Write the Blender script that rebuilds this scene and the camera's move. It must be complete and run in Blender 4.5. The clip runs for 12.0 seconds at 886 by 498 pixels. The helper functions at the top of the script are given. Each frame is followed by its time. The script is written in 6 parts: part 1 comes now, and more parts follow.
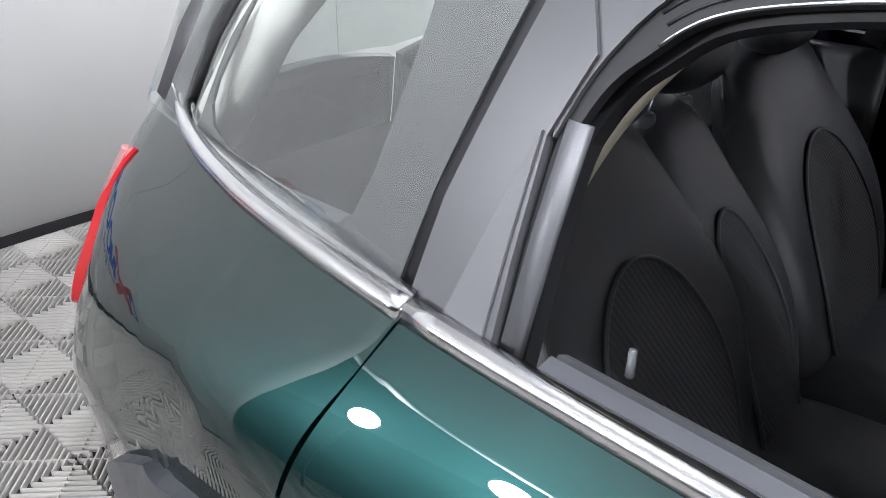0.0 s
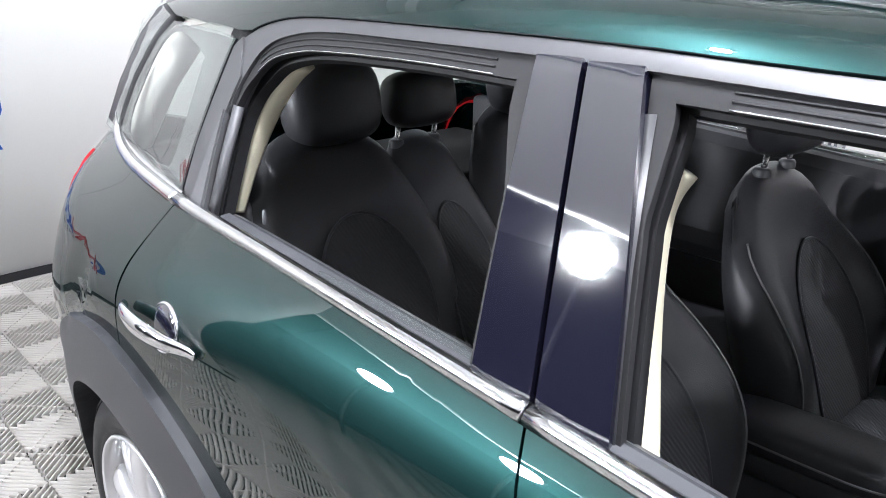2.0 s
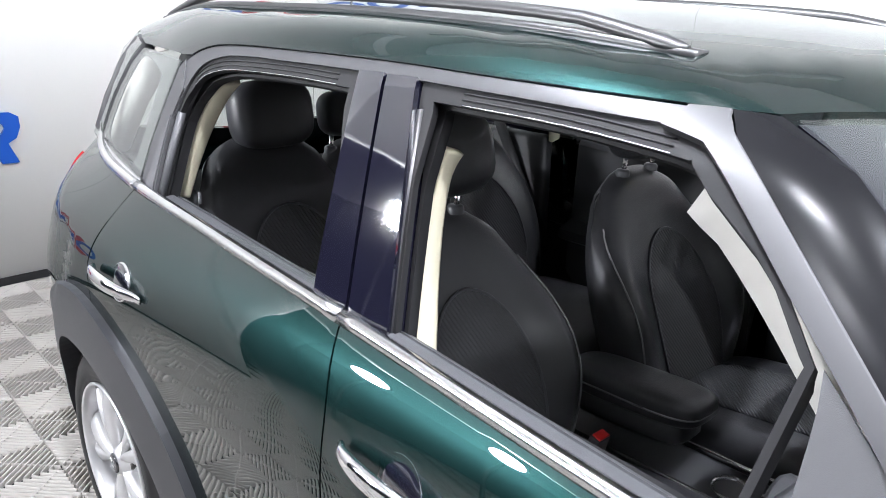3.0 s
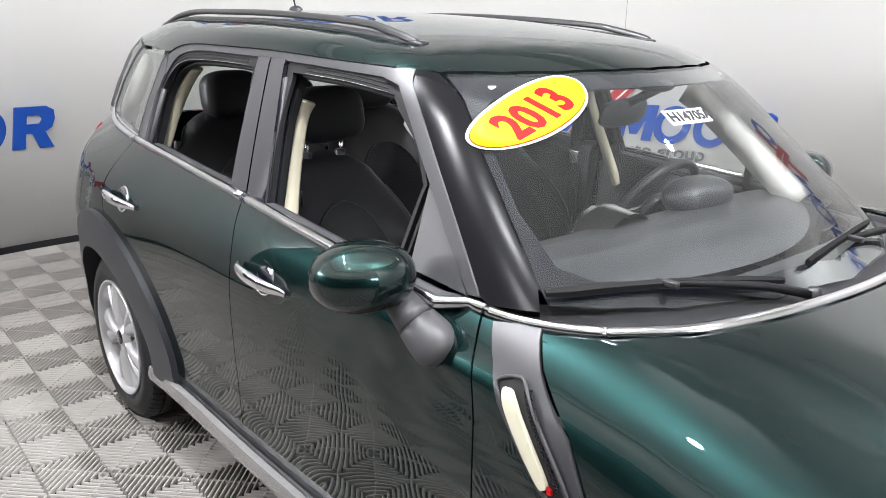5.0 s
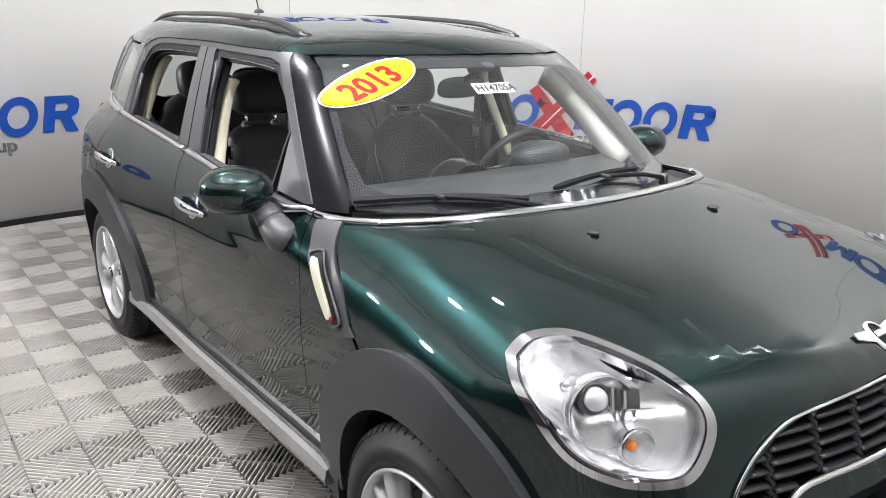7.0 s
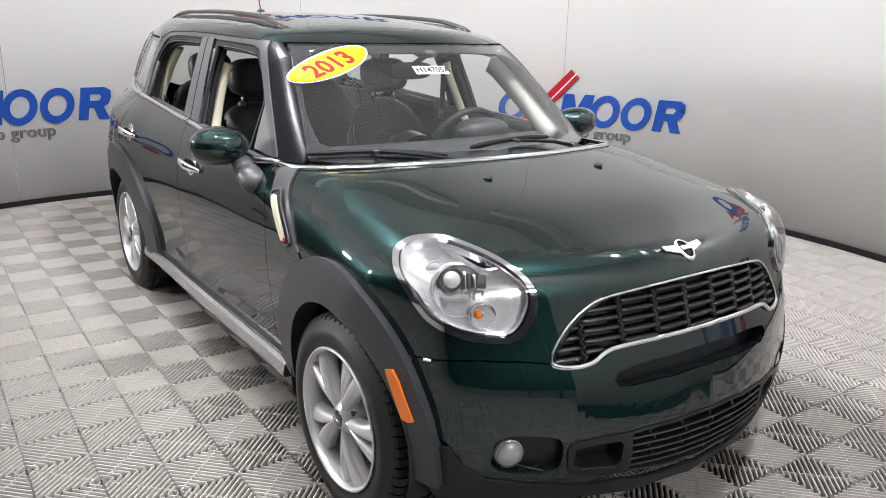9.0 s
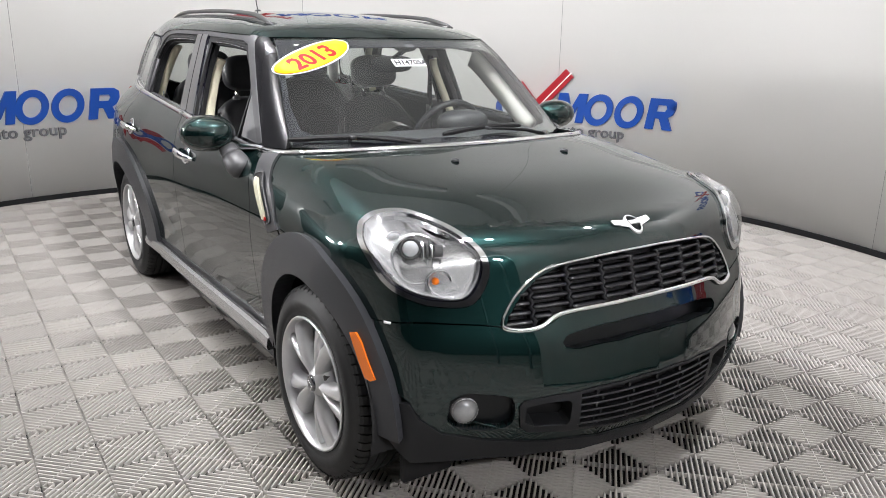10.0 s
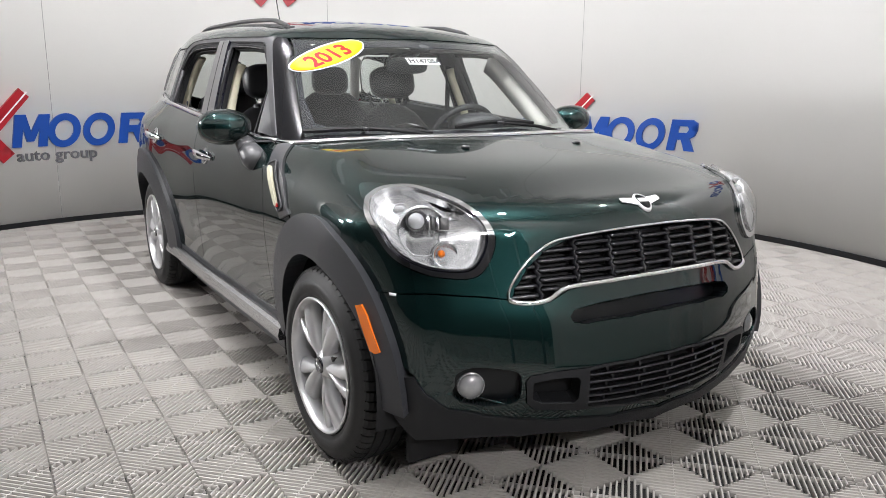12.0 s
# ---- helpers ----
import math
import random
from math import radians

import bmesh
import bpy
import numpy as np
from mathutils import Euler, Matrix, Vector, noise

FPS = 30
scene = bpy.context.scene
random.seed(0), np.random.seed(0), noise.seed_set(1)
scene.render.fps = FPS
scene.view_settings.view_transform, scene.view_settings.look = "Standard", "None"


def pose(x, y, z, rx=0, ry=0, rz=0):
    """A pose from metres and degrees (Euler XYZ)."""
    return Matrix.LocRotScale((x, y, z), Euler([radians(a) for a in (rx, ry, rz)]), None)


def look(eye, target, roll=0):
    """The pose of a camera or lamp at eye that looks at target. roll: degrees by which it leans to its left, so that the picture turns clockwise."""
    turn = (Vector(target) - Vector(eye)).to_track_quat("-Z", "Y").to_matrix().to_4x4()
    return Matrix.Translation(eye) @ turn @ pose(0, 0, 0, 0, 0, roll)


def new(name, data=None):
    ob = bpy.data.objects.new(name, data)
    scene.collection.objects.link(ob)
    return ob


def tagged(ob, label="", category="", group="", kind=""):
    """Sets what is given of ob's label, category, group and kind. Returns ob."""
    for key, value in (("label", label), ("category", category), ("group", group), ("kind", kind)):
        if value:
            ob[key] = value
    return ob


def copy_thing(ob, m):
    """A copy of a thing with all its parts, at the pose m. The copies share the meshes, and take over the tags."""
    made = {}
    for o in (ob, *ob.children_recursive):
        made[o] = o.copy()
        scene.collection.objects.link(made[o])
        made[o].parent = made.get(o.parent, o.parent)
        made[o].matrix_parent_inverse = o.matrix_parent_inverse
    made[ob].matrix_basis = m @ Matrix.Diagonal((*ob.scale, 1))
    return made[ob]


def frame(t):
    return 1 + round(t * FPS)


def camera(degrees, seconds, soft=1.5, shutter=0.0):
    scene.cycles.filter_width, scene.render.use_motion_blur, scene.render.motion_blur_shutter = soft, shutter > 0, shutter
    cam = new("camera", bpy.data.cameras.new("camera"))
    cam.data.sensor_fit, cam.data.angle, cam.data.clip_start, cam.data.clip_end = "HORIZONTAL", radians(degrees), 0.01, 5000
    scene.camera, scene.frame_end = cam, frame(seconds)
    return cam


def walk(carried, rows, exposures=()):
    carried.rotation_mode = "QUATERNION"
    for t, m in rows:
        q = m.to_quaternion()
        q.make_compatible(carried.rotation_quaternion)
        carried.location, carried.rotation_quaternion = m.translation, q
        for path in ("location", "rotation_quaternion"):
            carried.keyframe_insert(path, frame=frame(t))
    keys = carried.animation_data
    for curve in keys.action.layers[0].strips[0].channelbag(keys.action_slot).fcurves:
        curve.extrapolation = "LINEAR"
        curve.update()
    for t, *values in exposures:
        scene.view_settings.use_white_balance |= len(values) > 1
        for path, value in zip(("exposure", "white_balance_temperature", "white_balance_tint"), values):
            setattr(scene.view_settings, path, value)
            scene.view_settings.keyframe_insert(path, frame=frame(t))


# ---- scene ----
cam = camera(59.8, 12.0, soft=0.8)
PATH = [
    (0, (-0.754, -1.173, 1.463), (-1.922, 0.155, 0.529), 0.7),
    (0.5, (-0.54, -1.196, 1.495), (-1.759, 0.127, 0.621), 0.8),
    (1, (-0.302, -1.282, 1.5), (-1.573, 0.035, 0.694), 0.9),
    (1.5, (-0.093, -1.346, 1.519), (-1.409, -0.036, 0.776), 0.9),
    (2, (0.155, -1.352, 1.509), (-1.2, -0.051, 0.823), 1.1),
    (2.5, (0.397, -1.375, 1.519), (-0.991, -0.087, 0.874), 1.1),
    (4.5, (1.343, -1.606, 1.547), (-0.102, -0.353, 0.962), 1.3),
    (5, (1.6, -1.69, 1.54), (0.145, -0.449, 0.957), 1.1),
    (5.5, (1.813, -1.72, 1.549), (0.343, -0.495, 0.968), 0.9),
    (6, (2.05, -1.671, 1.541), (0.563, -0.467, 0.962), 0.8),
    (6.5, (2.257, -1.652, 1.554), (0.75, -0.47, 0.977), 0.9),
    (7, (2.496, -1.722, 1.532), (0.972, -0.561, 0.959), 1.1),
    (7.5, (2.692, -1.747, 1.523), (1.151, -0.604, 0.957), 1.3),
    (9.5, (3.335, -1.83, 1.476), (1.749, -0.745, 0.923), 1.2),
    (10, (3.444, -1.794, 1.449), (1.843, -0.725, 0.906), 1.0),
    (10.5, (3.494, -1.778, 1.398), (1.874, -0.727, 0.874), 0.8),
    (11, (3.503, -1.769, 1.343), (1.864, -0.735, 0.848), 0.7),
    (11.5, (3.521, -1.771, 1.301), (1.867, -0.747, 0.835), 0.7),
    (12, (3.522, -1.763, 1.248), (1.857, -0.743, 0.817), 0.6),
]
walk(cam, [(t, look(eye, target, roll)) for t, eye, target, roll in PATH], exposures=((0, 0.55, 5900, 12), (1, 0.82, 5900, 12), (2.5, 0.78, 5900, 12), (4.5, 0.14, 6150, 12), (7, 0.05, 6250, 12), (9.5, -0.05, 6300, 12), (12, -0.1, 6300, 12)))

# ---- light ----
world = bpy.data.worlds.new("world")
scene.world = world
world.use_nodes = True
world.node_tree.nodes["Background"].inputs[0].default_value = (0.5, 0.52, 0.55, 1)
world.node_tree.nodes["Background"].inputs[1].default_value = 0.15
scene.view_settings.exposure = 0.0


# ---- materials ----
def mat(name, colour, rough=0.5, metal=0.0, coat=0.0, noise_scale=0.0, noise_amt=0.0, bump=0.0, bump_scale=200.0, **extra):
    m = bpy.data.materials.new(name)
    m.use_nodes = True
    nt = m.node_tree
    b = nt.nodes["Principled BSDF"]
    b.inputs["Base Color"].default_value = (*colour, 1)
    b.inputs["Roughness"].default_value = rough
    b.inputs["Metallic"].default_value = metal
    b.inputs["Coat Weight"].default_value = coat
    b.inputs["Coat Roughness"].default_value = 0.03
    for key, value in extra.items():
        b.inputs[key.replace("_", " ")].default_value = value
    co = nt.nodes.new("ShaderNodeTexCoord")
    if noise_amt:
        n = nt.nodes.new("ShaderNodeTexNoise")
        n.inputs["Scale"].default_value = noise_scale
        n.inputs["Detail"].default_value = 6
        nt.links.new(co.outputs["Object"], n.inputs["Vector"])
        r = nt.nodes.new("ShaderNodeMapRange")
        r.inputs[3].default_value, r.inputs[4].default_value = 1 - noise_amt, 1 + noise_amt
        nt.links.new(n.outputs["Fac"], r.inputs[0])
        mx = nt.nodes.new("ShaderNodeMix")
        mx.data_type, mx.blend_type = "RGBA", "MULTIPLY"
        mx.inputs[0].default_value = 1
        mx.inputs[6].default_value = (*colour, 1)
        nt.links.new(r.outputs[0], mx.inputs[7])
        nt.links.new(mx.outputs[2], b.inputs["Base Color"])
        r2 = nt.nodes.new("ShaderNodeMapRange")
        r2.inputs[3].default_value, r2.inputs[4].default_value = max(0, rough - noise_amt * 0.4), min(1, rough + noise_amt * 0.4)
        nt.links.new(n.outputs["Fac"], r2.inputs[0])
        nt.links.new(r2.outputs[0], b.inputs["Roughness"])
    if bump:
        n2 = nt.nodes.new("ShaderNodeTexNoise")
        n2.inputs["Scale"].default_value = bump_scale
        n2.inputs["Detail"].default_value = 3
        nt.links.new(co.outputs["Object"], n2.inputs["Vector"])
        bp = nt.nodes.new("ShaderNodeBump")
        bp.inputs["Strength"].default_value = bump
        bp.inputs["Distance"].default_value = 0.002
        nt.links.new(n2.outputs["Fac"], bp.inputs["Height"])
        nt.links.new(bp.outputs[0], b.inputs["Normal"])
    return m


def glass(name, tint, rough=0.0, ior=1.5, veil=0.0):
    """A thin pane: clear with a surface gloss."""
    m = bpy.data.materials.new(name)
    m.use_nodes = True
    nt = m.node_tree
    nt.nodes.remove(nt.nodes["Principled BSDF"])
    tr, gl, mix, fr = (nt.nodes.new("ShaderNode" + k) for k in ("BsdfTransparent", "BsdfGlossy", "MixShader", "LayerWeight"))
    tr.inputs[0].default_value = (*tint, 1)
    gl.inputs["Roughness"].default_value = rough
    # the gloss rises with the slant of the view alike on both sides of the pane
    r0 = ((ior - 1) / (ior + 1)) ** 2
    fr.inputs["Blend"].default_value = 0.5
    pw, gain = nt.nodes.new("ShaderNodeMath"), nt.nodes.new("ShaderNodeMath")
    pw.operation, gain.operation = "POWER", "MULTIPLY_ADD"
    pw.inputs[1].default_value, gain.inputs[1].default_value, gain.inputs[2].default_value = 5, 1 - r0, r0
    nt.links.new(fr.outputs["Facing"], pw.inputs[0])
    nt.links.new(pw.outputs[0], gain.inputs[0])
    nt.links.new(gain.outputs[0], mix.inputs[0])
    nt.links.new(tr.outputs[0], mix.inputs[1])
    nt.links.new(gl.outputs[0], mix.inputs[2])
    if veil:
        # the hazy reflection on the pane, put in as a pale diffuse veil
        df, mx, co, ns, rg = (nt.nodes.new("ShaderNode" + k) for k in ("BsdfDiffuse", "MixShader", "TexCoord", "TexNoise", "MapRange"))
        df.inputs[0].default_value = (0.75, 0.77, 0.75, 1)
        ns.inputs["Scale"].default_value, ns.inputs["Detail"].default_value = 5, 8
        nt.links.new(co.outputs["Object"], ns.inputs["Vector"])
        rg.inputs[3].default_value, rg.inputs[4].default_value = veil * 0.7, veil * 1.3
        nt.links.new(ns.outputs["Fac"], rg.inputs[0])
        nt.links.new(rg.outputs[0], mx.inputs[0])
        nt.links.new(mix.outputs[0], mx.inputs[1])
        nt.links.new(df.outputs[0], mx.inputs[2])
        mix = mx
    nt.links.new(mix.outputs[0], nt.nodes["Material Output"].inputs[0])
    return m


def glow(name, colour, strength):
    m = bpy.data.materials.new(name)
    m.use_nodes = True
    b = m.node_tree.nodes["Principled BSDF"]
    b.inputs["Base Color"].default_value = (*colour, 1)
    b.inputs["Emission Color"].default_value = (*colour, 1)
    b.inputs["Emission Strength"].default_value = strength
    return m


def paint_material():
    """Dark green metallic paint under clear lacquer."""
    m = mat("green_paint", (0.004, 0.03, 0.031), 0.34, 0.75, 1.0)
    nt = m.node_tree
    b = nt.nodes["Principled BSDF"]
    co = nt.nodes.new("ShaderNodeTexCoord")
    v = nt.nodes.new("ShaderNodeTexVoronoi")
    v.inputs["Scale"].default_value = 2600
    nt.links.new(co.outputs["Object"], v.inputs["Vector"])
    ramp = nt.nodes.new("ShaderNodeMix")
    ramp.data_type = "RGBA"
    ramp.inputs[6].default_value = (0.0038, 0.0138, 0.0132, 1)
    ramp.inputs[7].default_value = (0.0051, 0.0174, 0.0168, 1)
    b.inputs["Coat IOR"].default_value = 1.6
    b.inputs["Specular Tint"].default_value = (0.05, 0.22, 0.22, 1)
    b.inputs["Coat Roughness"].default_value = 0.012
    sep = nt.nodes.new("ShaderNodeSeparateColor")
    nt.links.new(v.outputs["Color"], sep.inputs[0])
    nt.links.new(sep.outputs[0], ramp.inputs[0])
    nt.links.new(ramp.outputs[2], b.inputs["Base Color"])
    return m


PAINT = paint_material()
CLADDING = mat("black_cladding", (0.026, 0.027, 0.031), 0.4, noise_scale=6, noise_amt=0.12, bump=0.2, bump_scale=900)
LIP_BLACK = mat("lip_black", (0.011, 0.0115, 0.013), 0.5, noise_scale=8, noise_amt=0.12, bump=0.2, bump_scale=900, Specular_IOR_Level=0.3)
GLOSS_BLACK = mat("gloss_black", (0.005, 0.005, 0.011), 0.06, coat=1.0, Coat_IOR=2.0)
RUBBER = mat("black_rubber", (0.010, 0.010, 0.011), 0.6, noise_scale=18, noise_amt=0.15, Specular_IOR_Level=0.25)
RECESS = mat("dark_recess", (0.004, 0.005, 0.006), 0.3, noise_scale=20, noise_amt=0.1, Specular_IOR_Level=0.3)
TRIM_DARK = mat("dark_trim", (0.02, 0.02, 0.022), 0.4, noise_scale=10, noise_amt=0.1)
CHROME = mat("chrome", (0.8, 0.8, 0.82), 0.07, 1.0)
SATIN = mat("satin_metal", (0.55, 0.55, 0.56), 0.25, 1.0)
WALL = mat("white_wall", (0.74, 0.735, 0.715), 0.55, noise_scale=0.8, noise_amt=0.02, bump=0.05, bump_scale=60)
TILE = mat("grey_tile", (0.37, 0.352, 0.329), 0.7, noise_scale=9, noise_amt=0.12, Specular_IOR_Level=0.25)
UNDER = mat("dark_subfloor", (0.02, 0.02, 0.02), 0.9)
PANE = glass("clear_glass", (0.84, 0.88, 0.86), 0.0, 1.5, 0.014)
PANE_DARK = glass("tinted_glass", (0.74, 0.78, 0.75), 0.0, 1.75, 0.05)


# ---- small mesh helpers ----
def part(name, bm, material, parent=None, label="", smooth=True):
    me = bpy.data.meshes.new(name)
    bm.normal_update()
    bm.to_mesh(me)
    bm.free()
    me.materials.append(material)
    if smooth:
        me.shade_smooth()
    ob = new(name, me)
    if parent is not None:
        ob.parent = parent
    return tagged(ob, label)


def empty(name, label, category, m=None, group="", kind=""):
    ob = new(name)
    ob.empty_display_size = 0.1
    if m is not None:
        ob.matrix_basis = m
    return tagged(ob, label, category, group, kind)


def spline(points, per=8, closed=False):
    """A smooth curve through the points (Catmull-Rom)."""
    p = np.array(points, float)
    n = len(p)
    out = []
    for i in range(n if closed else n - 1):
        a, b, c, d = (p[(i + k) % n] if closed else p[min(max(i + k, 0), n - 1)] for k in (-1, 0, 1, 2))
        for t in np.linspace(0, 1, per, endpoint=False):
            out.append(0.5 * (2 * b + (c - a) * t + (2 * a - 5 * b + 4 * c - d) * t * t + (3 * b - a - 3 * c + d) * t ** 3))
    if not closed:
        out.append(p[-1])
    return np.array(out)


def curve_fn(pairs):
    """A smooth function through (x, value) pairs, level beyond the ends."""
    xs, ys = np.array(pairs, float).T
    m = np.gradient(ys, xs)

    def f(x):
        x = np.clip(x, xs[0], xs[-1])
        i = np.clip(np.searchsorted(xs, x) - 1, 0, len(xs) - 2)
        h = xs[i + 1] - xs[i]
        t = (x - xs[i]) / h
        return (2 * t**3 - 3 * t**2 + 1) * ys[i] + (t**3 - 2 * t**2 + t) * h * m[i] + (3 * t**2 - 2 * t**3) * ys[i + 1] + (t**3 - t**2) * h * m[i + 1]

    return f


def box(bm, x0, x1, y0, y1, z0, z1, bevel=0.0, m=None):
    vs = bmesh.ops.create_cube(bm, size=1)["verts"]
    bmesh.ops.transform(bm, verts=vs, matrix=Matrix.Translation(((x0 + x1) / 2, (y0 + y1) / 2, (z0 + z1) / 2)) @ Matrix.Diagonal((x1 - x0, y1 - y0, z1 - z0, 1)))
    if bevel:
        es = list({e for v in vs for e in v.link_edges})
        out = bmesh.ops.bevel(bm, geom=es, offset=bevel, segments=3, affect="EDGES", profile=0.5)
        vs = list({v for f in out["faces"] for v in f.verts} | {v for v in vs if v.is_valid})
    if m is not None:
        bmesh.ops.transform(bm, verts=vs, matrix=m)
    return vs


def sweep(bm, path, section, closed=False, up=(0, 0, 1), scale=None):
    """A section (list of (side, up) pairs) swept along the path."""
    p = np.array(path, float)
    n = len(p)
    rings = []
    for i in range(n):
        a, b = (p[(i - 1) % n], p[(i + 1) % n]) if closed else (p[max(i - 1, 0)], p[min(i + 1, n - 1)])
        t = Vector(b - a).normalized()
        s = t.cross(Vector(up))
        s = s.normalized() if s.length > 1e-6 else Vector((1, 0, 0))
        u = s.cross(t)
        k = 1.0 if scale is None else scale[i]
        rings.append([bm.verts.new(Vector(p[i]) + s * (c[0] * k) + u * (c[1] * k)) for c in section])
    m = len(section)
    for i in range(n if closed else n - 1):
        a, b = rings[i], rings[(i + 1) % n]
        for j in range(m):
            bm.faces.new((a[j], a[(j + 1) % m], b[(j + 1) % m], b[j]))
    if not closed:
        bm.faces.new(rings[0][::-1])
        bm.faces.new(rings[-1])
    bmesh.ops.recalc_face_normals(bm, faces=bm.faces)
    return rings


def circle(r, n=10, ry=None):
    return [(r * math.cos(2 * math.pi * k / n), (ry or r) * math.sin(2 * math.pi * k / n)) for k in range(n)]


def lathe(bm, profile, n=48, axis="y", centre=(0, 0, 0)):
    """Profile of (radius, along) pairs turned round an axis."""
    rings = []
    for k in range(n):
        a = 2 * math.pi * k / n
        ring = []
        for r, h in profile:
            c = {"y": (r * math.cos(a), h, r * math.sin(a)), "z": (r * math.cos(a), r * math.sin(a), h), "x": (h, r * math.cos(a), r * math.sin(a))}[axis]
            ring.append(bm.verts.new(Vector(c) + Vector(centre)))
        rings.append(ring)
    for k in range(n):
        a, b = rings[k], rings[(k + 1) % n]
        for j in range(len(profile) - 1):
            bm.faces.new((a[j], a[j + 1], b[j + 1], b[j]))
    bmesh.ops.remove_doubles(bm, verts=bm.verts, dist=1e-5)
    bmesh.ops.recalc_face_normals(bm, faces=bm.faces)


# ---- the car's skin: two rounded bodies ----
HALF = curve_fn([(-2.0, 0.80), (-1.65, 0.862), (-1.2, 0.886), (-0.8, 0.868), (-0.25, 0.86), (0.3, 0.845), (0.7, 0.836), (1.0, 0.84), (1.3, 0.85), (1.6, 0.845), (1.9, 0.83)])
INSET = curve_fn([(0.15, 0.075), (0.28, 0.05), (0.38, 0.042), (0.5, 0.026), (0.65, 0.008), (0.77, 0.0), (0.87, 0.004), (0.94, 0.018), (1.0, 0.042), (1.055, 0.078), (1.12, 0.13), (1.25, 0.25)])
NOSE = curve_fn([(0.15, 1.90), (0.25, 1.945), (0.33, 1.975), (0.42, 1.985), (0.5, 1.975), (0.58, 1.96), (0.66, 1.93), (0.75, 1.90), (0.85, 1.875), (0.95, 1.86)])
TAIL = curve_fn([(0.15, -1.95), (0.3, -2.03), (0.5, -2.06), (0.65, -2.05), (0.75, -2.0), (0.9, -1.96), (1.1, -1.93), (1.3, -1.86)])
HOOD = curve_fn([(0.5, 1.07), (0.8, 1.055), (1.0, 1.04), (1.22, 1.008), (1.5, 0.962), (1.7, 0.915), (1.85, 0.882), (1.95, 0.85)])
LEAN_IN = curve_fn([(-1.9, 0.16), (-1.64, 0.105), (-1.4, 0.065), (-1.2, 0.043), (-0.8, 0.015), (-0.3, 0.0), (0.6, -0.028), (0.75, -0.02), (1.0, 0.0)])
PLAN = curve_fn([(0, 1), (0.15, 0.985), (0.31, 0.937), (0.49, 0.845), (0.6, 0.775), (0.7, 0.70), (0.767, 0.62), (0.81, 0.5), (0.84, 0.36), (0.88, 0)])
BELT = lambda x: 1.055 - 0.058 * (x + 0.29)
SIDE_TOP = curve_fn([(-1.75, 0.68), (-1.64, 0.70), (-1.42, 0.725), (-1.15, 0.765), (-0.3, 0.765), (0.2, 0.737), (0.63, 0.725), (0.8, 0.70)])
ROOF = curve_fn([(-2.0, 1.40), (-1.8, 1.455), (-1.6, 1.495), (-1.35, 1.537), (-1.0, 1.545), (-0.5, 1.54), (-0.1, 1.52), (0.2, 1.485), (0.45, 1.43)])


def ease(t):
    t = np.clip(t, 0, 1)
    return t * t * (3 - 2 * t)


def rounded(fs, r):
    m = np.max(fs, 0)
    s = np.sqrt(sum(np.maximum(f + r, 0) ** 2 for f in fs))
    return np.where(m > -r, s - r, m)


def lower_skin(p):
    x, y, z = p[..., 0], np.abs(p[..., 1]), p[..., 2]
    zz = z - BELT(x) + 1.055
    side = y - (HALF(x) - INSET(zz) - LEAN_IN(x) * ease((zz - 0.86) / 0.2))
    q = PLAN(y)
    front = x - (1.25 + (NOSE(z) - 1.25) * q)
    n = 3 + 6 * ease((1.05 - z) / 0.6)
    back = -x + (-1.3 + (TAIL(z) + 1.3) * (1 - np.clip(y / 0.868, 0, 0.9995) ** n) ** (1 / n))
    top = np.where(x > 0.55, z - (HOOD(x) - 0.045 * (y / 0.7) ** 4), z - 1.6)
    return rounded([side * 0.97, front * 0.9, back * 0.9, top], 0.075)


def upper_skin(p):
    x, y, z = p[..., 0], np.abs(p[..., 1]), p[..., 2]
    h = z - 1.08
    side = y - (SIDE_TOP(x) - 0.30 * h - 0.14 * h * np.abs(h))
    front = x - (0.95 - 1.33 * (z - 1.04) - 0.60 * y * y)
    back = -x + (-1.93 + 0.50 * np.maximum(z - 1.1, -0.2) + 0.22 * y * y)
    top = z - (ROOF(x) - 0.055 * (y / 0.6) ** 2)
    return rounded([side * 0.95, front * 0.6, back * 0.85, top], 0.07)


def march(skin, start, way, far=2.6):
    """Where the rays leave the skin."""
    lo, hi = np.zeros(len(start)), np.full(len(start), far)
    for _ in range(24):
        mid = (lo + hi) / 2
        inside = skin(start + way * mid[:, None]) < 0
        lo, hi = np.where(inside, mid, lo), np.where(inside, hi, mid)
    return start + way * lo[:, None]


def gradient(skin, p):
    e = 2e-3
    g = np.stack([skin(p + d) - skin(p - d) for d in np.eye(3) * e], -1)
    return g / np.maximum(np.linalg.norm(g, axis=1, keepdims=True), 1e-9)


def side_map(s=-1):
    """Plan of a flank: (x, z), met from the middle plane outwards."""
    def to(q):
        q = np.asarray(q, float)
        return np.stack([q[:, 0], 0 * q[:, 0], q[:, 1]], -1), np.tile((0.0, s, 0.0), (len(q), 1))
    return to, lambda p: (p[0], p[2])


def ball_map(c):
    """Plan by direction from a middle point, seen from the top of a ball (no pole within the plan)."""
    def to(q):
        q = np.asarray(q, float)
        r = (q**2).sum(1)
        return np.tile(c, (len(q), 1)).astype(float), np.stack([2 * q[:, 0] / (1 + r), 2 * q[:, 1] / (1 + r), (1 - r) / (1 + r)], -1)
    def back(p):
        d = np.subtract(p, c).astype(float)
        d /= np.linalg.norm(d)
        return (d[0] / (1 + d[2]), d[1] / (1 + d[2]))
    return to, back


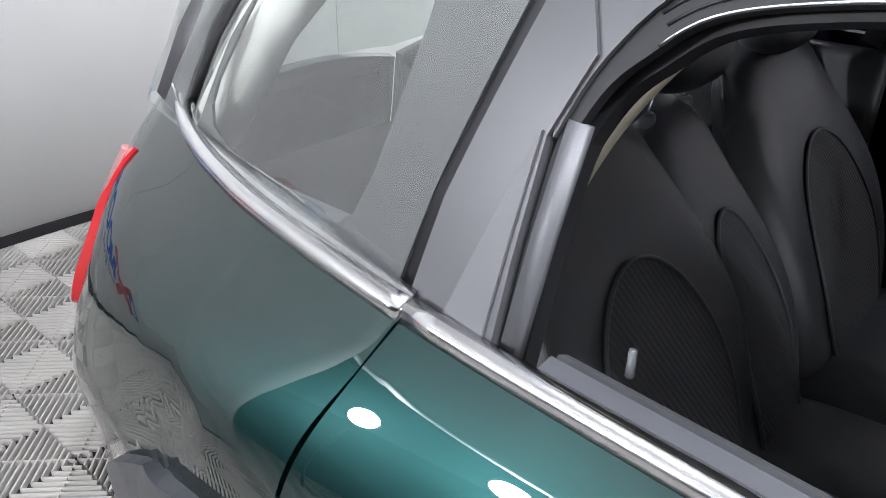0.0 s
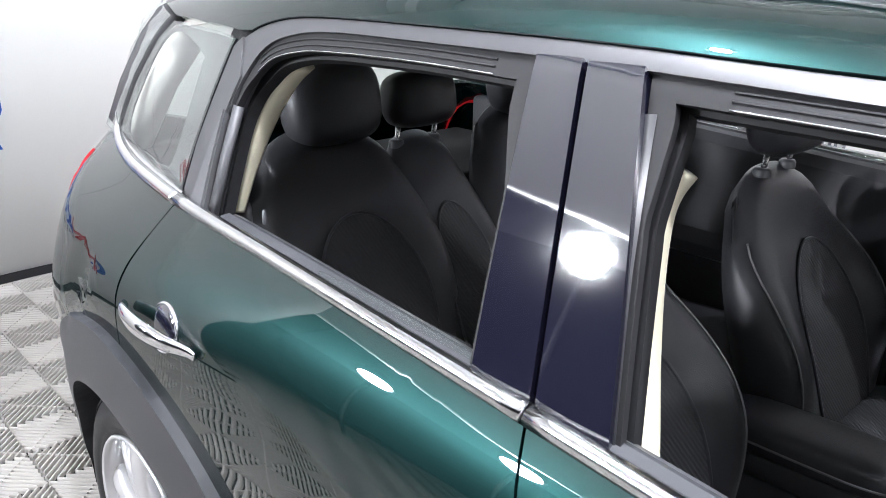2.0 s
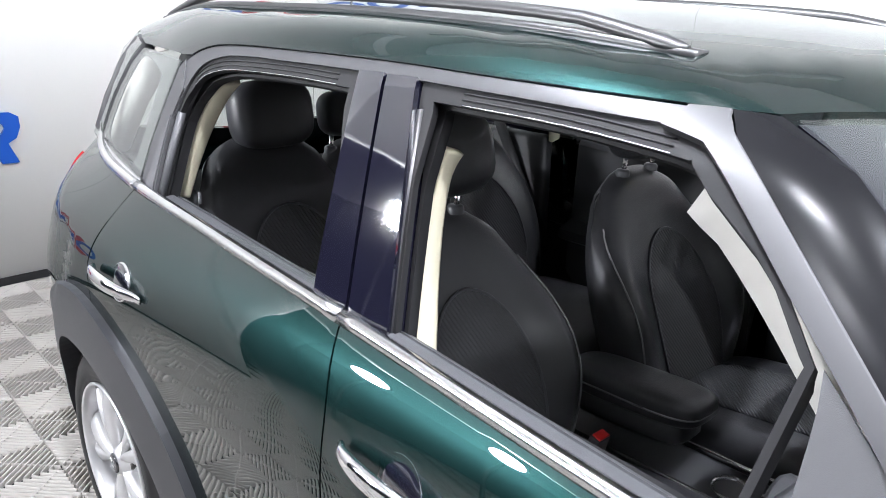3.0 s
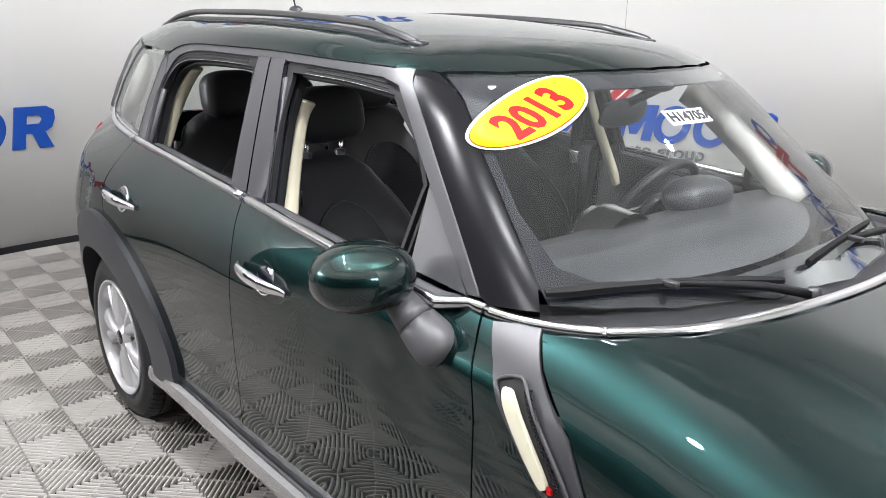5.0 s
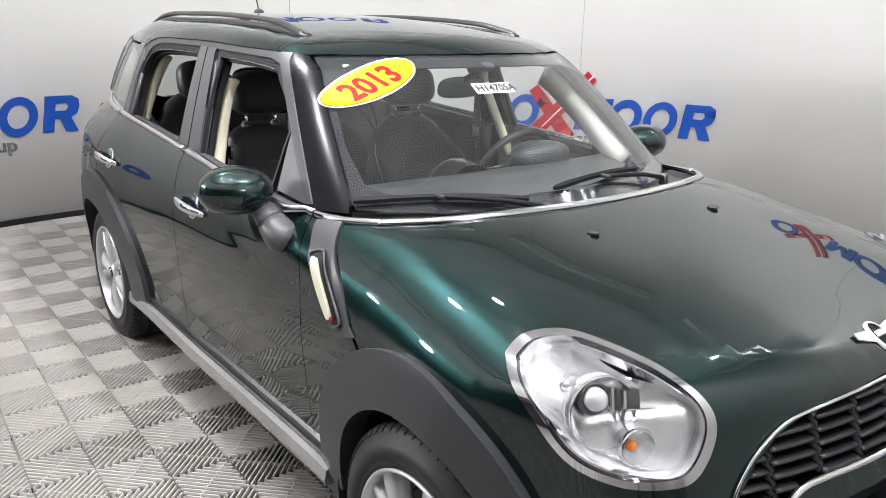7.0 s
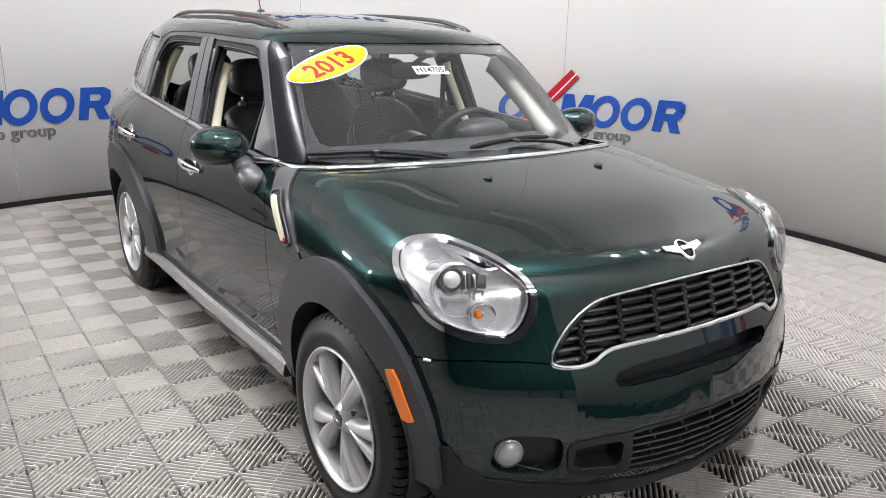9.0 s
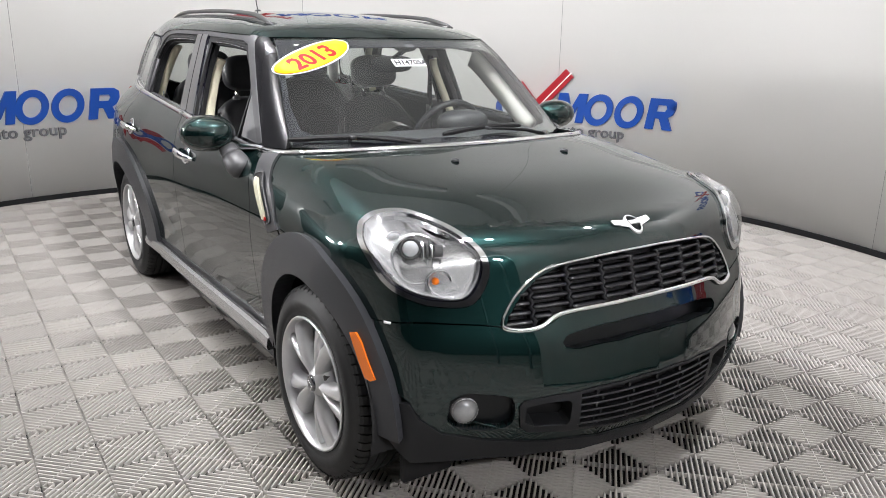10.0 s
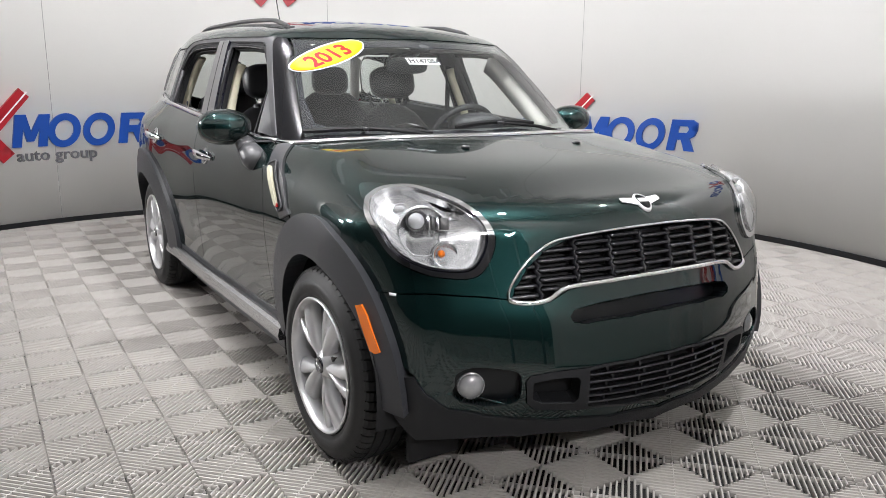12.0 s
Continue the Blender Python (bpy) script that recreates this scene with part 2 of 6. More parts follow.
def resample(poly, step):
    poly = np.array(poly, float)
    out = []
    for a, b in zip(poly, np.roll(poly, -1, 0)):
        n = max(1, int(np.ceil(np.linalg.norm(b - a) / step)))
        out += [a + (b - a) * k / n for k in range(n)]
    return np.array(out)


def shrink(poly, gap):
    """The polygon with its edge drawn in by the gap."""
    area = 0.5 * np.sum(poly[:, 0] * np.roll(poly[:, 1], -1) - np.roll(poly[:, 0], -1) * poly[:, 1])
    t = np.roll(poly, -1, 0) - np.roll(poly, 1, 0)
    t /= np.maximum(np.linalg.norm(t, axis=1, keepdims=True), 1e-9)
    return poly + np.stack([-t[:, 1], t[:, 0]], -1) * gap * (1 if area > 0 else -1)


def inside(poly, pts):
    x, y = pts[:, 0], pts[:, 1]
    c = np.zeros(len(pts), bool)
    for (ax, ay), (bx, by) in zip(poly, np.roll(poly, -1, 0)):
        c ^= ((ay > y) != (by > y)) & (x < (bx - ax) * (y - ay) / (by - ay + 1e-15) + ax)
    return c


from mathutils.geometry import delaunay_2d_cdt


def panel(name, skin, plan, outline, material, parent, label="", holes=(), step=0.03, gap=0.002, lift=0.0, rim=0.02, bulge=None):
    """A curved sheet of the skin inside an outline of the plan, with its edges turned in."""
    to, _ = plan
    edge = shrink(resample(outline, step), gap)
    rings = [edge] + [shrink(resample(h, step), -gap) for h in holes]
    lo, hi = edge.min(0), edge.max(0)
    gx, gy = np.meshgrid(np.arange(lo[0] + step / 2, hi[0], step), np.arange(lo[1] + step / 2, hi[1], step))
    pts = np.stack([gx.ravel(), gy.ravel()], -1)
    keep = inside(edge, pts)
    for h in rings[1:]:
        keep &= ~inside(h, pts)
    pts = pts[keep]
    for r in rings:
        if len(pts):
            d = np.min([np.linalg.norm(pts - q, axis=1) for q in r], 0)
            pts = pts[d > step * 0.45]
    allp = np.concatenate(rings + [pts])
    edges, k = [], 0
    for r in rings:
        edges += [(k + i, k + (i + 1) % len(r)) for i in range(len(r))]
        k += len(r)
    v2, e2, f2, *_ = delaunay_2d_cdt([Vector(q) for q in allp], edges, [], 0, 1e-7)
    v2 = np.array([tuple(v) for v in v2])
    cen = np.array([v2[list(f)].mean(0) for f in f2])
    ok = inside(edge, cen)
    for h in rings[1:]:
        ok &= ~inside(h, cen)
    tri = np.array([v2[list(f[:3])] for f in f2])
    area = np.abs((tri[:, 1, 0] - tri[:, 0, 0]) * (tri[:, 2, 1] - tri[:, 0, 1]) - (tri[:, 1, 1] - tri[:, 0, 1]) * (tri[:, 2, 0] - tri[:, 0, 0]))
    faces = [f for f, o, ar in zip(f2, ok, area) if o and ar > step * step * 0.004]
    start, way = to(v2)
    p = march(skin, start, way)
    nrm = gradient(skin, p)
    off = lift + (bulge(p) if bulge is not None else 0.0) * np.ones(len(p))
    p = p + nrm * off[:, None]
    return sheet(name, p, nrm, faces, material, parent, label, rim)


def sheet(name, p, nrm, faces, material, parent, label="", rim=0.02):
    count = {}
    fixed = []
    for f in faces:
        f = list(f)
        a, b, c = p[f[0]], p[f[1]], p[f[2]]
        if np.dot(np.cross(b - a, c - a), nrm[f[0]]) < 0:
            f = f[::-1]
        fixed.append(f)
        for i in range(len(f)):
            e = (f[i], f[(i + 1) % len(f)])
            count[e] = count.get(e, 0) + 1
    border = [e for e in count if (e[1], e[0]) not in count]
    vs, ns, extra = [tuple(q) for q in p], [], {}
    for i in {i for e in border for i in e}:
        extra[i] = len(vs)
        vs.append(tuple(p[i] - nrm[i] * rim))
    all_faces = [tuple(f) for f in fixed] + [(b, a, extra[a], extra[b]) for a, b in border]
    me = bpy.data.meshes.new(name)
    me.from_pydata(vs, [], all_faces)
    me.update()
    loops = []
    for n, poly in enumerate(me.polygons):
        for li in poly.loop_indices:
            vi = me.loops[li].vertex_index
            loops.append(tuple(nrm[vi]) if n < len(fixed) else tuple(poly.normal))
    me.shade_smooth()
    me.normals_split_custom_set(loops)
    me.materials.append(material)
    ob = new(name, me)
    if parent is not None:
        ob.parent = parent
    return tagged(ob, label)

# ---- the booth: round white wall, ribbed tile floor ----
MID, R = Vector((0.0, -0.25, 0)), 3.9
WALL_FROM, WALL_TO, WALL_H, BAND_TOP = -141.0, -363.0, 4.97, 4.97


def round_wall():
    bm = bmesh.new()
    n = 120
    rings = []
    for k in range(n + 1):
        a = radians(WALL_FROM + (WALL_TO - WALL_FROM) * k / n)
        c, s = math.cos(a), math.sin(a)
        rings.append([bm.verts.new(MID + Vector((r * c, r * s, z))) for r, z in ((R, 0), (R, WALL_H), (R + 0.15, WALL_H), (R + 0.15, 0))])
    for a, b in zip(rings, rings[1:]):
        for j in range(4):
            bm.faces.new((a[j], a[(j + 1) % 4], b[(j + 1) % 4], b[j]))
    bm.faces.new(rings[0])
    bm.faces.new(rings[-1][::-1])
    bmesh.ops.recalc_face_normals(bm, faces=bm.faces)
    lo, hi = WALL_TO + 360, WALL_FROM
    rings = []
    for k in range(61):
        a = radians(lo + (hi - lo) * k / 60)
        c, s = math.cos(a), math.sin(a)
        rings.append([bm.verts.new(MID + Vector((r * c, r * s, z))) for r, z in ((R, 2.22), (R, BAND_TOP), (R + 0.15, BAND_TOP), (R + 0.15, 2.22))])
    for a, b in zip(rings, rings[1:]):
        for j in range(4):
            bm.faces.new((a[j], a[(j + 1) % 4], b[(j + 1) % 4], b[j]))
    bmesh.ops.recalc_face_normals(bm, faces=bm.faces)
    tagged(part("wall_booth", bm, WALL), "smooth white curved wall of a photo booth", "wall", kind="structure")
    bm = bmesh.new()
    path = [MID + Vector(((R - 0.008) * math.cos(radians(a)), (R - 0.008) * math.sin(radians(a)), 0.02)) for a in np.linspace(WALL_FROM, WALL_TO, 121)]
    sweep(bm, path, [(-0.007, -0.02), (0.007, -0.02), (0.007, 0.022), (-0.007, 0.022)])
    tagged(part("baseboard", bm, RUBBER, smooth=False), "narrow black rubber skirting strip", "baseboard", kind="structure")


round_wall()

CELL = 0.2


def rib_tile():
    """One 40 cm tile: four cells of slanting ribs, each with a cross rib."""
    vs, fs = [], []

    def strip(a, b, w, z0, z1, top=0.5):
        d = np.subtract(b, a)
        ln = np.linalg.norm(d)
        if ln < 0.012:
            return
        d = d / ln
        n = np.array((-d[1], d[0])) * w / 2
        k = len(vs)
        for q, zz in ((a - n * top, z1), (b - n * top, z1), (b + n * top, z1), (a + n * top, z1), (a - n, z1 - 0.006), (b - n, z1 - 0.006), (b + n, z1 - 0.006), (a + n, z1 - 0.006), (a - n, z0), (b - n, z0), (b + n, z0), (a + n, z0)):
            vs.append((q[0], q[1], zz))
        fs.append((k, k + 1, k + 2, k + 3))
        for o in (0, 4):
            for i, j in ((0, 1), (1, 2), (2, 3), (3, 0)):
                fs.append((k + o + i, k + o + 4 + i, k + o + 4 + j, k + o + j))

    pitch = CELL * math.sqrt(2) / 15
    for i in range(2):
        for j in range(2):
            flip = (i + j) % 2 == 0
            for k in range(-7, 8):
                c = k * pitch * math.sqrt(2)
                lo, hi = max(0, c), min(CELL, CELL + c)
                a, b = np.array((lo, lo - c)), np.array((hi, hi - c))
                m = 0.003
                a, b = a + m, b - m
                if flip:
                    a, b = np.array((a[0], CELL - a[1])), np.array((b[0], CELL - b[1]))
                o = np.array((i * CELL, j * CELL))
                strip(a + o, b + o, pitch * 0.46, -0.03, 0.0)
            a, b = np.array((0.004, CELL - 0.004)), np.array((CELL - 0.004, 0.004))
            if flip:
                a, b = np.array((0.004, 0.004)), np.array((CELL - 0.004, CELL - 0.004))
            strip(a + o, b + o, 0.005, -0.03, -0.0015)
    me = bpy.data.meshes.new("tile")
    me.from_pydata(vs, [], fs)
    me.update()
    me.materials.append(TILE)
    return me




def on_wall(az0, u, z, out=0.0):
    """A place on the booth wall, u metres to the right of the angle az0."""
    a = radians(az0) - u / R
    return MID + Vector(((R - out) * math.cos(a), (R - out) * math.sin(a), z))


def wall_shape(name, rings, az0, material, parent, z0=0.0, depth=0.022, label=""):
    """A raised flat shape on the wall: its outline and holes as (u, z) lists."""
    rs = [resample(r, 0.03) for r in rings]
    edges, k = [], 0
    for r in rs:
        edges += [(k + i, k + (i + 1) % len(r)) for i in range(len(r))]
        k += len(r)
    v, e, f, *_ = delaunay_2d_cdt([Vector(q) for q in np.concatenate(rs)], edges, [], 0, 1e-6)
    pts = np.array([tuple(q) for q in v])
    cen = np.array([pts[list(t)].mean(0) for t in f])
    ok = inside(rs[0], cen)
    for h in rs[1:]:
        ok &= ~inside(h, cen)
    faces = [t for t, o in zip(f, ok) if o]
    p = np.array([on_wall(az0, q[0], q[1] + z0, depth) for q in pts])
    n = np.array([tuple((MID + Vector((0, 0, q[2])) - Vector(q)).normalized()) for q in p])
    return sheet(name, p, n, faces, material, parent, label, depth - 0.001)


def ellipse(cx, cz, rx, rz, slant=0.0, n=36):
    return [(cx + rx * math.cos(t) + slant * rz * math.sin(t), cz + rz * math.sin(t)) for t in np.linspace(0, 2 * math.pi, n, endpoint=False)]


def bar(a, b, w0, w1):
    a, b = np.array(a), np.array(b)
    d = (b - a) / np.linalg.norm(b - a)
    n = np.array((-d[1], d[0]))
    return [tuple(a - n * w0 / 2), tuple(b - n * w1 / 2), tuple(b + n * w1 / 2), tuple(a + n * w0 / 2)]


def lettering(name, text, size, material, place, parent=None, label="", depth=0.006, bold=0.0):
    """Raised words with Blender's own font; place maps (along, up, out) to the world."""
    c = bpy.data.curves.new(name, "FONT")
    c.body, c.size, c.extrude, c.offset, c.resolution_u = text, size, depth / 2, bold, 3
    tmp = new("words", c)
    me = bpy.data.meshes.new_from_object(tmp.evaluated_get(bpy.context.evaluated_depsgraph_get()))
    bpy.data.objects.remove(tmp)
    bpy.data.curves.remove(c)
    for v in me.vertices:
        v.co = place(v.co.x, v.co.y, v.co.z + depth / 2)
    me.materials.clear()
    me.materials.append(material)
    ob = new(name, me)
    if parent is not None:
        ob.parent = parent
    return tagged(ob, label)


def split_letters(ob, name):
    """Each letter of a mesh of words as an object of its own."""
    me = ob.data
    root = list(range(len(me.vertices)))

    def find(i):
        while root[i] != i:
            root[i] = root[root[i]]
            i = root[i]
        return i

    for e in me.edges:
        a, b = (find(i) for i in e.vertices)
        root[a] = b
    groups = {}
    for f in me.polygons:
        groups.setdefault(find(f.vertices[0]), []).append(tuple(f.vertices))
    for faces in groups.values():
        index = {v: k for k, v in enumerate(sorted({v for f in faces for v in f}))}
        m = bpy.data.meshes.new(name)
        m.from_pydata([tuple(me.vertices[v].co) for v in index], [], [tuple(index[v] for v in f) for f in faces])
        m.update()
        m.materials.append(me.materials[0])
        new(name, m).parent = ob.parent
    bpy.data.objects.remove(ob)


SIGN_BLUE = mat("sign_blue", (0.010, 0.058, 0.30), 0.3, noise_scale=3, noise_amt=0.08)
SIGN_RED = mat("sign_red", (0.34, 0.010, 0.018), 0.3, noise_scale=3, noise_amt=0.08)
SIGN_GREY = mat("sign_grey", (0.11, 0.11, 0.12), 0.4)
SIGN_WHITE = mat("sign_white", (0.85, 0.85, 0.85), 0.4)


def slanted(points, u0, z0=0.662, lean=0.16):
    return [(u0 + u + lean * h, z0 + h) for u, h in points]


NOTCHED = [(0, 0), (0, 0.265), (0.085, 0.265), (0.138, 0.125), (0.19, 0.265), (0.275, 0.265), (0.275, 0), (0.203, 0), (0.203, 0.15), (0.165, 0.045), (0.11, 0.045), (0.072, 0.15), (0.072, 0)]
STEPPED = [(0, 0), (0, 0.265), (0.19, 0.265), (0.235, 0.24), (0.245, 0.185), (0.23, 0.13), (0.19, 0.105), (0.25, 0), (0.165, 0), (0.115, 0.095), (0.075, 0.095), (0.075, 0)]
STEP_HOLE = [(0.075, 0.155), (0.075, 0.21), (0.155, 0.21), (0.17, 0.183), (0.155, 0.155)]


def wall_sign(az0, z0, words=True):
    """Raised wall sign: blue rings and blocks with a red cross, grey words below."""
    sign = empty("wall_sign", "raised blue and red showroom sign with grey words", "sign", group="booth wall signs")
    k = 0.16
    for c in (0.135, 0.995, 1.28):
        wall_shape("blue_ring", [ellipse(c, 0.79, 0.132, 0.142, k), ellipse(c, 0.79, 0.076, 0.085, k)], az0, SIGN_BLUE, sign, z0)
    wall_shape("blue_block", [slanted(NOTCHED, 0.572)], az0, SIGN_BLUE, sign, z0)
    wall_shape("blue_block", [slanted(STEPPED, 1.435), slanted(STEP_HOLE, 1.435)], az0, SIGN_BLUE, sign, z0)
    wall_shape("red_bar", [bar((0.20, 0.575), (0.70, 1.105), 0.115, 0.10)], az0, SIGN_RED, sign, z0, 0.03)
    wall_shape("white_line", [bar((0.30, 0.665), (0.72, 1.11), 0.006, 0.012)], az0, SIGN_WHITE, sign, z0, 0.034)
    wall_shape("red_bar", [bar((0.215, 0.99), (0.535, 0.58), 0.09, 0.12)], az0, SIGN_RED, sign, z0, 0.026)
    if words:
        split_letters(lettering("words", "auto group", 0.135, SIGN_GREY, lambda x, y, o: on_wall(az0, 0.60 + x * 1.08, z0 + 0.548 + y, o), sign, depth=0.018, bold=0.0015), "letter")
    return sign


for az0, z0 in ((129.7, 0.0), (-153.27, 0.0), (52.7, 0.0), (169.6, 1.35), (92.0, 1.35)):
    wall_sign(az0, z0, z0 < 1)
SEAM = mat("seam_shadow", (0.3, 0.3, 0.29), 0.8)
for az0 in (193.3, 157.0, 121.0, 78.2, 42.0):
    bm = bmesh.new()
    sweep(bm, [on_wall(az0, 0, z, 0.001) for z in (0.045, 1.3, 2.6, 4.15)], [(-0.002, -0.001), (0.002, -0.001), (0.002, 0.001), (-0.002, 0.001)], up=(1, 0.3, 0))
    tagged(part("trim", bm, SEAM, smooth=False), "thin joint line between white wall sheets", "trim", kind="structure")

# ---- beyond the opening: a plain dim hall added out of view, and the ceiling ----
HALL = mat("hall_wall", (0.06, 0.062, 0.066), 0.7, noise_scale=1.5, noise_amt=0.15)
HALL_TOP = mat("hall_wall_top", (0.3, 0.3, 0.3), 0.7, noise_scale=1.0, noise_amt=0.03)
CEIL = mat("ceiling_paint", (0.78, 0.78, 0.77), 0.8, noise_scale=1.0, noise_amt=0.03)
# closing walls, coloured dark below and pale above for the car's reflections
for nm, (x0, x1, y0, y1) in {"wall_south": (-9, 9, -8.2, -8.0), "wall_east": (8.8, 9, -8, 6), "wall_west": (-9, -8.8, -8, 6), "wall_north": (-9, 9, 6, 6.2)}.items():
    w = empty(nm, "added hall wall out of view, dark grey with a paler upper band", "wall", kind="structure")
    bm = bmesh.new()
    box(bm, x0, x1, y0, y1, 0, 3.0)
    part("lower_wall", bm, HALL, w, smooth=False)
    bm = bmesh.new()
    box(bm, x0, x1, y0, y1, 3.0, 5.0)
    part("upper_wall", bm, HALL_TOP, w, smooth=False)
bm = bmesh.new()
box(bm, -9, 9, -8.2, 6.2, 5.0, 5.2)
tagged(part("ceiling", bm, CEIL, smooth=False), "plain white painted ceiling", "ceiling", kind="structure")


def flood(p, aim, power, size, name="flood_lamp"):
    """A round lamp head on a stand."""
    f = empty("flood_lamp", "round white flood lamp on a black stand", "lamp", group="flood lamps")
    bm = bmesh.new()
    d = Vector(aim) - Vector(p)
    q = d.to_track_quat("Y", "Z").to_matrix().to_4x4()
    lathe(bm, [(0, -0.10), (size * 0.4, -0.10), (size * 0.55, -0.02), (size * 0.55, 0.0), (size * 0.5, 0.0), (size * 0.5, -0.015), (0, -0.015)], 32)
    bmesh.ops.transform(bm, verts=bm.verts, matrix=Matrix.Translation(p) @ q)
    part("head", bm, TRIM_DARK, f)
    bm = bmesh.new()
    lathe(bm, [(0, -0.012), (size * 0.49, -0.012), (size * 0.49, -0.006), (0, -0.006)], 32)
    bmesh.ops.transform(bm, verts=bm.verts, matrix=Matrix.Translation(p) @ q)
    part("diffuser", bm, LAMP_GLOW, f, "glowing white diffuser")
    bm = bmesh.new()
    lathe(bm, [(0.02, 0), (0.02, p[2] - 0.02), (0, p[2] - 0.02)], 12, "z", (p[0] - d.normalized().x * 0.06, p[1] - d.normalized().y * 0.06, 0))
    part("pole", bm, TRIM_DARK, f)
    la = bpy.data.lights.new("flood_light", "AREA")
    la.shape, la.size, la.energy, la.color = "DISK", size * 0.95, power, (1, 0.98, 0.95)
    lo = new("flood_light", la)
    lo.matrix_basis = look(Vector(p) + d.normalized() * 0.02, aim)
    tagged(lo, "light of the flood lamp", "light")
    return f


LAMP_GLOW = glow("lamp_glow", (1, 0.98, 0.95), 12)
flood((-3.4, -4.0, 2.05), (1.0, 2.0, 1.5), 65, 0.30)
flood((-2.2, -4.2, 2.1), (0.6, 2.0, 1.5), 100, 0.30)
flood((4.55, -0.62, 1.95), (-2.0, 0.6, 1.2), 30, 0.14)
flood((4.75, -1.05, 2.15), (-2.0, 1.2, 1.2), 30, 0.14)


# ---- lamps added out of view under the ceiling, to fill the booth ----
WASH, BAND, DOWN, COVE_FILL = 60, 50, 40, 2.7


def ceiling_fill(name, label, group, p, aim, power, spread, size):
    f = empty(name, label, "light", group=group)
    p = Vector(p)
    d = (Vector(aim) - p).normalized()
    bm = bmesh.new()
    k = size / 2
    lathe(bm, [(0.0, -0.12), (k * 0.95, -0.12), (k * 1.1, -0.02), (k * 1.1, 0.0), (k * 1.03, -0.01), (0, -0.01)], 28)
    bmesh.ops.transform(bm, verts=bm.verts, matrix=Matrix.Translation(p) @ d.to_track_quat("Y", "Z").to_matrix().to_4x4())
    part("lamp_head", bm, SIGN_WHITE, f)
    bm = bmesh.new()
    sweep(bm, [p, Vector((p.x, p.y, 5.0))], circle(0.03, 8), up=(1, 0, 0))
    part("hanger", bm, SIGN_WHITE, f)
    la = bpy.data.lights.new(name, "AREA")
    la.shape, la.size, la.energy, la.color = "DISK", size, power, (1, 0.985, 0.97)
    la.spread = radians(spread)
    lo = new(name + "_light", la)
    lo.matrix_basis = look(p + d * 0.02, aim)
    tagged(lo, "light of an added ceiling lamp", "light")


# unseen spots, added to even out the wall and the band over the opening
for az, low, behind in ((30, -1.3, False), (85, -1.3, False), (140, -0.6, False), (190, -0.2, False), (-110, 3.0, True), (-45, 3.0, True)):
    a = radians(az)
    c = Vector((math.cos(a), math.sin(a), 0))
    ceiling_fill("wall_washer", "added unseen ceiling spot that washes the booth wall", "wall washers", MID - c * (2.9 if az == 190 else 1.8) + Vector((0, 0, 4.75)), MID + c * R + Vector((0, 0, low)), BAND if behind else WASH, 75 if behind else 86, 0.14)


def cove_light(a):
    """A trough added out of view on the booth wall, to light the ceiling softly."""
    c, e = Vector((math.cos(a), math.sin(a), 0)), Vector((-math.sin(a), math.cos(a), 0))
    f = empty("cove_light", "added unseen trough light that shines up on the ceiling", "light", group="cove lights")
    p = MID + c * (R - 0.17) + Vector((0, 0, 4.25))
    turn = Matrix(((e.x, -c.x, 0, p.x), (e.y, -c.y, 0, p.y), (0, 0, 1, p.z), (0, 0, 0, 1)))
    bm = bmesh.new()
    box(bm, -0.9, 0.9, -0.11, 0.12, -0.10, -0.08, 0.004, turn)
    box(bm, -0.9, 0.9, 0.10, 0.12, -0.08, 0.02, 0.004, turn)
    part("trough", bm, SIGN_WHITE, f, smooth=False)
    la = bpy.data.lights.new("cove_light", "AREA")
    la.shape, la.size, la.size_y, la.energy, la.color = "RECTANGLE", 1.7, 0.12, COVE_FILL, (1, 0.985, 0.97)
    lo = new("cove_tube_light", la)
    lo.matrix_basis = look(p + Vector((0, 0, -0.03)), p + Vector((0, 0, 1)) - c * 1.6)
    tagged(lo, "fill light of an added trough", "light")


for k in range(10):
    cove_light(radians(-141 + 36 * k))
# unseen lamps, added to brighten the floor where it came out dark
for x, y, gain in ((5.3, -3.0, 1.0), (1.6, -5.7, 0.9), (2.9, -0.3, 1.25), (1.6, -2.9, 0.85), (1.2, 3.0, 1.5)):
    ceiling_fill("downlight", "added unseen louvred ceiling lamp that lights the floor", "downlights", (x, y, 4.8), (x, y, 0.0), DOWN * gain, 95, 0.14)
# ---- the car ----
FRAME = mat("frame_grey", (0.042, 0.042, 0.045), 0.42, 0.2, noise_scale=14, noise_amt=0.08)

SAIL = mat("grain_plastic", (0.055, 0.055, 0.059), 0.5, noise_scale=14, noise_amt=0.1, bump=0.15, bump_scale=900)
PILLAR = mat("charcoal_pillar", (0.006, 0.006, 0.007), 0.22, Specular_IOR_Level=0.10, noise_scale=14, noise_amt=0.05)

car = empty("car", "dark green metallic compact crossover with black cladding and open side windows", "car")
SIDE = {s: side_map(s) for s in (-1, 1)}
FRONT_C, REAR_C, TOP_C = (1.15, 0, 0.45), (-1.25, 0, 0.7), (-0.5, 0, 1.05)
FRONT, REAR, TOPM = ball_map(FRONT_C), ball_map(REAR_C), ball_map(TOP_C)
HUB_F, HUB_R, HUB_Z, HUB_Y = 1.275, -1.285, 0.322, 0.875


def arc(cx, cz, r, a0, a1, n=16):
    return [(cx + r * math.cos(radians(a)), cz + r * math.sin(radians(a))) for a in np.linspace(a0, a1, n)]


def mapped(plan, pts, s=-1, per=0):
    p = np.array([(x, -y * s, z) for x, y, z in pts], float)
    if per:
        p = spline(p, per)
    return np.array([plan[1](q) for q in p])


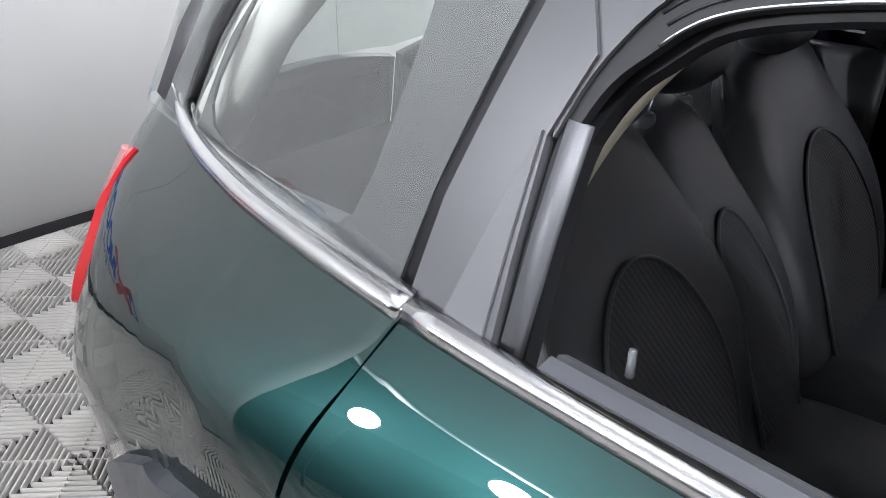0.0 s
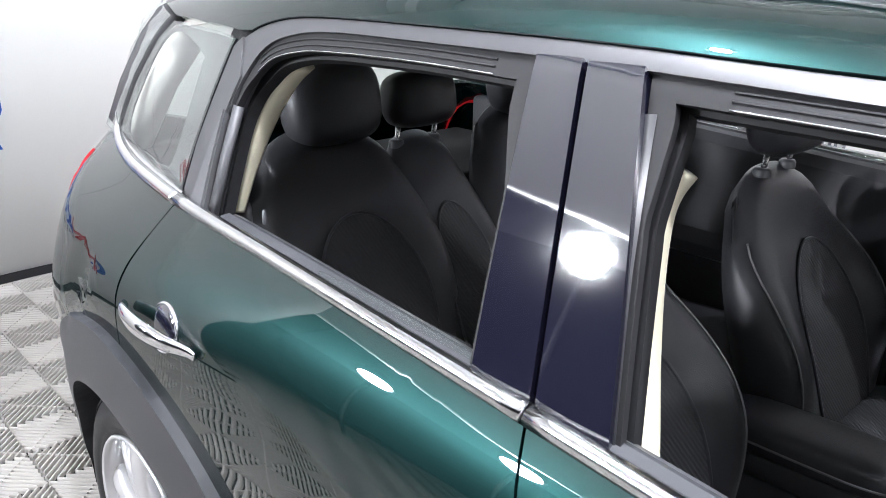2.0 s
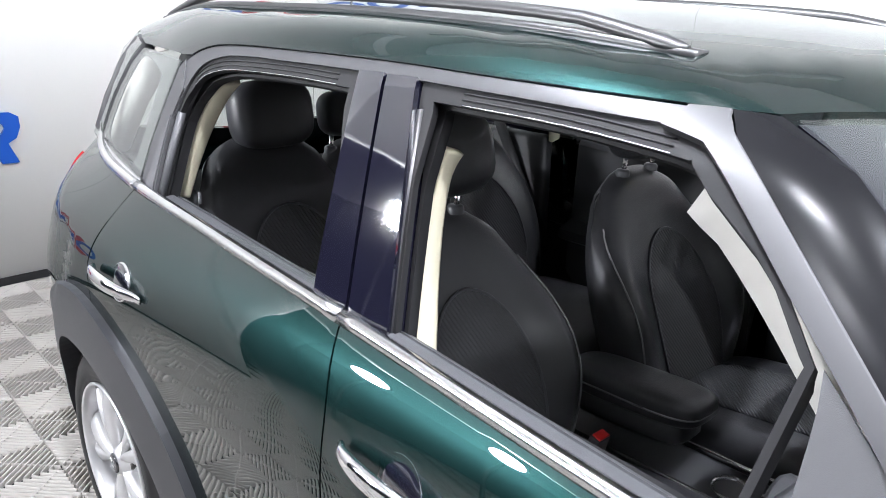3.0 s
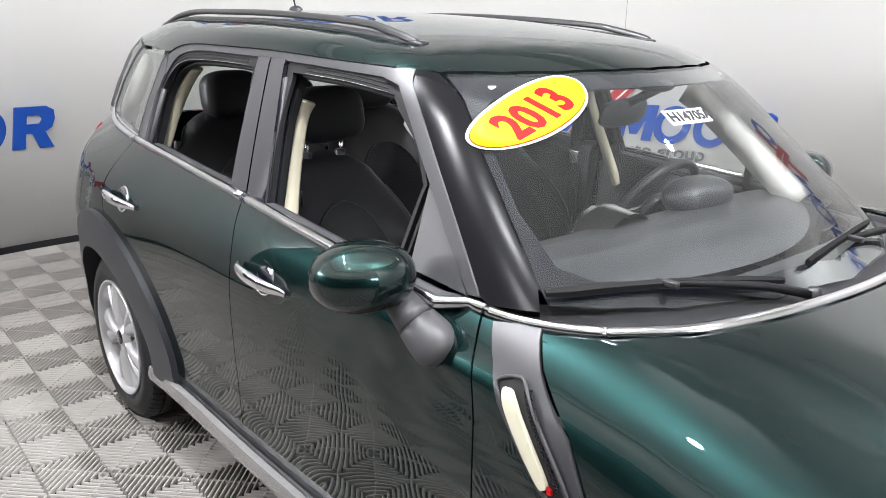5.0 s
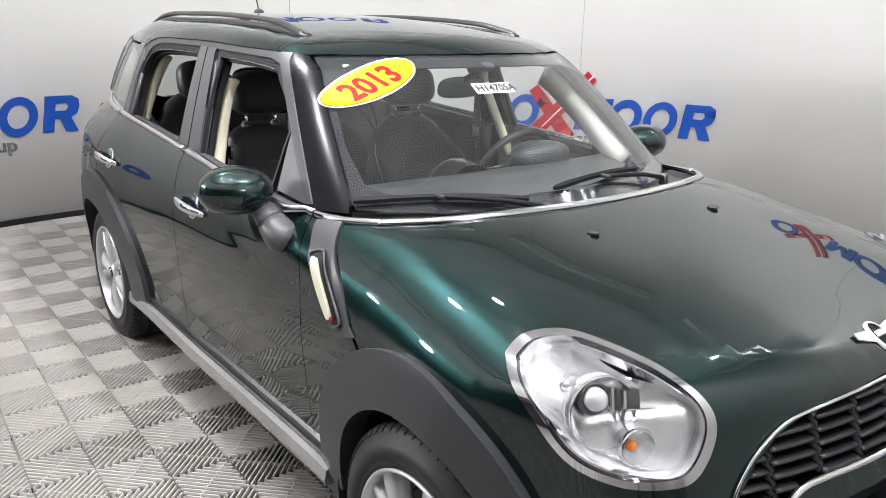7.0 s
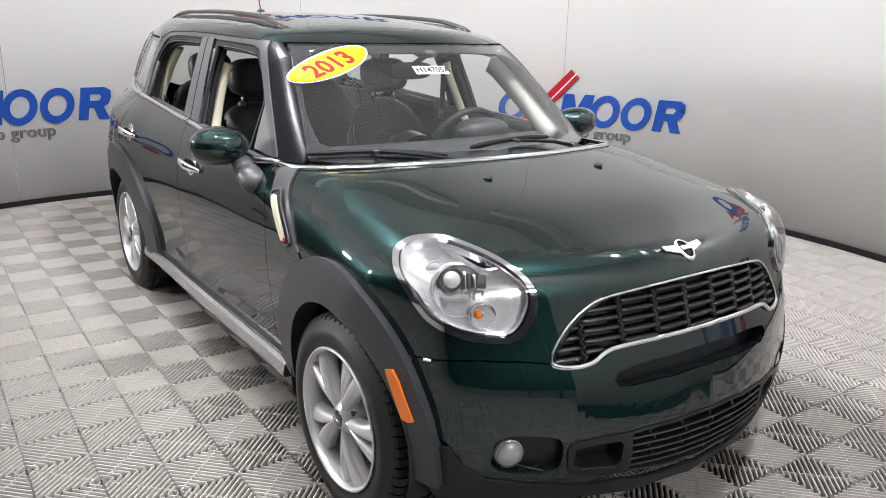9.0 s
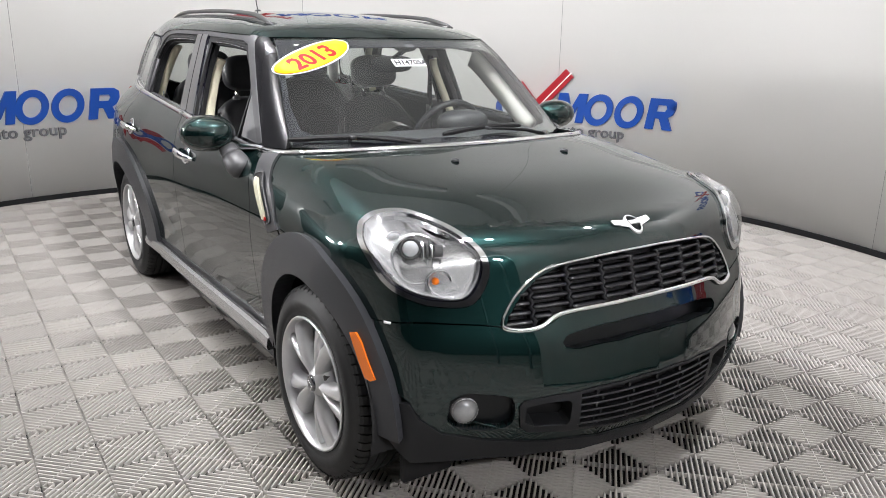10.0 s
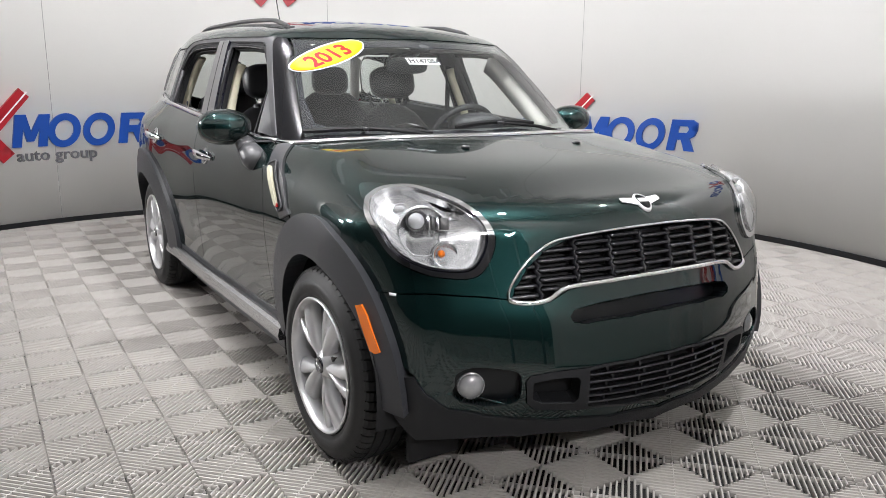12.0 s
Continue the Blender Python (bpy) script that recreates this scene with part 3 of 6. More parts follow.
SEAM_B = [(-0.30, 1.053), (-0.265, 0.95), (-0.258, 0.87), (-0.262, 0.71), (-0.284, 0.55), (-0.315, 0.40), (-0.325, 0.345)]
SEAM_A = [(0.612, 1.0), (0.652, 0.95), (0.68, 0.87), (0.692, 0.77), (0.692, 0.67), (0.688, 0.5), (0.68, 0.345)]
SEAM_R = [(-1.15, 1.104), (-1.172, 1.05), (-1.198, 0.98), (-1.213, 0.9), (-1.212, 0.817)]
BELT_LINE = lambda a, b, n=14: [(x, BELT(x)) for x in np.linspace(a, b, n)]


def sides():
    for s in (-1, 1):
        seam_b, seam_a, seam_r = spline(SEAM_B, 5), spline(SEAM_A, 5), spline(SEAM_R, 5)
        front_door = list(seam_b[::-1]) + BELT_LINE(-0.29, 0.60) + list(seam_a)
        d1 = panel("front_door", lower_skin, SIDE[s], front_door, PAINT, car, "green front door with a chrome handle")
        rear_door = list(seam_r[::-1]) + BELT_LINE(-1.13, -0.31) + list(seam_b) + [(-0.9, 0.345)] + arc(HUB_R, HUB_Z, 0.45, 4, 78, 14)
        d2 = panel("rear_door", lower_skin, SIDE[s], rear_door, PAINT, car, "green rear door with a chrome handle")
        fender = list(seam_a) + [(0.80, 0.345)] + arc(HUB_F, HUB_Z, 0.48, 176, 122, 12) + [(0.955, 0.80), (0.90, 0.885), (0.80, 0.955), (0.742, 1.0), (0.63, 1.01)]
        panel("fender", lower_skin, SIDE[s], fender, PAINT, car)
        sill = [(-0.93, 0.345), (0.84, 0.345), (0.84, 0.19), (-0.93, 0.19)]
        panel("sill", lower_skin, SIDE[s], sill, CLADDING, car, "matt black plastic sill cladding", lift=-0.004)
        # arches
        for hub, name in ((HUB_F, "front_arch"), (HUB_R, "rear_arch")):
            a0, a1 = (-4, 184)
            ro = curve_fn([(-4, 0.43), (30, 0.44), (60, 0.465), (90, 0.487), (135, 0.51), (184, 0.52)]) if hub > 0 else curve_fn([(-4, 0.49), (60, 0.495), (90, 0.50), (135, 0.505), (184, 0.51)])
            ring = [(hub + ro(a) * math.cos(radians(a)), HUB_Z + 0.01 + ro(a) * math.sin(radians(a))) for a in np.linspace(a0, a1, 40)] + arc(hub, HUB_Z + 0.01, 0.362, a1 - 1, a0 + 1, 36)
            lift = (lambda p: 0.04 - 0.02 * np.clip((np.hypot(p[:, 0] - hub, p[:, 2] - HUB_Z) - 0.40) / 0.1, 0, 1))
            panel(name, lower_skin, SIDE[s], ring, CLADDING, car, "matt black plastic wheel arch flare", bulge=lift, rim=0.07, step=0.025)
        quarter = [(-1.15, -0.78, 1.104), (-1.17, -0.82, 1.05), (-1.2, -0.85, 0.98), (-1.215, -0.87, 0.9), (-1.212, -0.88, 0.817)]
        q2 = list(mapped(REAR, quarter, s, 4))
        arch = [(x, -0.88, z) for x, z in arc(HUB_R, HUB_Z, 0.45, 80, 178, 14)]
        low = [(-1.74, -0.82, 0.28), (-1.9, -0.6, 0.25), (-2.0, -0.3, 0.25), (-2.02, -0.01, 0.25)]
        up = [(-1.97, -0.01, 1.08), (-1.93, -0.35, 1.10), (-1.83, -0.57, 1.13), (-1.72, -0.66, 1.14), (-1.62, -0.70, 1.135), (-1.42, -0.745, 1.12)]
        panel("quarter_panel", lower_skin, REAR, np.array(q2 + list(mapped(REAR, arch + low, s)) + list(mapped(REAR, up, s))), PAINT, car, step=0.03)


sides()

HOOD_EDGE = [(0.742, -0.715, 1.0), (0.80, -0.77, 0.955), (0.90, -0.81, 0.885), (0.955, -0.835, 0.80)]
ARCH_F = [(x, -0.86, z) for x, z in arc(HUB_F, HUB_Z, 0.445, 118, 46, 12)]
SHUT = [(1.60, -0.79, 0.645), (1.66, -0.745, 0.648), (1.77, -0.63, 0.652), (1.845, -0.505, 0.640)]
GRILLE_UP = [(1.845, -0.495, 0.67), (1.845, -0.45, 0.73), (1.85, -0.395, 0.775), (1.86, -0.33, 0.80), (1.87, -0.18, 0.815), (1.875, 0.0, 0.82)]
COWL = [(1.058, 0.0, 1.032), (1.05, -0.2, 1.03), (1.02, -0.4, 1.022), (0.96, -0.56, 1.014), (0.86, -0.67, 1.008)]
LAMP = [(1.455, -0.765, 0.895), (1.455, -0.72, 0.925), (1.50, -0.655, 0.935), (1.58, -0.605, 0.918), (1.68, -0.56, 0.888), (1.745, -0.525, 0.846), (1.775, -0.52, 0.80), (1.785, -0.548, 0.742), (1.775, -0.587, 0.703), (1.735, -0.649, 0.698), (1.685, -0.703, 0.71), (1.625, -0.752, 0.747), (1.565, -0.782, 0.812), (1.50, -0.787, 0.862)]
GRILLE_LOW = [(1.846, -0.50, 0.636), (1.875, -0.45, 0.626), (1.89, -0.395, 0.634), (1.90, -0.335, 0.664), (1.915, -0.2, 0.674), (1.92, 0.0, 0.679)]


LIP = [(1.72, -0.745, 0.42), (1.745, -0.725, 0.37), (1.775, -0.67, 0.325), (1.83, -0.57, 0.295), (1.875, -0.48, 0.275), (1.91, -0.38, 0.262), (1.94, -0.2, 0.252), (1.945, 0.0, 0.25)]
SLOT_UP = [(1.92, -0.345, 0.587), (1.92, -0.33, 0.604), (1.925, -0.29, 0.612), (1.94, -0.15, 0.622), (1.95, 0.0, 0.626)]
SLOT_LOW = [(1.93, -0.34, 0.572), (1.94, -0.30, 0.563), (1.955, -0.15, 0.568), (1.96, 0.0, 0.572)]
INTAKE_UP = [(1.90, -0.487, 0.40), (1.905, -0.475, 0.418), (1.93, -0.40, 0.428), (1.955, -0.31, 0.432), (1.975, -0.15, 0.442), (1.98, 0.0, 0.446)]
INTAKE_LOW = [(1.895, -0.478, 0.33), (1.90, -0.45, 0.306), (1.935, -0.33, 0.292), (1.955, -0.15, 0.284), (1.96, 0.0, 0.282)]
FOG_HOLE = [(1.78, -0.645, 0.40), (1.78, -0.64, 0.43), (1.80, -0.60, 0.448), (1.84, -0.53, 0.442), (1.86, -0.49, 0.43), (1.865, -0.48, 0.40), (1.86, -0.49, 0.345), (1.83, -0.55, 0.332), (1.79, -0.62, 0.345), (1.775, -0.648, 0.37)]


def closed_both(up, low):
    """A ring of points from an upper and a lower line that run from the right flank to the middle."""
    return [*up, *[(x, -y, z) for x, y, z in reversed(up[:-1])], *[(x, -y, z) for x, y, z in low[:-1]], *reversed(low)]


def front():
    lamp_r = mapped(FRONT, LAMP + LAMP[:1], -1, 5)[:-1]
    lamp_l = mapped(FRONT, LAMP + LAMP[:1], 1, 5)[:-1]
    right = COWL[1:] + HOOD_EDGE + ARCH_F + SHUT + GRILLE_UP
    left = [(x, -y, z) for x, y, z in reversed(COWL[1:] + HOOD_EDGE + ARCH_F + SHUT + GRILLE_UP[:-1])]
    outline = mapped(FRONT, right + left + COWL[:1], -1)
    panel("bonnet", lower_skin, FRONT, outline, PAINT, car, "dark green bonnet with rounded crests", holes=(lamp_r, lamp_l), step=0.025)
    arch = [(x, -0.86, z) for x, z in arc(HUB_F, HUB_Z, 0.47, 40, 16, 6)]
    r2 = GRILLE_LOW[::-1][1:] + SHUT[::-1] + arch + LIP
    outline = mapped(FRONT, r2 + [(x, -y, z) for x, y, z in reversed(r2[:-1])] + GRILLE_LOW[-1:], -1)
    fogs = [mapped(FRONT, spline(FOG_HOLE + FOG_HOLE[:1], 4)[:-1], s) for s in (-1, 1)]
    slot = mapped(FRONT, closed_both(SLOT_UP, SLOT_LOW), -1)
    low = mapped(FRONT, closed_both(INTAKE_UP, INTAKE_LOW), -1)
    panel("front_bumper", lower_skin, FRONT, outline, PAINT, car, "green front bumper with black lower intakes", step=0.022, holes=[slot, low] + fogs, rim=0.03)
    r3 = LIP[::-1] + [(1.60, -0.80, 0.40), (1.63, -0.80, 0.30), (1.70, -0.73, 0.215), (1.80, -0.63, 0.21), (1.87, -0.48, 0.205), (1.92, -0.25, 0.20), (1.93, 0.0, 0.20)]
    panel("bumper_lip", lower_skin, FRONT, mapped(FRONT, r3 + [(x, -y, z) for x, y, z in reversed(r3[1:-1])], -1), LIP_BLACK, car, "matt black lower bumper lip", step=0.03, lift=0.006, rim=0.04)


front()


DRIP = [(0.25, -0.56, 1.422), (0.16, -0.60, 1.425), (-0.114, -0.628, 1.432), (-0.36, -0.64, 1.44), (-0.631, -0.652, 1.441), (-0.88, -0.655, 1.436), (-0.98, -0.66, 1.423), (-1.045, -0.665, 1.40), (-1.085, -0.668, 1.375)]
OPEN_TOP = [(0.185, -0.62, 1.402), (0.0, -0.64, 1.411), (-0.2, -0.65, 1.417), (-0.42, -0.655, 1.421), (-0.631, -0.665, 1.423), (-0.80, -0.665, 1.420), (-0.90, -0.67, 1.412), (-0.985, -0.68, 1.388), (-1.036, -0.70, 1.335), (-1.054, -0.71, 1.27)]


frame_edges = []


def greenhouse():
    drip = [tuple(p) for p in spline(DRIP, 5)]
    top = [tuple(p) for p in spline(OPEN_TOP, 5)]
    roof_r = [(0.425, -0.0, 1.425), (0.415, -0.14, 1.424), (0.385, -0.30, 1.424), (0.33, -0.43, 1.424)] + drip[:-6] + [(-1.09, -0.668, 1.405), (-1.25, -0.64, 1.405), (-1.42, -0.61, 1.405), (-1.55, -0.54, 1.42), (-1.66, -0.4, 1.435), (-1.73, -0.2, 1.445), (-1.75, 0, 1.447)]
    left = [(x, -y, z) for x, y, z in reversed(roof_r[1:-1])]
    panel("roof", upper_skin, TOPM, mapped(TOPM, roof_r + left, -1), PAINT, car, "dark green gently arched roof", step=0.03, gap=0.001)
    for s in (-1, 1):
        a_pillar = [(0.25, -0.56, 1.42), (0.20, -0.585, 1.424), (0.222, -0.612, 1.39), (0.366, -0.664, 1.255), (0.508, -0.712, 1.12), (0.605, -0.742, 1.022), (0.635, -0.745, 1.012), (0.73, -0.70, 1.012), (0.69, -0.672, 1.05), (0.585, -0.645, 1.15), (0.47, -0.615, 1.26), (0.34, -0.565, 1.37)]
        panel("a_pillar", upper_skin, TOPM, mapped(TOPM, a_pillar, s), PILLAR, car, "dark charcoal windscreen pillar", rim=0.04, gap=0.0)
        door_frame = [(0.20, -0.59, 1.424), (0.155, -0.605, 1.424), (0.13, -0.625, 1.398), (0.187, -0.625, 1.385), (0.33, -0.675, 1.255), (0.47, -0.72, 1.12), (0.57, -0.745, 1.022), (0.602, -0.744, 1.022), (0.505, -0.713, 1.12), (0.362, -0.665, 1.255), (0.219, -0.612, 1.39)]
        panel("door_frame_front", upper_skin, TOPM, mapped(TOPM, door_frame, s), FRAME, car, "grey satin door frame along the windscreen pillar", rim=0.05, gap=0.0, lift=0.003, step=0.02)
        edge = [march(upper_skin, np.array([TOP_C], float), np.array([Vector(np.subtract((x, -y * s, z), TOP_C)).normalized()]))[0] for x, y, z in spline([(0.2015, -0.59, 1.424), (0.2205, -0.612, 1.39), (0.364, -0.665, 1.255), (0.5065, -0.713, 1.12), (0.6035, -0.744, 1.022)], 5)]
        frame_edges.append((edge, s))
        sail = [(0.375, -0.69, 1.20), (0.372, -0.74, 1.03), (0.56, -0.745, 1.02), (0.475, -0.72, 1.115)]
        panel("mirror_sail", upper_skin, TOPM, mapped(TOPM, sail, s), SAIL, car, "dark grey triangle in the window corner", rim=0.02, lift=-0.006, gap=0.0)
        for hi, low in (((-0.425, -0.360), (-0.397, -0.307)), ((-0.354, -0.282), (-0.301, -0.203))):
            b_pillar = [(hi[0], -0.655, 1.421), (hi[1], -0.65, 1.421), (low[1], -0.77, 1.052), (low[0], -0.772, 1.055)]
            c0, c1 = (low[0] + low[1]) / 2, (hi[0] + hi[1]) / 2
            panel("b_pillar", upper_skin, TOPM, mapped(TOPM, b_pillar, s), GLOSS_BLACK, car, "gloss blue-black door pillar cover", rim=0.05, gap=0.0015, step=0.02, bulge=lambda p, c0=c0, c1=c1: 0.004 - 1.2 * (p[:, 0] - c0 - (c1 - c0) * (p[:, 2] - 1.05) / 0.36) ** 2)
        c_pillar = [drip[-1], (-1.062, -0.667, 1.395), (-1.040, -0.70, 1.335), (-1.056, -0.71, 1.27), (-1.06, -0.745, 1.17), (-1.06, -0.77, 1.09), (-1.165, -0.76, 1.09), (-1.14, -0.72, 1.2)]
        panel("c_pillar", upper_skin, TOPM, mapped(TOPM, c_pillar, s), FRAME, car, "dark grey rear door frame", rim=0.06, gap=0.001)
        plate = [(-1.118, -0.76, 1.09), (-1.064, -0.76, 1.09), (-1.064, -0.735, 1.19), (-1.066, -0.715, 1.275)]
        panel("pillar_plate", upper_skin, TOPM, mapped(TOPM, plate, s), SAIL, car, "grey grained plate on the door frame", rim=0.004, gap=0.0, lift=0.003, step=0.02)
        header = drip[4:] + top[::-1]
        panel("window_header", upper_skin, TOPM, mapped(TOPM, header, s), FRAME, car, "dark satin window frame rail", rim=0.05, lift=-0.004, gap=0.0, step=0.02)
        quarter_glass = [(-1.095, -0.668, 1.395), (-1.15, -0.72, 1.2), (-1.19, -0.77, 1.05), (-1.3, -0.77, 1.06), (-1.42, -0.75, 1.07), (-1.64, -0.70, 1.09), (-1.57, -0.65, 1.26), (-1.49, -0.62, 1.36), (-1.42, -0.61, 1.397), (-1.25, -0.64, 1.398)]
        panel("quarter_glass", upper_skin, TOPM, mapped(TOPM, quarter_glass, s), PANE_DARK, car, "tinted rear quarter window", rim=0.004)
        inner = [(-1.24, -0.68, 1.35), (-1.29, -0.74, 1.15), (-1.42, -0.74, 1.14), (-1.56, -0.69, 1.16), (-1.52, -0.65, 1.26), (-1.45, -0.62, 1.345), (-1.36, -0.62, 1.365)]
        hole = mapped(TOPM, spline(inner + inner[:1], 4)[:-1], s)
        panel("quarter_frit", upper_skin, TOPM, mapped(TOPM, quarter_glass, s), GLOSS_BLACK, car, "black border behind the quarter glass", holes=[hole], rim=0.004, lift=-0.006, gap=0.006)
    ws = [(0.425, -0.0, 1.418), (0.41, -0.14, 1.417), (0.38, -0.3, 1.417), (0.33, -0.43, 1.417), (0.26, -0.55, 1.417), (0.34, -0.565, 1.37), (0.47, -0.615, 1.26), (0.585, -0.645, 1.15), (0.69, -0.672, 1.05), (0.73, -0.68, 1.02), (0.80, -0.60, 1.015), (0.88, -0.47, 1.012), (0.93, -0.25, 1.012), (0.955, 0, 1.012)]
    outline = ws + [(x, -y, z) for x, y, z in reversed(ws[1:-1])]
    panel("windscreen", upper_skin, TOPM, mapped(TOPM, outline, -1), PANE, car, "clear curved windscreen", rim=0.004)
    clear = [(0.47, -0.0, 1.375), (0.455, -0.14, 1.375), (0.43, -0.3, 1.375), (0.39, -0.42, 1.375), (0.37, -0.50, 1.365), (0.38, -0.54, 1.34), (0.44, -0.565, 1.28), (0.56, -0.60, 1.17), (0.66, -0.60, 1.085), (0.72, -0.56, 1.065), (0.80, -0.42, 1.058), (0.84, -0.25, 1.055), (0.855, 0, 1.055)]
    ring = mapped(TOPM, clear + [(x, -y, z) for x, y, z in reversed(clear[1:-1])], -1)
    panel("windscreen_frit", upper_skin, TOPM, mapped(TOPM, outline, -1), GLOSS_BLACK, car, "black border behind the windscreen", holes=[ring], rim=0.004, lift=-0.006, gap=0.004)
    tail = [(-1.64, -0.68, 1.13), (-1.58, -0.64, 1.26), (-1.50, -0.61, 1.36), (-1.44, -0.60, 1.402), (-1.55, -0.535, 1.415), (-1.66, -0.4, 1.43), (-1.73, -0.2, 1.44), (-1.75, 0, 1.442)]
    panel("tailgate_glass", upper_skin, TOPM, mapped(TOPM, tail + [(x, -y, z) for x, y, z in reversed(tail[:-1])] + [(-1.9, 0.35, 1.075), (-1.92, 0.0, 1.075), (-1.9, -0.35, 1.075)], -1), PANE_DARK, car, rim=0.004)


greenhouse()

ALLOY = mat("alloy", (0.60, 0.60, 0.61), 0.30, 0.65, noise_scale=20, noise_amt=0.06)
BRAKE = mat("brake_iron", (0.10, 0.095, 0.09), 0.5, 0.6, noise_scale=30, noise_amt=0.2)
TYRE = mat("tyre_rubber", (0.010, 0.010, 0.0105), 0.55, noise_scale=25, noise_amt=0.25, bump=0.15, bump_scale=300, Specular_IOR_Level=0.4)


def spoke_blade(bm, a, sg):
    """One broad blade of a twin spoke: its inner edge high, its outer edge falling away."""
    rows = []
    for t in np.linspace(0, 1, 9):
        r = 0.034 + 0.183 * t
        ang = a + sg * (0.10 + 0.145 * t ** 0.8)
        w = 0.0115 + 0.0185 * t ** 1.3
        out = -0.094 - 0.010 * math.sin(t * math.pi) + 0.004 * t
        c, sn = math.cos(ang), math.sin(ang)
        ring = []
        for u, h in ((-1, 0.030), (-0.94, 0.006), (-0.72, 0.0), (-0.2, 0.001), (0.45, 0.007), (0.86, 0.013), (1, 0.020), (1.02, 0.046)):
            ring.append(bm.verts.new((r * c - sg * u * w * sn, out + h, r * sn + sg * u * w * c)))
        rows.append(ring)
    for p, q in zip(rows, rows[1:]):
        for k in range(7):
            bm.faces.new((p[k], p[k + 1], q[k + 1], q[k]))


def wheel_parts():
    m = empty("wheel", "", "")
    m.parent = car
    W = 0.205
    bm = bmesh.new()
    lathe(bm, [(0.216, -W / 2 + 0.03), (0.220, -W / 2 + 0.008), (0.230, -W / 2 + 0.001), (0.240, -W / 2 - 0.004), (0.243, -W / 2 - 0.003), (0.246, -W / 2 - 0.006), (0.262, -W / 2 - 0.008), (0.280, -W / 2 - 0.006), (0.282, -W / 2 - 0.003), (0.300, -W / 2 + 0.003), (0.310, -W / 2 + 0.011)], 72)
    part("sidewall", bm, TYRE, m, "black tyre sidewall")
    bm = bmesh.new()
    tread = [(0.310, -W / 2 + 0.011), (0.314, -0.086), (0.318, -0.062)]
    for g in (-0.033, 0.0, 0.033):
        tread += [(0.319, g - 0.0145), (0.3275, g - 0.0135), (0.3277, g), (0.3275, g + 0.0135), (0.319, g + 0.0145)]
    tread += [(0.318, 0.062), (0.314, 0.086), (0.30, W / 2 - 0.004), (0.25, W / 2 + 0.004), (0.214, W / 2 - 0.02)]
    lathe(bm, tread, 96)
    part("tread", bm, TYRE, m, "grooved black tyre tread", smooth=False)
    # shoulder blocks between the cross grooves
    n = 64
    for sg in (-1, 1):
        bm = bmesh.new()
        for k in range(n):
            cols = []
            for a in np.linspace(2 * math.pi * (k + 0.06) / n, 2 * math.pi * (k + 0.88) / n, 3):
                lean = 0.006
                cols.append([bm.verts.new((r * math.cos(a + lean * j), sg * y, r * math.sin(a + lean * j))) for j, (r, y) in enumerate(((0.318, 0.0525), (0.3272, 0.053), (0.3262, 0.070), (0.3225, 0.083), (0.316, 0.0915), (0.309, 0.0955)))])
            for p, q in zip(cols, cols[1:]):
                for j in range(5):
                    bm.faces.new((p[j], p[j + 1], q[j + 1], q[j]))
            bm.faces.new(cols[0])
            bm.faces.new(cols[-1][::-1])
        bmesh.ops.recalc_face_normals(bm, faces=bm.faces)
        tagged(part("tread_shoulder", bm, TYRE, m, "black tread blocks with cross grooves", smooth=False), kind="stuff")
    bm = bmesh.new()
    lathe(bm, [(0.224, -W / 2 + 0.004), (0.227, -W / 2 - 0.003), (0.223, -W / 2 - 0.008), (0.217, -W / 2 - 0.004), (0.213, -W / 2 + 0.010), (0.209, -W / 2 + 0.05), (0.208, 0.06), (0.19, 0.08)], 72)
    rim = part("rim", bm, ALLOY, m, "silver alloy rim")
    for k in range(5):
        for sg in (-1, 1):
            bm = bmesh.new()
            spoke_blade(bm, 2 * math.pi * k / 5 + 0.30, sg)
            bmesh.ops.recalc_face_normals(bm, faces=bm.faces)
            part("spoke", bm, ALLOY, rim)
    bm = bmesh.new()
    lathe(bm, [(0.0, -0.100), (0.028, -0.100), (0.033, -0.097), (0.046, -0.086), (0.060, -0.070), (0.066, -0.045), (0.066, 0.0)], 40)
    part("hub", bm, ALLOY, rim)
    bm = bmesh.new()
    lathe(bm, [(0.0, -0.1065), (0.024, -0.106), (0.028, -0.103), (0.028, -0.098)], 32)
    part("centre_cap", bm, GLOSS_BLACK, rim, "black centre cap with a plain silver band")
    bm = bmesh.new()
    box(bm, -0.017, 0.017, -0.1085, -0.1055, -0.003, 0.003, 0.001)
    part("cap_band", bm, SATIN, rim)
    for k in range(5):
        a = 2 * math.pi * (k + 0.5) / 5 + 0.30
        bm = bmesh.new()
        lathe(bm, [(0.0, -0.078), (0.009, -0.078), (0.0105, -0.073), (0.0105, -0.05)], 6, "y", (0.052 * math.cos(a), 0, 0.052 * math.sin(a)))
        part("wheel_bolt", bm, BRAKE, rim)
    bm = bmesh.new()
    lathe(bm, [(0.06, -0.03), (0.15, -0.03), (0.15, -0.005), (0.06, -0.005)], 48)
    part("brake_disc", bm, BRAKE, m, "grey iron brake disc")
    bm = bmesh.new()
    box(bm, 0.09, 0.165, -0.05, 0.02, -0.07, 0.07, 0.015)
    part("brake_calliper", bm, BRAKE, m)
    bm = bmesh.new()
    lathe(bm, [(0.0, 0.03), (0.19, 0.03), (0.19, 0.035), (0, 0.035)], 32)
    part("backing_plate", bm, RUBBER, m)
    return m


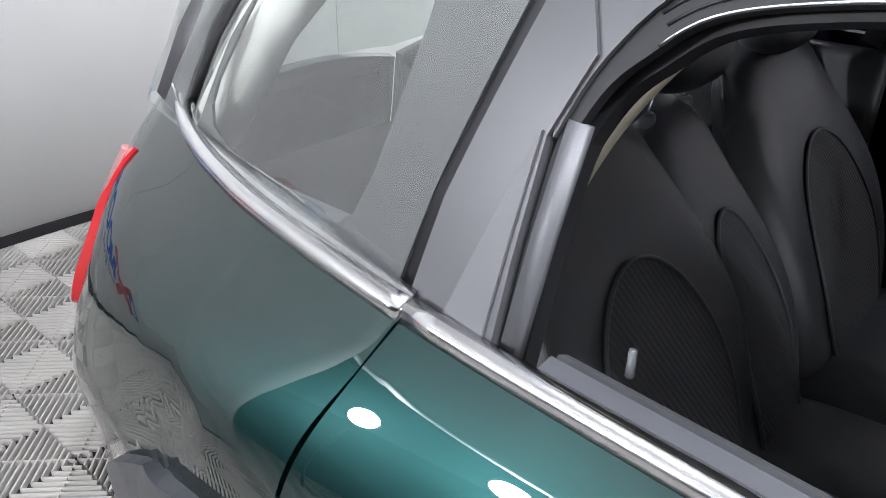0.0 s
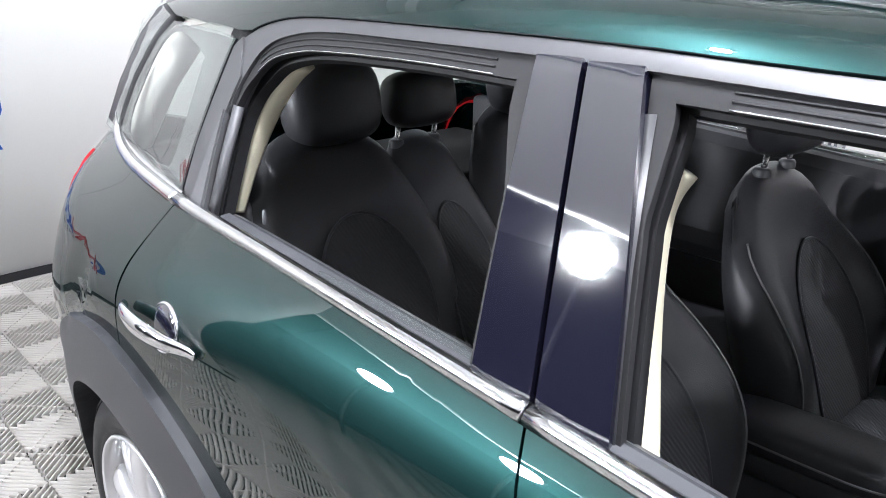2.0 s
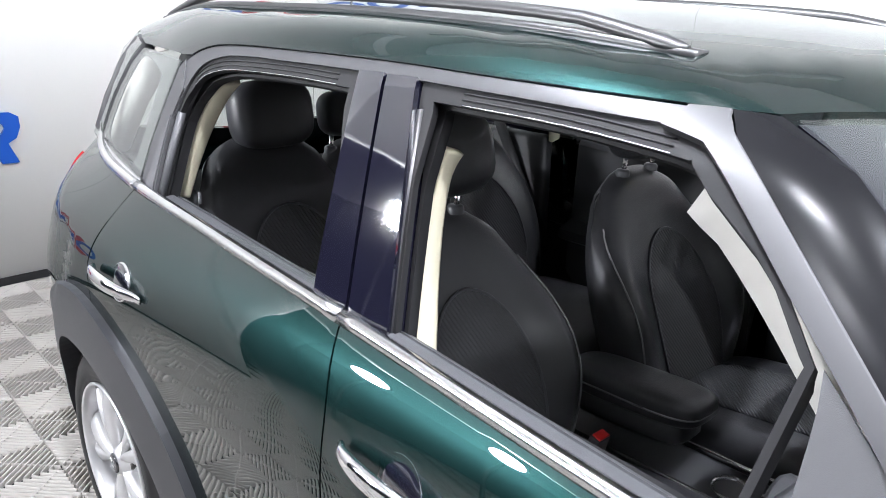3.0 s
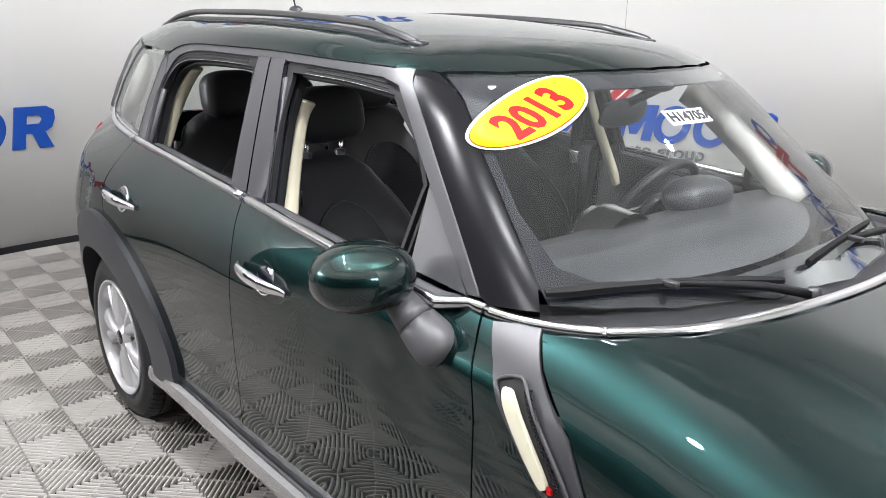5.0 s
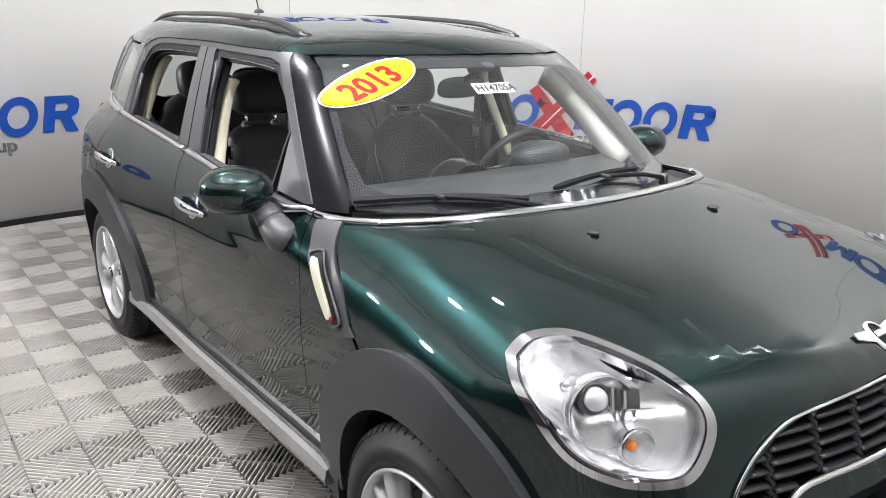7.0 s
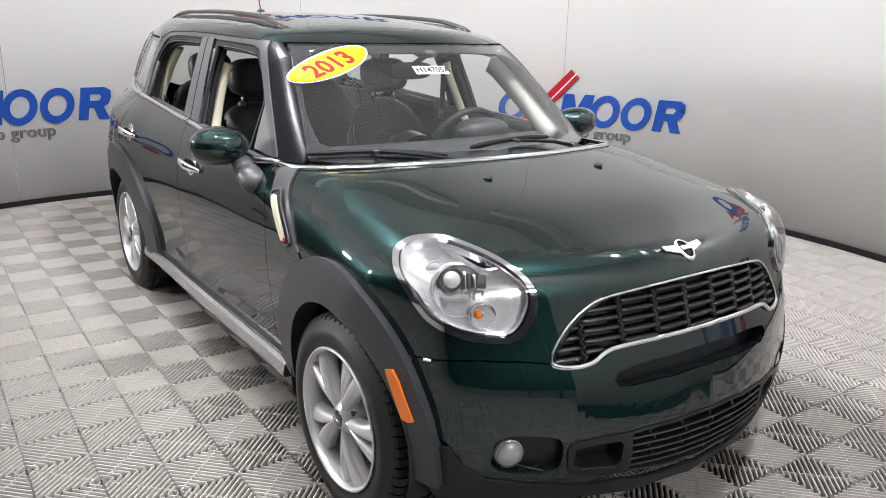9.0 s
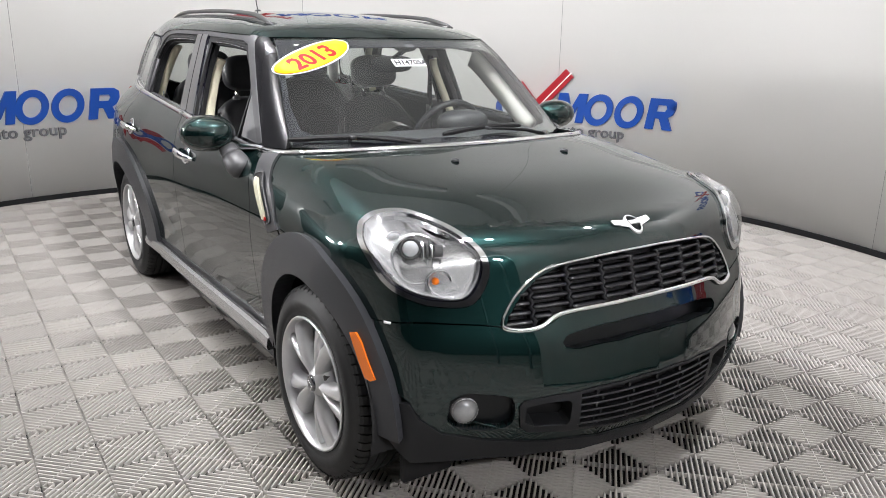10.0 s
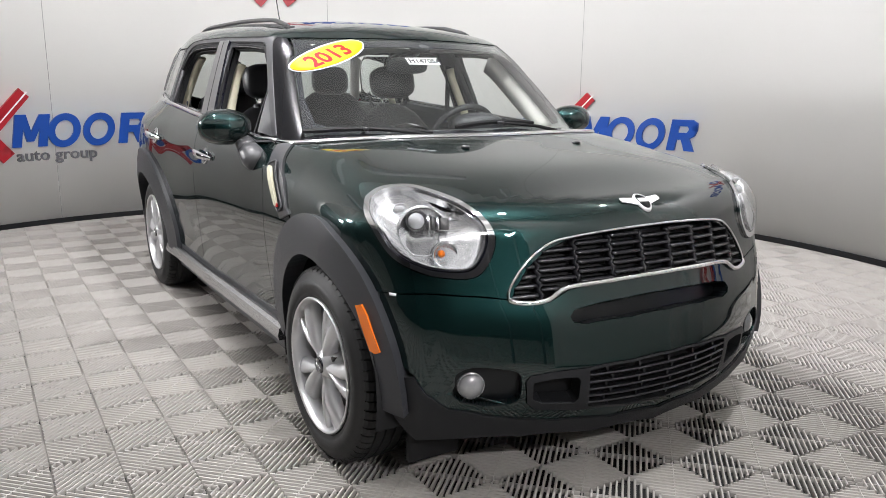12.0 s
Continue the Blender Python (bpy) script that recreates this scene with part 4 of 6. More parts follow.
base_wheel = wheel_parts()
base_wheel.matrix_basis = pose(HUB_F, -(HUB_Y - 0.118), HUB_Z + 0.004, 0, 20, 1)
for hx, s, turn in ((HUB_R, -1, 47), (HUB_F, 1, 12), (HUB_R, 1, 80)):
    copy_thing(base_wheel, pose(hx, s * (HUB_Y - 0.118), HUB_Z + 0.004, 0, turn, (0 if s < 0 else 180) + (1 if hx > 0 else 0)))

# ---- trim, lamps and fittings ----
LENS = glass("lamp_lens", (0.93, 0.94, 0.94), 0.02)
AMBER = mat("amber_plastic", (0.62, 0.14, 0.006), 0.2, coat=0.6)
RED_LENS = mat("red_lens", (0.45, 0.01, 0.015), 0.12, coat=0.8)
REFLECTOR = mat("lamp_reflector", (0.70, 0.70, 0.71), 0.24, 0.75, noise_scale=30, noise_amt=0.12)
YELLOW = mat("sticker_yellow", (0.80, 0.64, 0.003), 0.5, Specular_IOR_Level=0.2)
STICKER_RED = mat("sticker_red", (0.34, 0.004, 0.004), 0.5, Specular_IOR_Level=0.2)
PAPER = mat("white_paper", (0.85, 0.86, 0.87), 0.6)
INK = mat("black_ink", (0.02, 0.02, 0.025), 0.6)
CREAM = mat("cream_lens", (0.52, 0.50, 0.38), 0.25, coat=0.4, noise_scale=40, noise_amt=0.06)


def on_side(x, z, s=-1, out=0.0, skin=lower_skin):
    p = march(skin, np.array([[x, 0, z]]), np.array([[0.0, s, 0.0]]))
    return (p + gradient(skin, p) * out)[0]


def on_front(y, z, out=0.0):
    p = march(lower_skin, np.array([[0.8, y, z]]), np.array([[1.0, 0.0, 0.0]]))
    return (p + gradient(lower_skin, p) * out)[0]


def on_top(x, y, out=0.0, skin=lower_skin, z0=0.6):
    p = march(skin, np.array([[x, y, z0]]), np.array([[0.0, 0.0, 1.0]]))
    return (p + gradient(skin, p) * out)[0]


def blob(bm, c, r, e=(1, 1), m=None, nu=28, nv=16):
    """A rounded solid (superellipsoid) with half sizes r."""
    f = lambda v, p: math.copysign(abs(v) ** p, v)
    rows = []
    for j in range(nv + 1):
        b = -math.pi / 2 + math.pi * j / nv
        row = []
        for i in range(nu):
            a = 2 * math.pi * i / nu
            q = Vector((r[0] * f(math.cos(b), e[1]) * f(math.cos(a), e[0]), r[1] * f(math.cos(b), e[1]) * f(math.sin(a), e[0]), r[2] * f(math.sin(b), e[1])))
            if m is not None:
                q = m @ q
            row.append(bm.verts.new(q + Vector(c)))
        rows.append(row)
    for a, b in zip(rows, rows[1:]):
        for i in range(nu):
            bm.faces.new((a[i], a[(i + 1) % nu], b[(i + 1) % nu], b[i]))
    bmesh.ops.remove_doubles(bm, verts=bm.verts, dist=1e-5)
    bmesh.ops.recalc_face_normals(bm, faces=bm.faces)


HALF_ROUND = [(-0.011, -0.004), (-0.010, 0.005), (-0.005, 0.0095), (0.0, 0.011), (0.005, 0.0095), (0.010, 0.005), (0.011, -0.004)]


def skin_strip(name, pts, skin, material, parent, label="", section=HALF_ROUND, scale=1.0):
    """A half-round strip that lies on the skin along the points."""
    p = np.array(pts, float)
    nrm = gradient(skin, p)
    bm = bmesh.new()
    rows = []
    for i in range(len(p)):
        t = Vector(p[min(i + 1, len(p) - 1)] - p[max(i - 1, 0)]).normalized()
        n = Vector(nrm[i])
        sd = t.cross(n).normalized()
        rows.append([bm.verts.new(Vector(p[i]) + sd * (a * scale) + n * (b * scale)) for a, b in section])
    m = len(section)
    for a, b in zip(rows, rows[1:]):
        for j in range(m):
            bm.faces.new((a[j], a[(j + 1) % m], b[(j + 1) % m], b[j]))
    bm.faces.new(rows[0])
    bm.faces.new(rows[-1][::-1])
    bmesh.ops.recalc_face_normals(bm, faces=bm.faces)
    return part(name, bm, material, parent, label)


BRIGHT = mat("bright_trim", (0.62, 0.62, 0.63), 0.16, 1.0, noise_scale=30, noise_amt=0.1)
for s in (-1, 1):
    for a, b in ((-1.145, -0.304), (-0.298, 0.612)):
        skin_strip("belt_trim", [on_side(x, BELT(x), s) for x in np.linspace(a, b, 24)], lower_skin, BRIGHT, car, "bright metal belt strip", scale=1.25)
    q = spline([(-1.15, -0.765, 1.104), (-1.3, -0.755, 1.112), (-1.45, -0.735, 1.12), (-1.58, -0.705, 1.133), (-1.66, -0.675, 1.15), (-1.70, -0.65, 1.175)], 6)
    pts = []
    for x, y, z in q:
        if x > -1.5:
            pts.append(on_side(x, z, s))
            continue
        d = np.array([(x, y * -s, z)]) - np.array([[-1.0, 0, 1.0]])
        pts.append(march(lower_skin, np.array([[-1.0, 0, 1.0]]), d / np.linalg.norm(d))[0])
    skin_strip("belt_trim", pts, lower_skin, BRIGHT, car, "bright metal strip round the quarter window", scale=1.25)
    a, b = on_side(0.614, BELT(0.614), s), on_top(0.846, s * 0.668)
    m = np.array([(0.735, a[1], (a[2] + b[2]) / 2 + 0.004)])
    arcs = np.array([(a * (1 - t) ** 2 + 2 * m[0] * t * (1 - t) + b * t * t) for t in np.linspace(0, 1, 16)])
    for _ in range(4):
        arcs = arcs - gradient(lower_skin, arcs) * lower_skin(arcs)[:, None]
    skin_strip("belt_trim", arcs, lower_skin, BRIGHT, car, "bright metal strip on the scuttle", scale=1.15)
    bm = bmesh.new()
    rows = []
    for p in pts[:-2]:
        g = on_side(p[0], p[2] + 0.012, s, 0.0015, upper_skin)
        rows.append([bm.verts.new((p[0], p[1] * 1.004, p[2] + 0.003)), bm.verts.new((p[0], (p[1] + g[1]) / 2, p[2] + 0.011)), bm.verts.new((p[0], g[1], p[2] + 0.014)), bm.verts.new((p[0], g[1] - s * 0.004, p[2] - 0.01))])
    for a, b in zip(rows, rows[1:]):
        for j in range(3):
            bm.faces.new((a[j], a[j + 1], b[j + 1], b[j]))
    bmesh.ops.recalc_face_normals(bm, faces=bm.faces)
    part("quarter_seal", bm, SATIN, car, "satin ledge under the quarter glass")
    # sill strip
    bm = bmesh.new()
    path = [Vector(on_side(x, z, s)) + Vector((0, s * 0.022, 0)) for x, z in zip(np.linspace(-0.98, 0.80, 16), np.linspace(0.300, 0.292, 16))]
    sweep(bm, path, [(-0.018, -0.03), (0.014, -0.03), (0.018, -0.012), (0.012, 0.018), (-0.004, 0.026), (-0.018, 0.026)] if s < 0 else [(0.018, -0.03), (0.018, 0.026), (0.004, 0.026), (-0.012, 0.018), (-0.018, -0.012), (-0.014, -0.03)])
    part("sill_strip", bm, SATIN, car, "brushed silver sill strip", smooth=False)

cowl = [tuple(p) for p in spline(COWL[::-1] + [(x, -y, z) for x, y, z in COWL[1:]], 6)]
cw = cowl
skin_strip("cowl_trim", [on_top(x - 0.014, y, 0.0) for x, y, z in spline(cw, 2)], lower_skin, BRIGHT, car, "bright metal strip along the bonnet's rear edge", scale=1.15)
for edge, s in frame_edges:
    skin_strip("frame_edge", edge, upper_skin, SAIL, car, "thin edge of the door frame", scale=0.25)
# black cowl tray between windscreen and bonnet
bm = bmesh.new()
rows = []
for x, y, z in [(0.745, -0.70, 1.006)] + cowl + [(0.745, 0.70, 1.006)]:
    g = 1.0 - (y / 0.75) ** 2
    rows.append([bm.verts.new((x - 0.02, y, z - 0.004)), bm.verts.new((x - 0.06, y, z - 0.022)), bm.verts.new((x - 0.10 - 0.02 * g, y * 0.985, z - 0.018)), bm.verts.new((x - 0.22, y * 0.97, z - 0.006))])
for a, b in zip(rows, rows[1:]):
    for j in range(3):
        bm.faces.new((a[j], a[j + 1], b[j + 1], b[j]))
bmesh.ops.recalc_face_normals(bm, faces=bm.faces)
part("cowl_tray", bm, TRIM_DARK, car, "black plastic tray under the wipers")


def handle(x0, x1, z, s):
    """Chrome bar handle over a dark scoop."""
    bm = bmesh.new()
    n = 15
    path, sc = [], []
    for k in range(n):
        t = k / (n - 1)
        x = x0 + (x1 - x0) * t
        p = on_side(x, z, s, 0.010 + 0.022 * math.sin(min(1, t * 1.15) * math.pi) ** 0.6 if 0 < t * 1.15 < 1 else 0.008)
        path.append(Vector(p) + Vector((0, 0, 0.010 * (1 - t) - 0.006 * t)))
        sc.append(0.35 + 0.9 * max(0.0, math.sin(math.pi * (0.08 + 0.88 * t))) ** 0.7 * (1.15 - 0.45 * t))
    sweep(bm, path, circle(0.009, 12, 0.0155), scale=sc)
    h = part("door_handle", bm, CHROME, car, "chrome door handle")
    bm = bmesh.new()
    xc = x0 + (x1 - x0) * 0.52
    c = Vector(on_side(xc, z + 0.006, s, -0.004))
    lathe(bm, [(0, 0.006), (0.030, 0.006), (0.042, 0.004), (0.046, -0.002)], 28)
    bmesh.ops.transform(bm, verts=bm.verts, matrix=Matrix.Translation(c) @ pose(0, 0, 0, -14 if s < 0 else 194, 0, 0) @ Matrix.Diagonal((1, -1, 0.95, 1)))
    part("handle_scoop", bm, GLOSS_BLACK, h, "dark scoop behind the handle")
    bm = bmesh.new()
    lathe(bm, [(0.046, -0.003), (0.048, 0.002), (0.0445, 0.006), (0.042, 0.002)], 28)
    bmesh.ops.transform(bm, verts=bm.verts, matrix=Matrix.Translation(c) @ pose(0, 0, 0, -14 if s < 0 else 194, 0, 0) @ Matrix.Diagonal((1, -1, 0.95, 1)))
    part("scoop_ring", bm, CHROME, h)


for s in (-1, 1):
    handle(-1.150, -0.915, 0.918, s)
    handle(-0.200, 0.035, 0.893, s)


STALK = mat("stalk_plastic", (0.06, 0.06, 0.063), 0.38, noise_scale=12, noise_amt=0.1, bump=0.15, bump_scale=900)


def mirror(s):
    m = empty("door_mirror", "", "")
    m.parent = car
    tagged(m, "dark green door mirror on a black stalk")
    bm = bmesh.new()
    blob(bm, (0.425, s * 0.893, 1.052), (0.095, 0.106, 0.071), (0.9, 0.9), pose(0, 0, 0, 0, -6, s * 12))
    for v in bm.verts:
        if v.co.x < 0.385:
            v.co.x = 0.385 - (0.385 - v.co.x) * 0.25
    part("housing", bm, PAINT, m, "glossy green mirror housing")
    bm = bmesh.new()
    blob(bm, (0.374, s * 0.893, 1.052), (0.004, 0.078, 0.050), (0.7, 0.7))
    part("glass", bm, CHROME, m, "mirror glass")
    bm = bmesh.new()
    p0, p1 = Vector((0.44, s * 0.84, 1.02)), Vector((0.555, s * 0.815, 0.935))
    path = [p0.lerp(p1, t) for t in np.linspace(0, 1, 9)]
    sweep(bm, path[:6], circle(0.040, 20, 0.036), scale=[0.70, 0.78, 0.86, 0.94, 1.02, 1.09])
    part("stalk", bm, STALK, m, "matt grey-black stalk")
    bm = bmesh.new()
    far = path[5].lerp(path[8], 1.75)
    sweep(bm, [path[5].lerp(far, t) for t in (0.02, 0.04, 0.25, 0.5, 0.7, 0.85, 0.94, 1.0)], circle(0.043, 20, 0.039), scale=[1.0, 1.06, 1.13, 1.20, 1.18, 1.02, 0.75, 0.25])
    part("foot", bm, STALK, m, "rounded mirror foot on the door")


mirror(-1)
mirror(1)


def fender_vent(s):
    """Grey scuttle plate with a meshed slot and a cream lamp."""
    plate = [(0.652, 0.992), (0.742, 1.004), (0.80, 0.957), (0.90, 0.885), (0.958, 0.80), (0.985, 0.782), (0.90, 0.752), (0.835, 0.80), (0.745, 0.89), (0.706, 0.945)]
    v = panel("fender_vent", lower_skin, SIDE[s], np.array(plate), FRAME, car, "grey plastic side scuttle plate", lift=0.007, rim=0.012, gap=0.0)
    slot = np.array([(0.735, 0.925), (0.775, 0.94), (0.80, 0.928), (0.865, 0.868), (0.925, 0.805), (0.915, 0.788), (0.885, 0.785), (0.83, 0.825), (0.76, 0.895)])
    slot = spline(slot, 4, closed=True)
    panel("mesh_back", lower_skin, SIDE[s], slot, RUBBER, v, "black mesh slot", lift=0.011, rim=0.004, gap=0.0)
    rim = [Vector(on_side(x, z, s, 0.012)) for x, z in slot]
    bm = bmesh.new()
    sweep(bm, rim, circle(0.004, 8), closed=True)
    part("slot_frame", bm, FRAME, v)
    lamp = np.array([(0.757, 0.917), (0.772, 0.922), (0.79, 0.908), (0.845, 0.852), (0.884, 0.808), (0.883, 0.797), (0.868, 0.797), (0.825, 0.835), (0.775, 0.888)])
    lamp = spline(lamp, 4, closed=True)
    panel("side_lamp", lower_skin, SIDE[s], lamp, CREAM, v, "cream side lamp lens", lift=0.020, rim=0.012, gap=0.0)
    panel("badge_drop", lower_skin, SIDE[s], np.array([(0.888, 0.806), (0.897, 0.803), (0.899, 0.795), (0.890, 0.793)]), STICKER_RED, v, "small red badge", lift=0.019, rim=0.006, gap=0.0)
    bm = bmesh.new()
    for k in range(26):
        x = 0.80 + 0.105 * (k / 25)
        z = 0.925 - 0.118 * (k / 25)
        for d in (0.0, 0.012):
            c = on_side(x + d * 0.7, z + d * 0.4, s, 0.0125)
            lathe(bm, [(0.0, 0.0015), (0.0035, 0.001), (0.0035, -0.002)], 6, "y", c)
    part("mesh", bm, FRAME, v)


fender_vent(-1)
fender_vent(1)


GLOSS_CLEAR = mat("polished_lens", (0.55, 0.56, 0.58), 0.05, 0.4, coat=1.0)


def headlamp(s):
    h = empty("headlamp", "", "")
    h.parent = car
    tagged(h, "round clear headlamp with a chrome ring")
    L = np.array([(x, y * -s, z) for x, y, z in LAMP])
    c = L.mean(0)
    out = np.array([FRONT[1](p) for p in spline(np.vstack([L, L[:1]]), 5)[:-1]])
    mid = out.mean(0)
    f = lambda k: mid + (out - mid) * k
    panel("ring", lower_skin, FRONT, f(0.995), CHROME, h, "polished chrome ring", holes=[f(0.885)], lift=0.010, rim=0.02, step=0.012, gap=0.0)
    panel("inner_ring", lower_skin, FRONT, f(0.885), GLOSS_BLACK, h, "black inner ring", holes=[f(0.86)], lift=0.005, rim=0.02, step=0.012, gap=0.0)
    panel("bezel", lower_skin, FRONT, f(0.86), CHROME, h, "bright inner bezel", holes=[f(0.815)], lift=0.001, rim=0.02, step=0.012, gap=0.0)
    panel("lens", lower_skin, FRONT, f(0.87), LENS, h, "clear lens", lift=0.012, rim=0.002, step=0.02, gap=0.0, bulge=lambda p: 0.008 * np.clip(1 - np.linalg.norm(p - c, axis=1) ** 2 / 0.02, 0, 1))
    panel("bowl", lower_skin, FRONT, f(0.83), REFLECTOR, h, "bright reflector bowl", rim=-0.03, step=0.014, gap=0.0, bulge=lambda p: -0.012 - 0.085 * np.clip(1 - (np.linalg.norm(p - c, axis=1) / 0.15) ** 2, 0, 1))
    n = Vector(gradient(lower_skin, march(lower_skin, np.array([FRONT_C], float), np.array([Vector(c - FRONT_C).normalized()]))) [0])
    fw = (Vector((1, s * 0.25, 0.12)) + n * 0.3).normalized()
    q = fw.to_track_quat("Y", "Z").to_matrix().to_4x4()

    def cup(name, p, r, d, material, label="", closed=True):
        bm = bmesh.new()
        lathe(bm, [(r * 0.25, -d), (r * 0.7, -d * 0.6), (r * 0.93, -d * 0.1), (r, 0), (r * 1.06, -d * 0.04), (r * 1.02, -d * 0.5)], 36)
        bmesh.ops.transform(bm, verts=bm.verts, matrix=Matrix.Translation(p) @ q)
        return part(name, bm, material, h, label)
    P = lambda dx, dy, dz: Vector(c) + n * 0.035 + Vector((dx, s * dy, dz))

    def ring_at(name, p, r, depth, material, label="", wide=1.0):
        bm = bmesh.new()
        lathe(bm, [(r * 0.985, -depth), (r * 1.02, 0.0), (r, 0.004), (r * 0.96, 0.0), (r * 0.95, -depth)], 40)
        bmesh.ops.transform(bm, verts=bm.verts, matrix=Matrix.Translation(p) @ q @ Matrix.Diagonal((wide, 1, 1, 1)))
        return part(name, bm, material, h, label)

    def box_at(name, p, sx, sz, material, label="", deep=0.02):
        bm = bmesh.new()
        box(bm, -sx, sx, -deep, 0.003, -sz, sz, 0.001, Matrix.Translation(p) @ q)
        return part(name, bm, material, h, label)

    cup("main_reflector", P(-0.032, 0.006, -0.020), 0.068, 0.045, REFLECTOR, "faceted main reflector")
    ring_at("reflector_ring", P(-0.020, 0.006, -0.022), 0.071, 0.020, CHROME, "thin chrome reflector ring")
    cup("high_reflector", P(0.000, -0.076, -0.038), 0.050, 0.040, REFLECTOR, "oval high beam reflector")
    ring_at("high_ring", P(0.012, -0.078, -0.040), 0.053, 0.012, CHROME, "thin chrome reflector ring", 0.85)
    # projector with its dark collar and the dark slots beside it
    bm = bmesh.new()
    lathe(bm, [(0.020, -0.03), (0.031, -0.012), (0.033, 0.0), (0.027, 0.004), (0.024, -0.002)], 32)
    bmesh.ops.transform(bm, verts=bm.verts, matrix=Matrix.Translation(P(-0.030, 0.024, 0.010)) @ q)
    part("projector_collar", bm, TRIM_DARK, h, "dark projector collar")
    bm = bmesh.new()
    blob(bm, P(-0.028, 0.024, 0.010), (0.026, 0.024, 0.024))
    part("projector_lens", bm, GLOSS_CLEAR, h, "round projector lens")
    for k in range(4):
        box_at("reflector_facet", P(-0.012 + 0.004 * k, -0.006 - 0.013 * k, 0.006 - 0.002 * k), 0.0045, 0.024 - 0.003 * k, CHROME if k % 2 == 0 else TRIM_DARK)
    box_at("dark_slot", P(0.002, -0.052, -0.002), 0.013, 0.019, TRIM_DARK, "dark slot between the reflectors")
    bm = bmesh.new()
    sweep(bm, [P(0.002 + 0.05 * t, -0.035 - 0.105 * t, -0.018 - 0.004 * t) for t in np.linspace(0, 1, 6)], circle(0.0018, 6))
    part("reflector_edge", bm, CHROME, h)
    # turn lamp barrel below
    t = cup("turn_lamp", P(0.036, -0.033, -0.082), 0.031, 0.035, REFLECTOR, "small turn lamp with an amber bulb")
    bm = bmesh.new()
    lathe(bm, [(0.036, -0.10), (0.036, -0.012), (0.039, 0.0), (0.036, 0.004), (0.032, 0.0)], 36)
    bmesh.ops.transform(bm, verts=bm.verts, matrix=Matrix.Translation(P(0.040, -0.033, -0.082)) @ q)
    part("turn_barrel", bm, CHROME, h, "bright lamp barrel")
    bm = bmesh.new()
    blob(bm, P(0.024, -0.030, -0.082), (0.011, 0.011, 0.011))
    part("bulb", bm, AMBER, h, "amber bulb")
    bm = bmesh.new()
    lathe(bm, [(0.032, 0.0), (0.030, 0.003), (0.0, 0.006)], 36)
    bmesh.ops.transform(bm, verts=bm.verts, matrix=Matrix.Translation(P(0.040, -0.033, -0.082)) @ q)
    part("turn_lens", bm, LENS, h)
    # position lamp at the top corner
    bm = bmesh.new()
    blob(bm, P(-0.064, 0.060, 0.042), (0.010, 0.020, 0.011))
    part("position_lamp", bm, GLOSS_CLEAR, h)
    bm = bmesh.new()
    sweep(bm, [P(-0.064 + 0.004, 0.060 + 0.026 * math.cos(a), 0.042 + 0.017 * math.sin(a)) for a in np.linspace(0, 2 * math.pi, 24, endpoint=False)], circle(0.0016, 6), closed=True, up=(1, 0, 0))
    part("position_ring", bm, CHROME, h)


headlamp(-1)
headlamp(1)


def grille():
    g = empty("grille", "", "")
    g.parent = car
    tagged(g, "black slatted grille with a chrome surround")
    up = [(1.846, -0.50, 0.636)] + GRILLE_UP
    low = GRILLE_LOW
    ring3 = closed_both(up[1:], low)
    curve = spline(ring3, 4, closed=True)
    ring = [Vector(on_front(y, z, 0.004)) for x, y, z in curve]
    mid_z = lambda y: 0.742 - 0.10 * min(1, abs(y) / 0.5) ** 3
    bm = bmesh.new()
    sweep(bm, ring, circle(0.008, 10), closed=True, up=(1, 0, 0), scale=[1.0 if z < mid_z(y) else 0.5 for x, y, z in curve])
    part("surround", bm, CHROME, g, "chrome surround, thicker along its lower edge")
    panel("backing", lower_skin, FRONT, mapped(FRONT, ring3, -1), RUBBER, g, "black void behind the slats", lift=-0.045, rim=-0.045, gap=0.0)
    top = lambda y: np.interp(abs(y), [0, 0.18, 0.33, 0.395, 0.45, 0.495, 0.51], [0.82, 0.815, 0.80, 0.775, 0.73, 0.67, 0.636])
    base = lambda y: np.interp(abs(y), [0, 0.2, 0.335, 0.395, 0.45, 0.50], [0.679, 0.674, 0.664, 0.634, 0.626, 0.636])
    level = lambda y, k: 0.818 - 0.07 * y * y - 0.0262 * k
    wide, half = 0.118, 0.006
    for col in range(-4, 5):
        odd = 0.5 * (col % 2)
        for k in range(0, 8):
            z = lambda y: level(y, k + odd)
            ys = [y for y in np.linspace((col - 0.5) * wide + half, (col + 0.5) * wide - half, 9) if base(y) + 0.006 < z(y) < top(y) - 0.006]
            if len(ys) > 2:
                bm = bmesh.new()
                sweep(bm, [Vector(on_front(y, z(y), -0.012)) for y in ys], [(-0.018, -0.0035), (0.008, -0.0055), (0.013, -0.003), (0.014, 0.001), (0.009, 0.005), (-0.018, 0.0035)])
                part("slat", bm, GRILLE_MAT, g)
    for edge in range(-4, 4):
        zig = []
        for j in range(0, 16):
            y = (edge + 0.5) * wide + (half if (j + edge) % 2 == 0 else -half)
            z = level(y, 0.5 * j)
            if base(y) + 0.004 < z < top(y) - 0.002:
                zig.append(Vector(on_front(y, z, -0.010)))
        if len(zig) > 1:
            bm = bmesh.new()
            sweep(bm, zig, [(-0.004, -0.014), (0.004, -0.014), (0.003, 0.009), (-0.003, 0.009)], up=(1, 0, 0))
            part("rib", bm, GRILLE_MAT, g)


GRILLE_MAT = mat("grille_black", (0.010, 0.010, 0.012), 0.32, noise_scale=20, noise_amt=0.1, Specular_IOR_Level=0.45)
grille()


